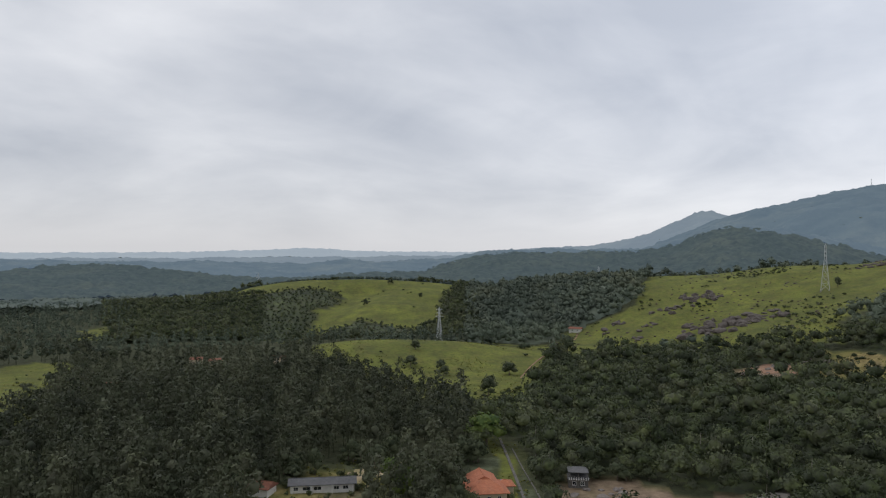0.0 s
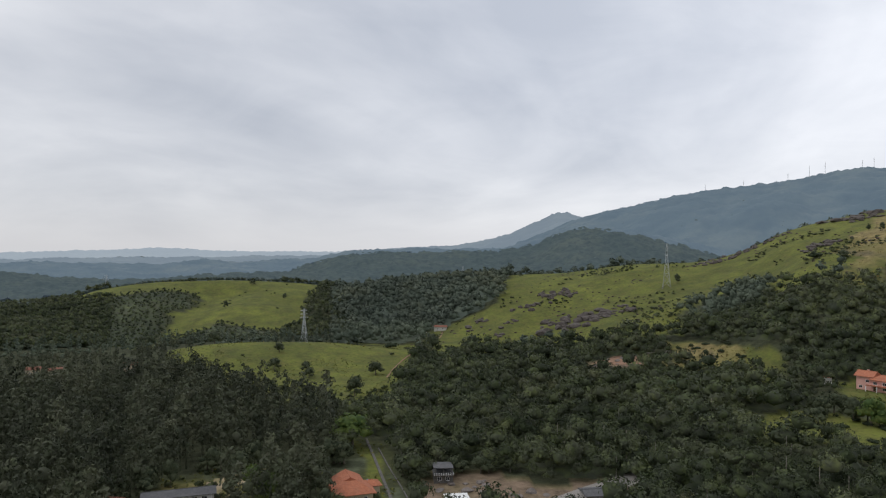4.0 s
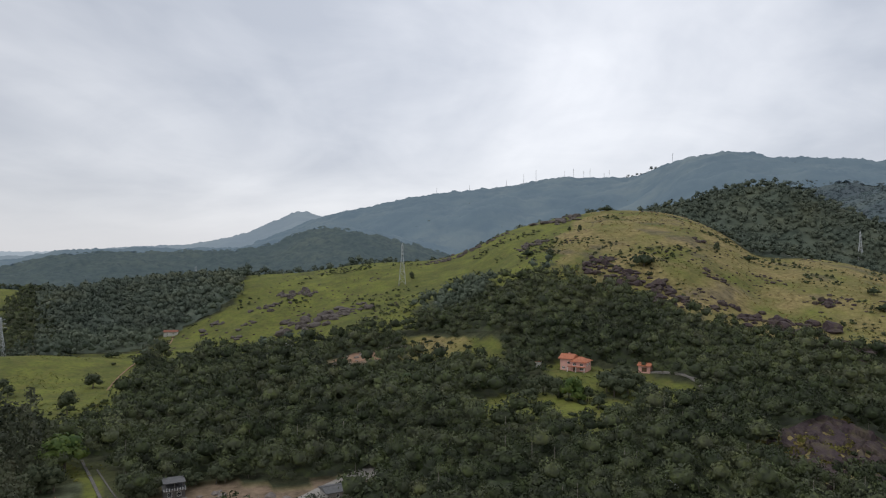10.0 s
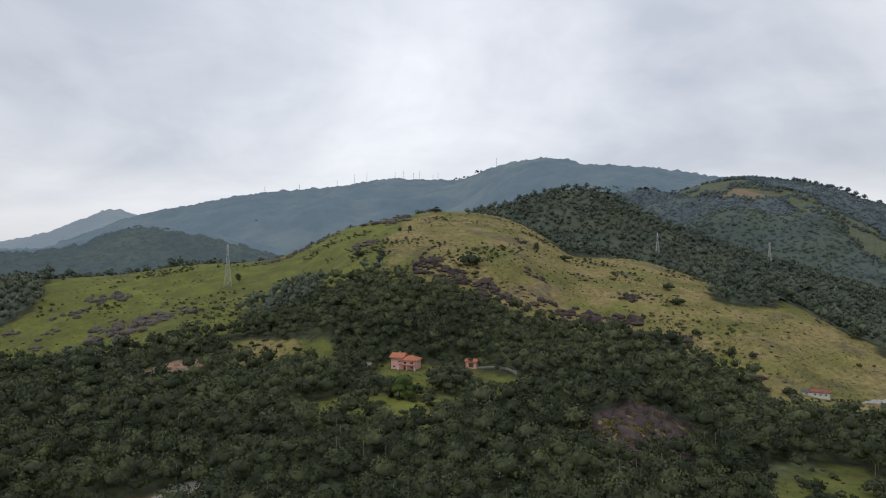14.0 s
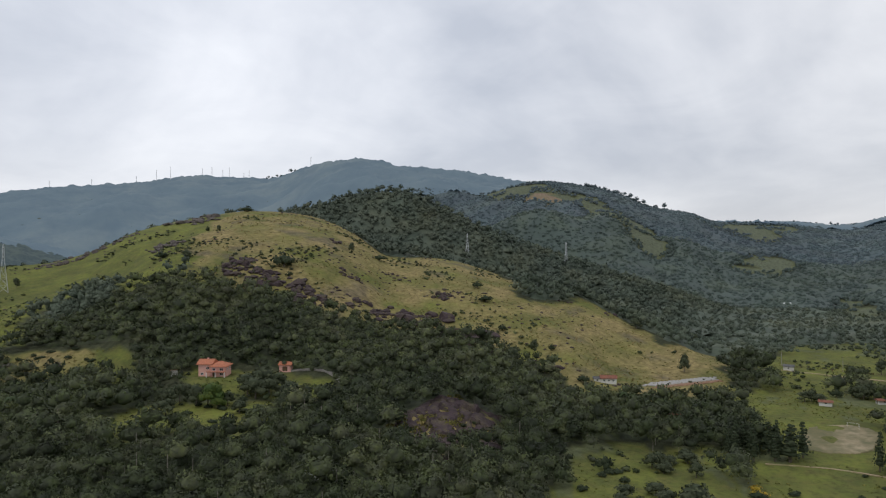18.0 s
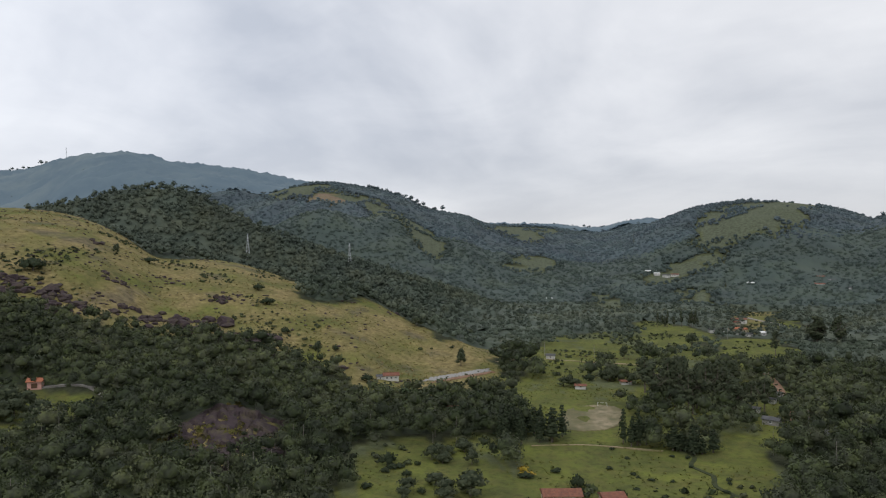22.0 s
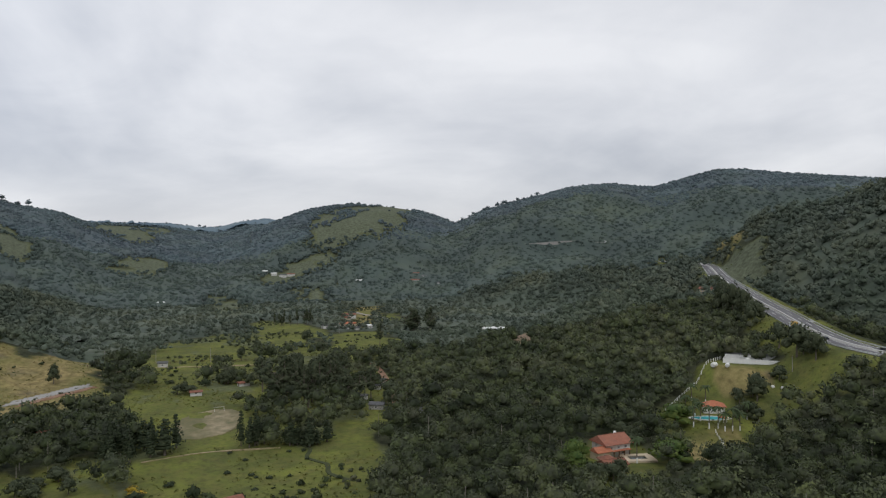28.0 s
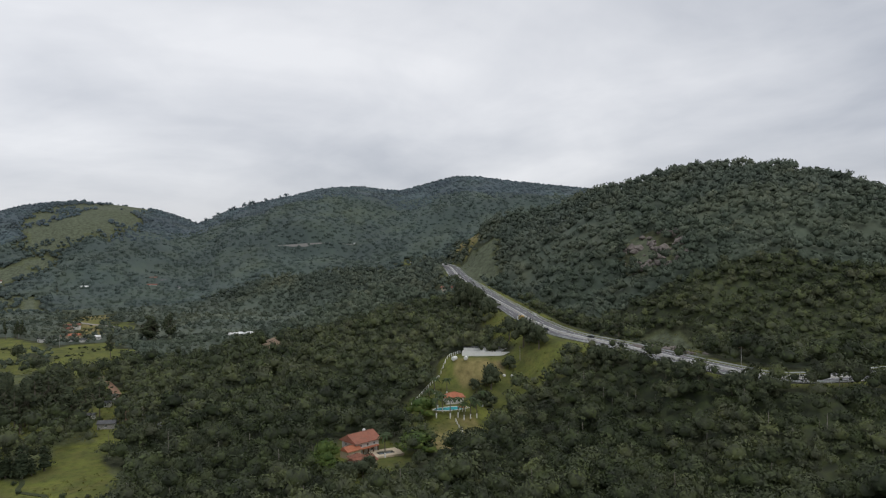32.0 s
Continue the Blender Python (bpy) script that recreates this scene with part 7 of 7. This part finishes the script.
for x, y in PALMS:
    palm(x, y, rng.uniform(7, 10), "palm tree with a white-painted trunk base" if y < -190 else "feathery palm tree among garden trees")

# taller trees along the skylines
CREST = [joined(broad_crown(5, 10, 0.8, spare=True, height=h, radius=r), stem(h - 2, 0.3, 0.15, 0, 4)) for h, r in ((11, 3.2), (10, 2.6), (12, 3.6), (9, 3.0))]
def crest_trees(name, ridge_name, a0, a1, gap, tall, jitter, mat, label):
    rows = RIDGES[ridge_name]
    k = [q[0] for q in rows]
    a = np.arange(a0, a1, gap)
    a = a + rng.uniform(-0.45, 0.45, len(a)) * gap
    a = a[rng.uniform(size=len(a)) < 0.75]
    r = smooth_rows(k, [q[1] for q in rows], a) + rng.uniform(-jitter, jitter * 0.3, len(a))
    x, y = r * np.sin(np.radians(a)), r * np.cos(np.radians(a))
    stand(name, CREST, x, y, tall / 11 * rng.uniform(0.6, 1.2, len(a)), mat, label, sink=tall * 0.3)


crest_trees("skyline_trees", "near_hill", 138, 163, 0.35, 17, 40, MID_HAZE_LEAF, "tall uneven trees along the crest of the hill")
crest_trees("scar_hill_trees", "scar_hill", 72.5, 78.5, 0.13, 21, 40, DISTANT_HAZE_LEAF, "tall umbrella-like trees along the far crest")
crest_trees("pass_trees", "scar_hill", 83.5, 95, 0.15, 13, 60, DISTANT_HAZE_LEAF, "trees along the saddle between the hills")
crest_trees("east_crest_trees", "east_ridge", 110.5, 117, 0.13, 16, 50, DISTANT_HAZE_LEAF, "tall trees along the dark ridge")
crest_trees("mast_ridge_trees", "mast_ridge", 46.5, 49.5, 0.2, 27, 40, FAR_HAZE_LEAF, "sparse tall trees on the mountain saddle")

# thickets on the green hill and beside the meadow
x, y = scatter(600, 1080, 5.6, -26, 3)
k = (cover_of(x, y) == 0) & (np.hypot(x, y) > 640)
bear = np.degrees(np.arctan2(x[k], y[k]))
low = np.where((bear > -14.5) & (bear < -2), 0.5, 0.9)
stand("hillside_thicket", BROAD_MID, x[k], y[k], low * rng.uniform(0.7, 1.2, k.sum()), LEAF, "low dark thicket on the flank of the green hill")
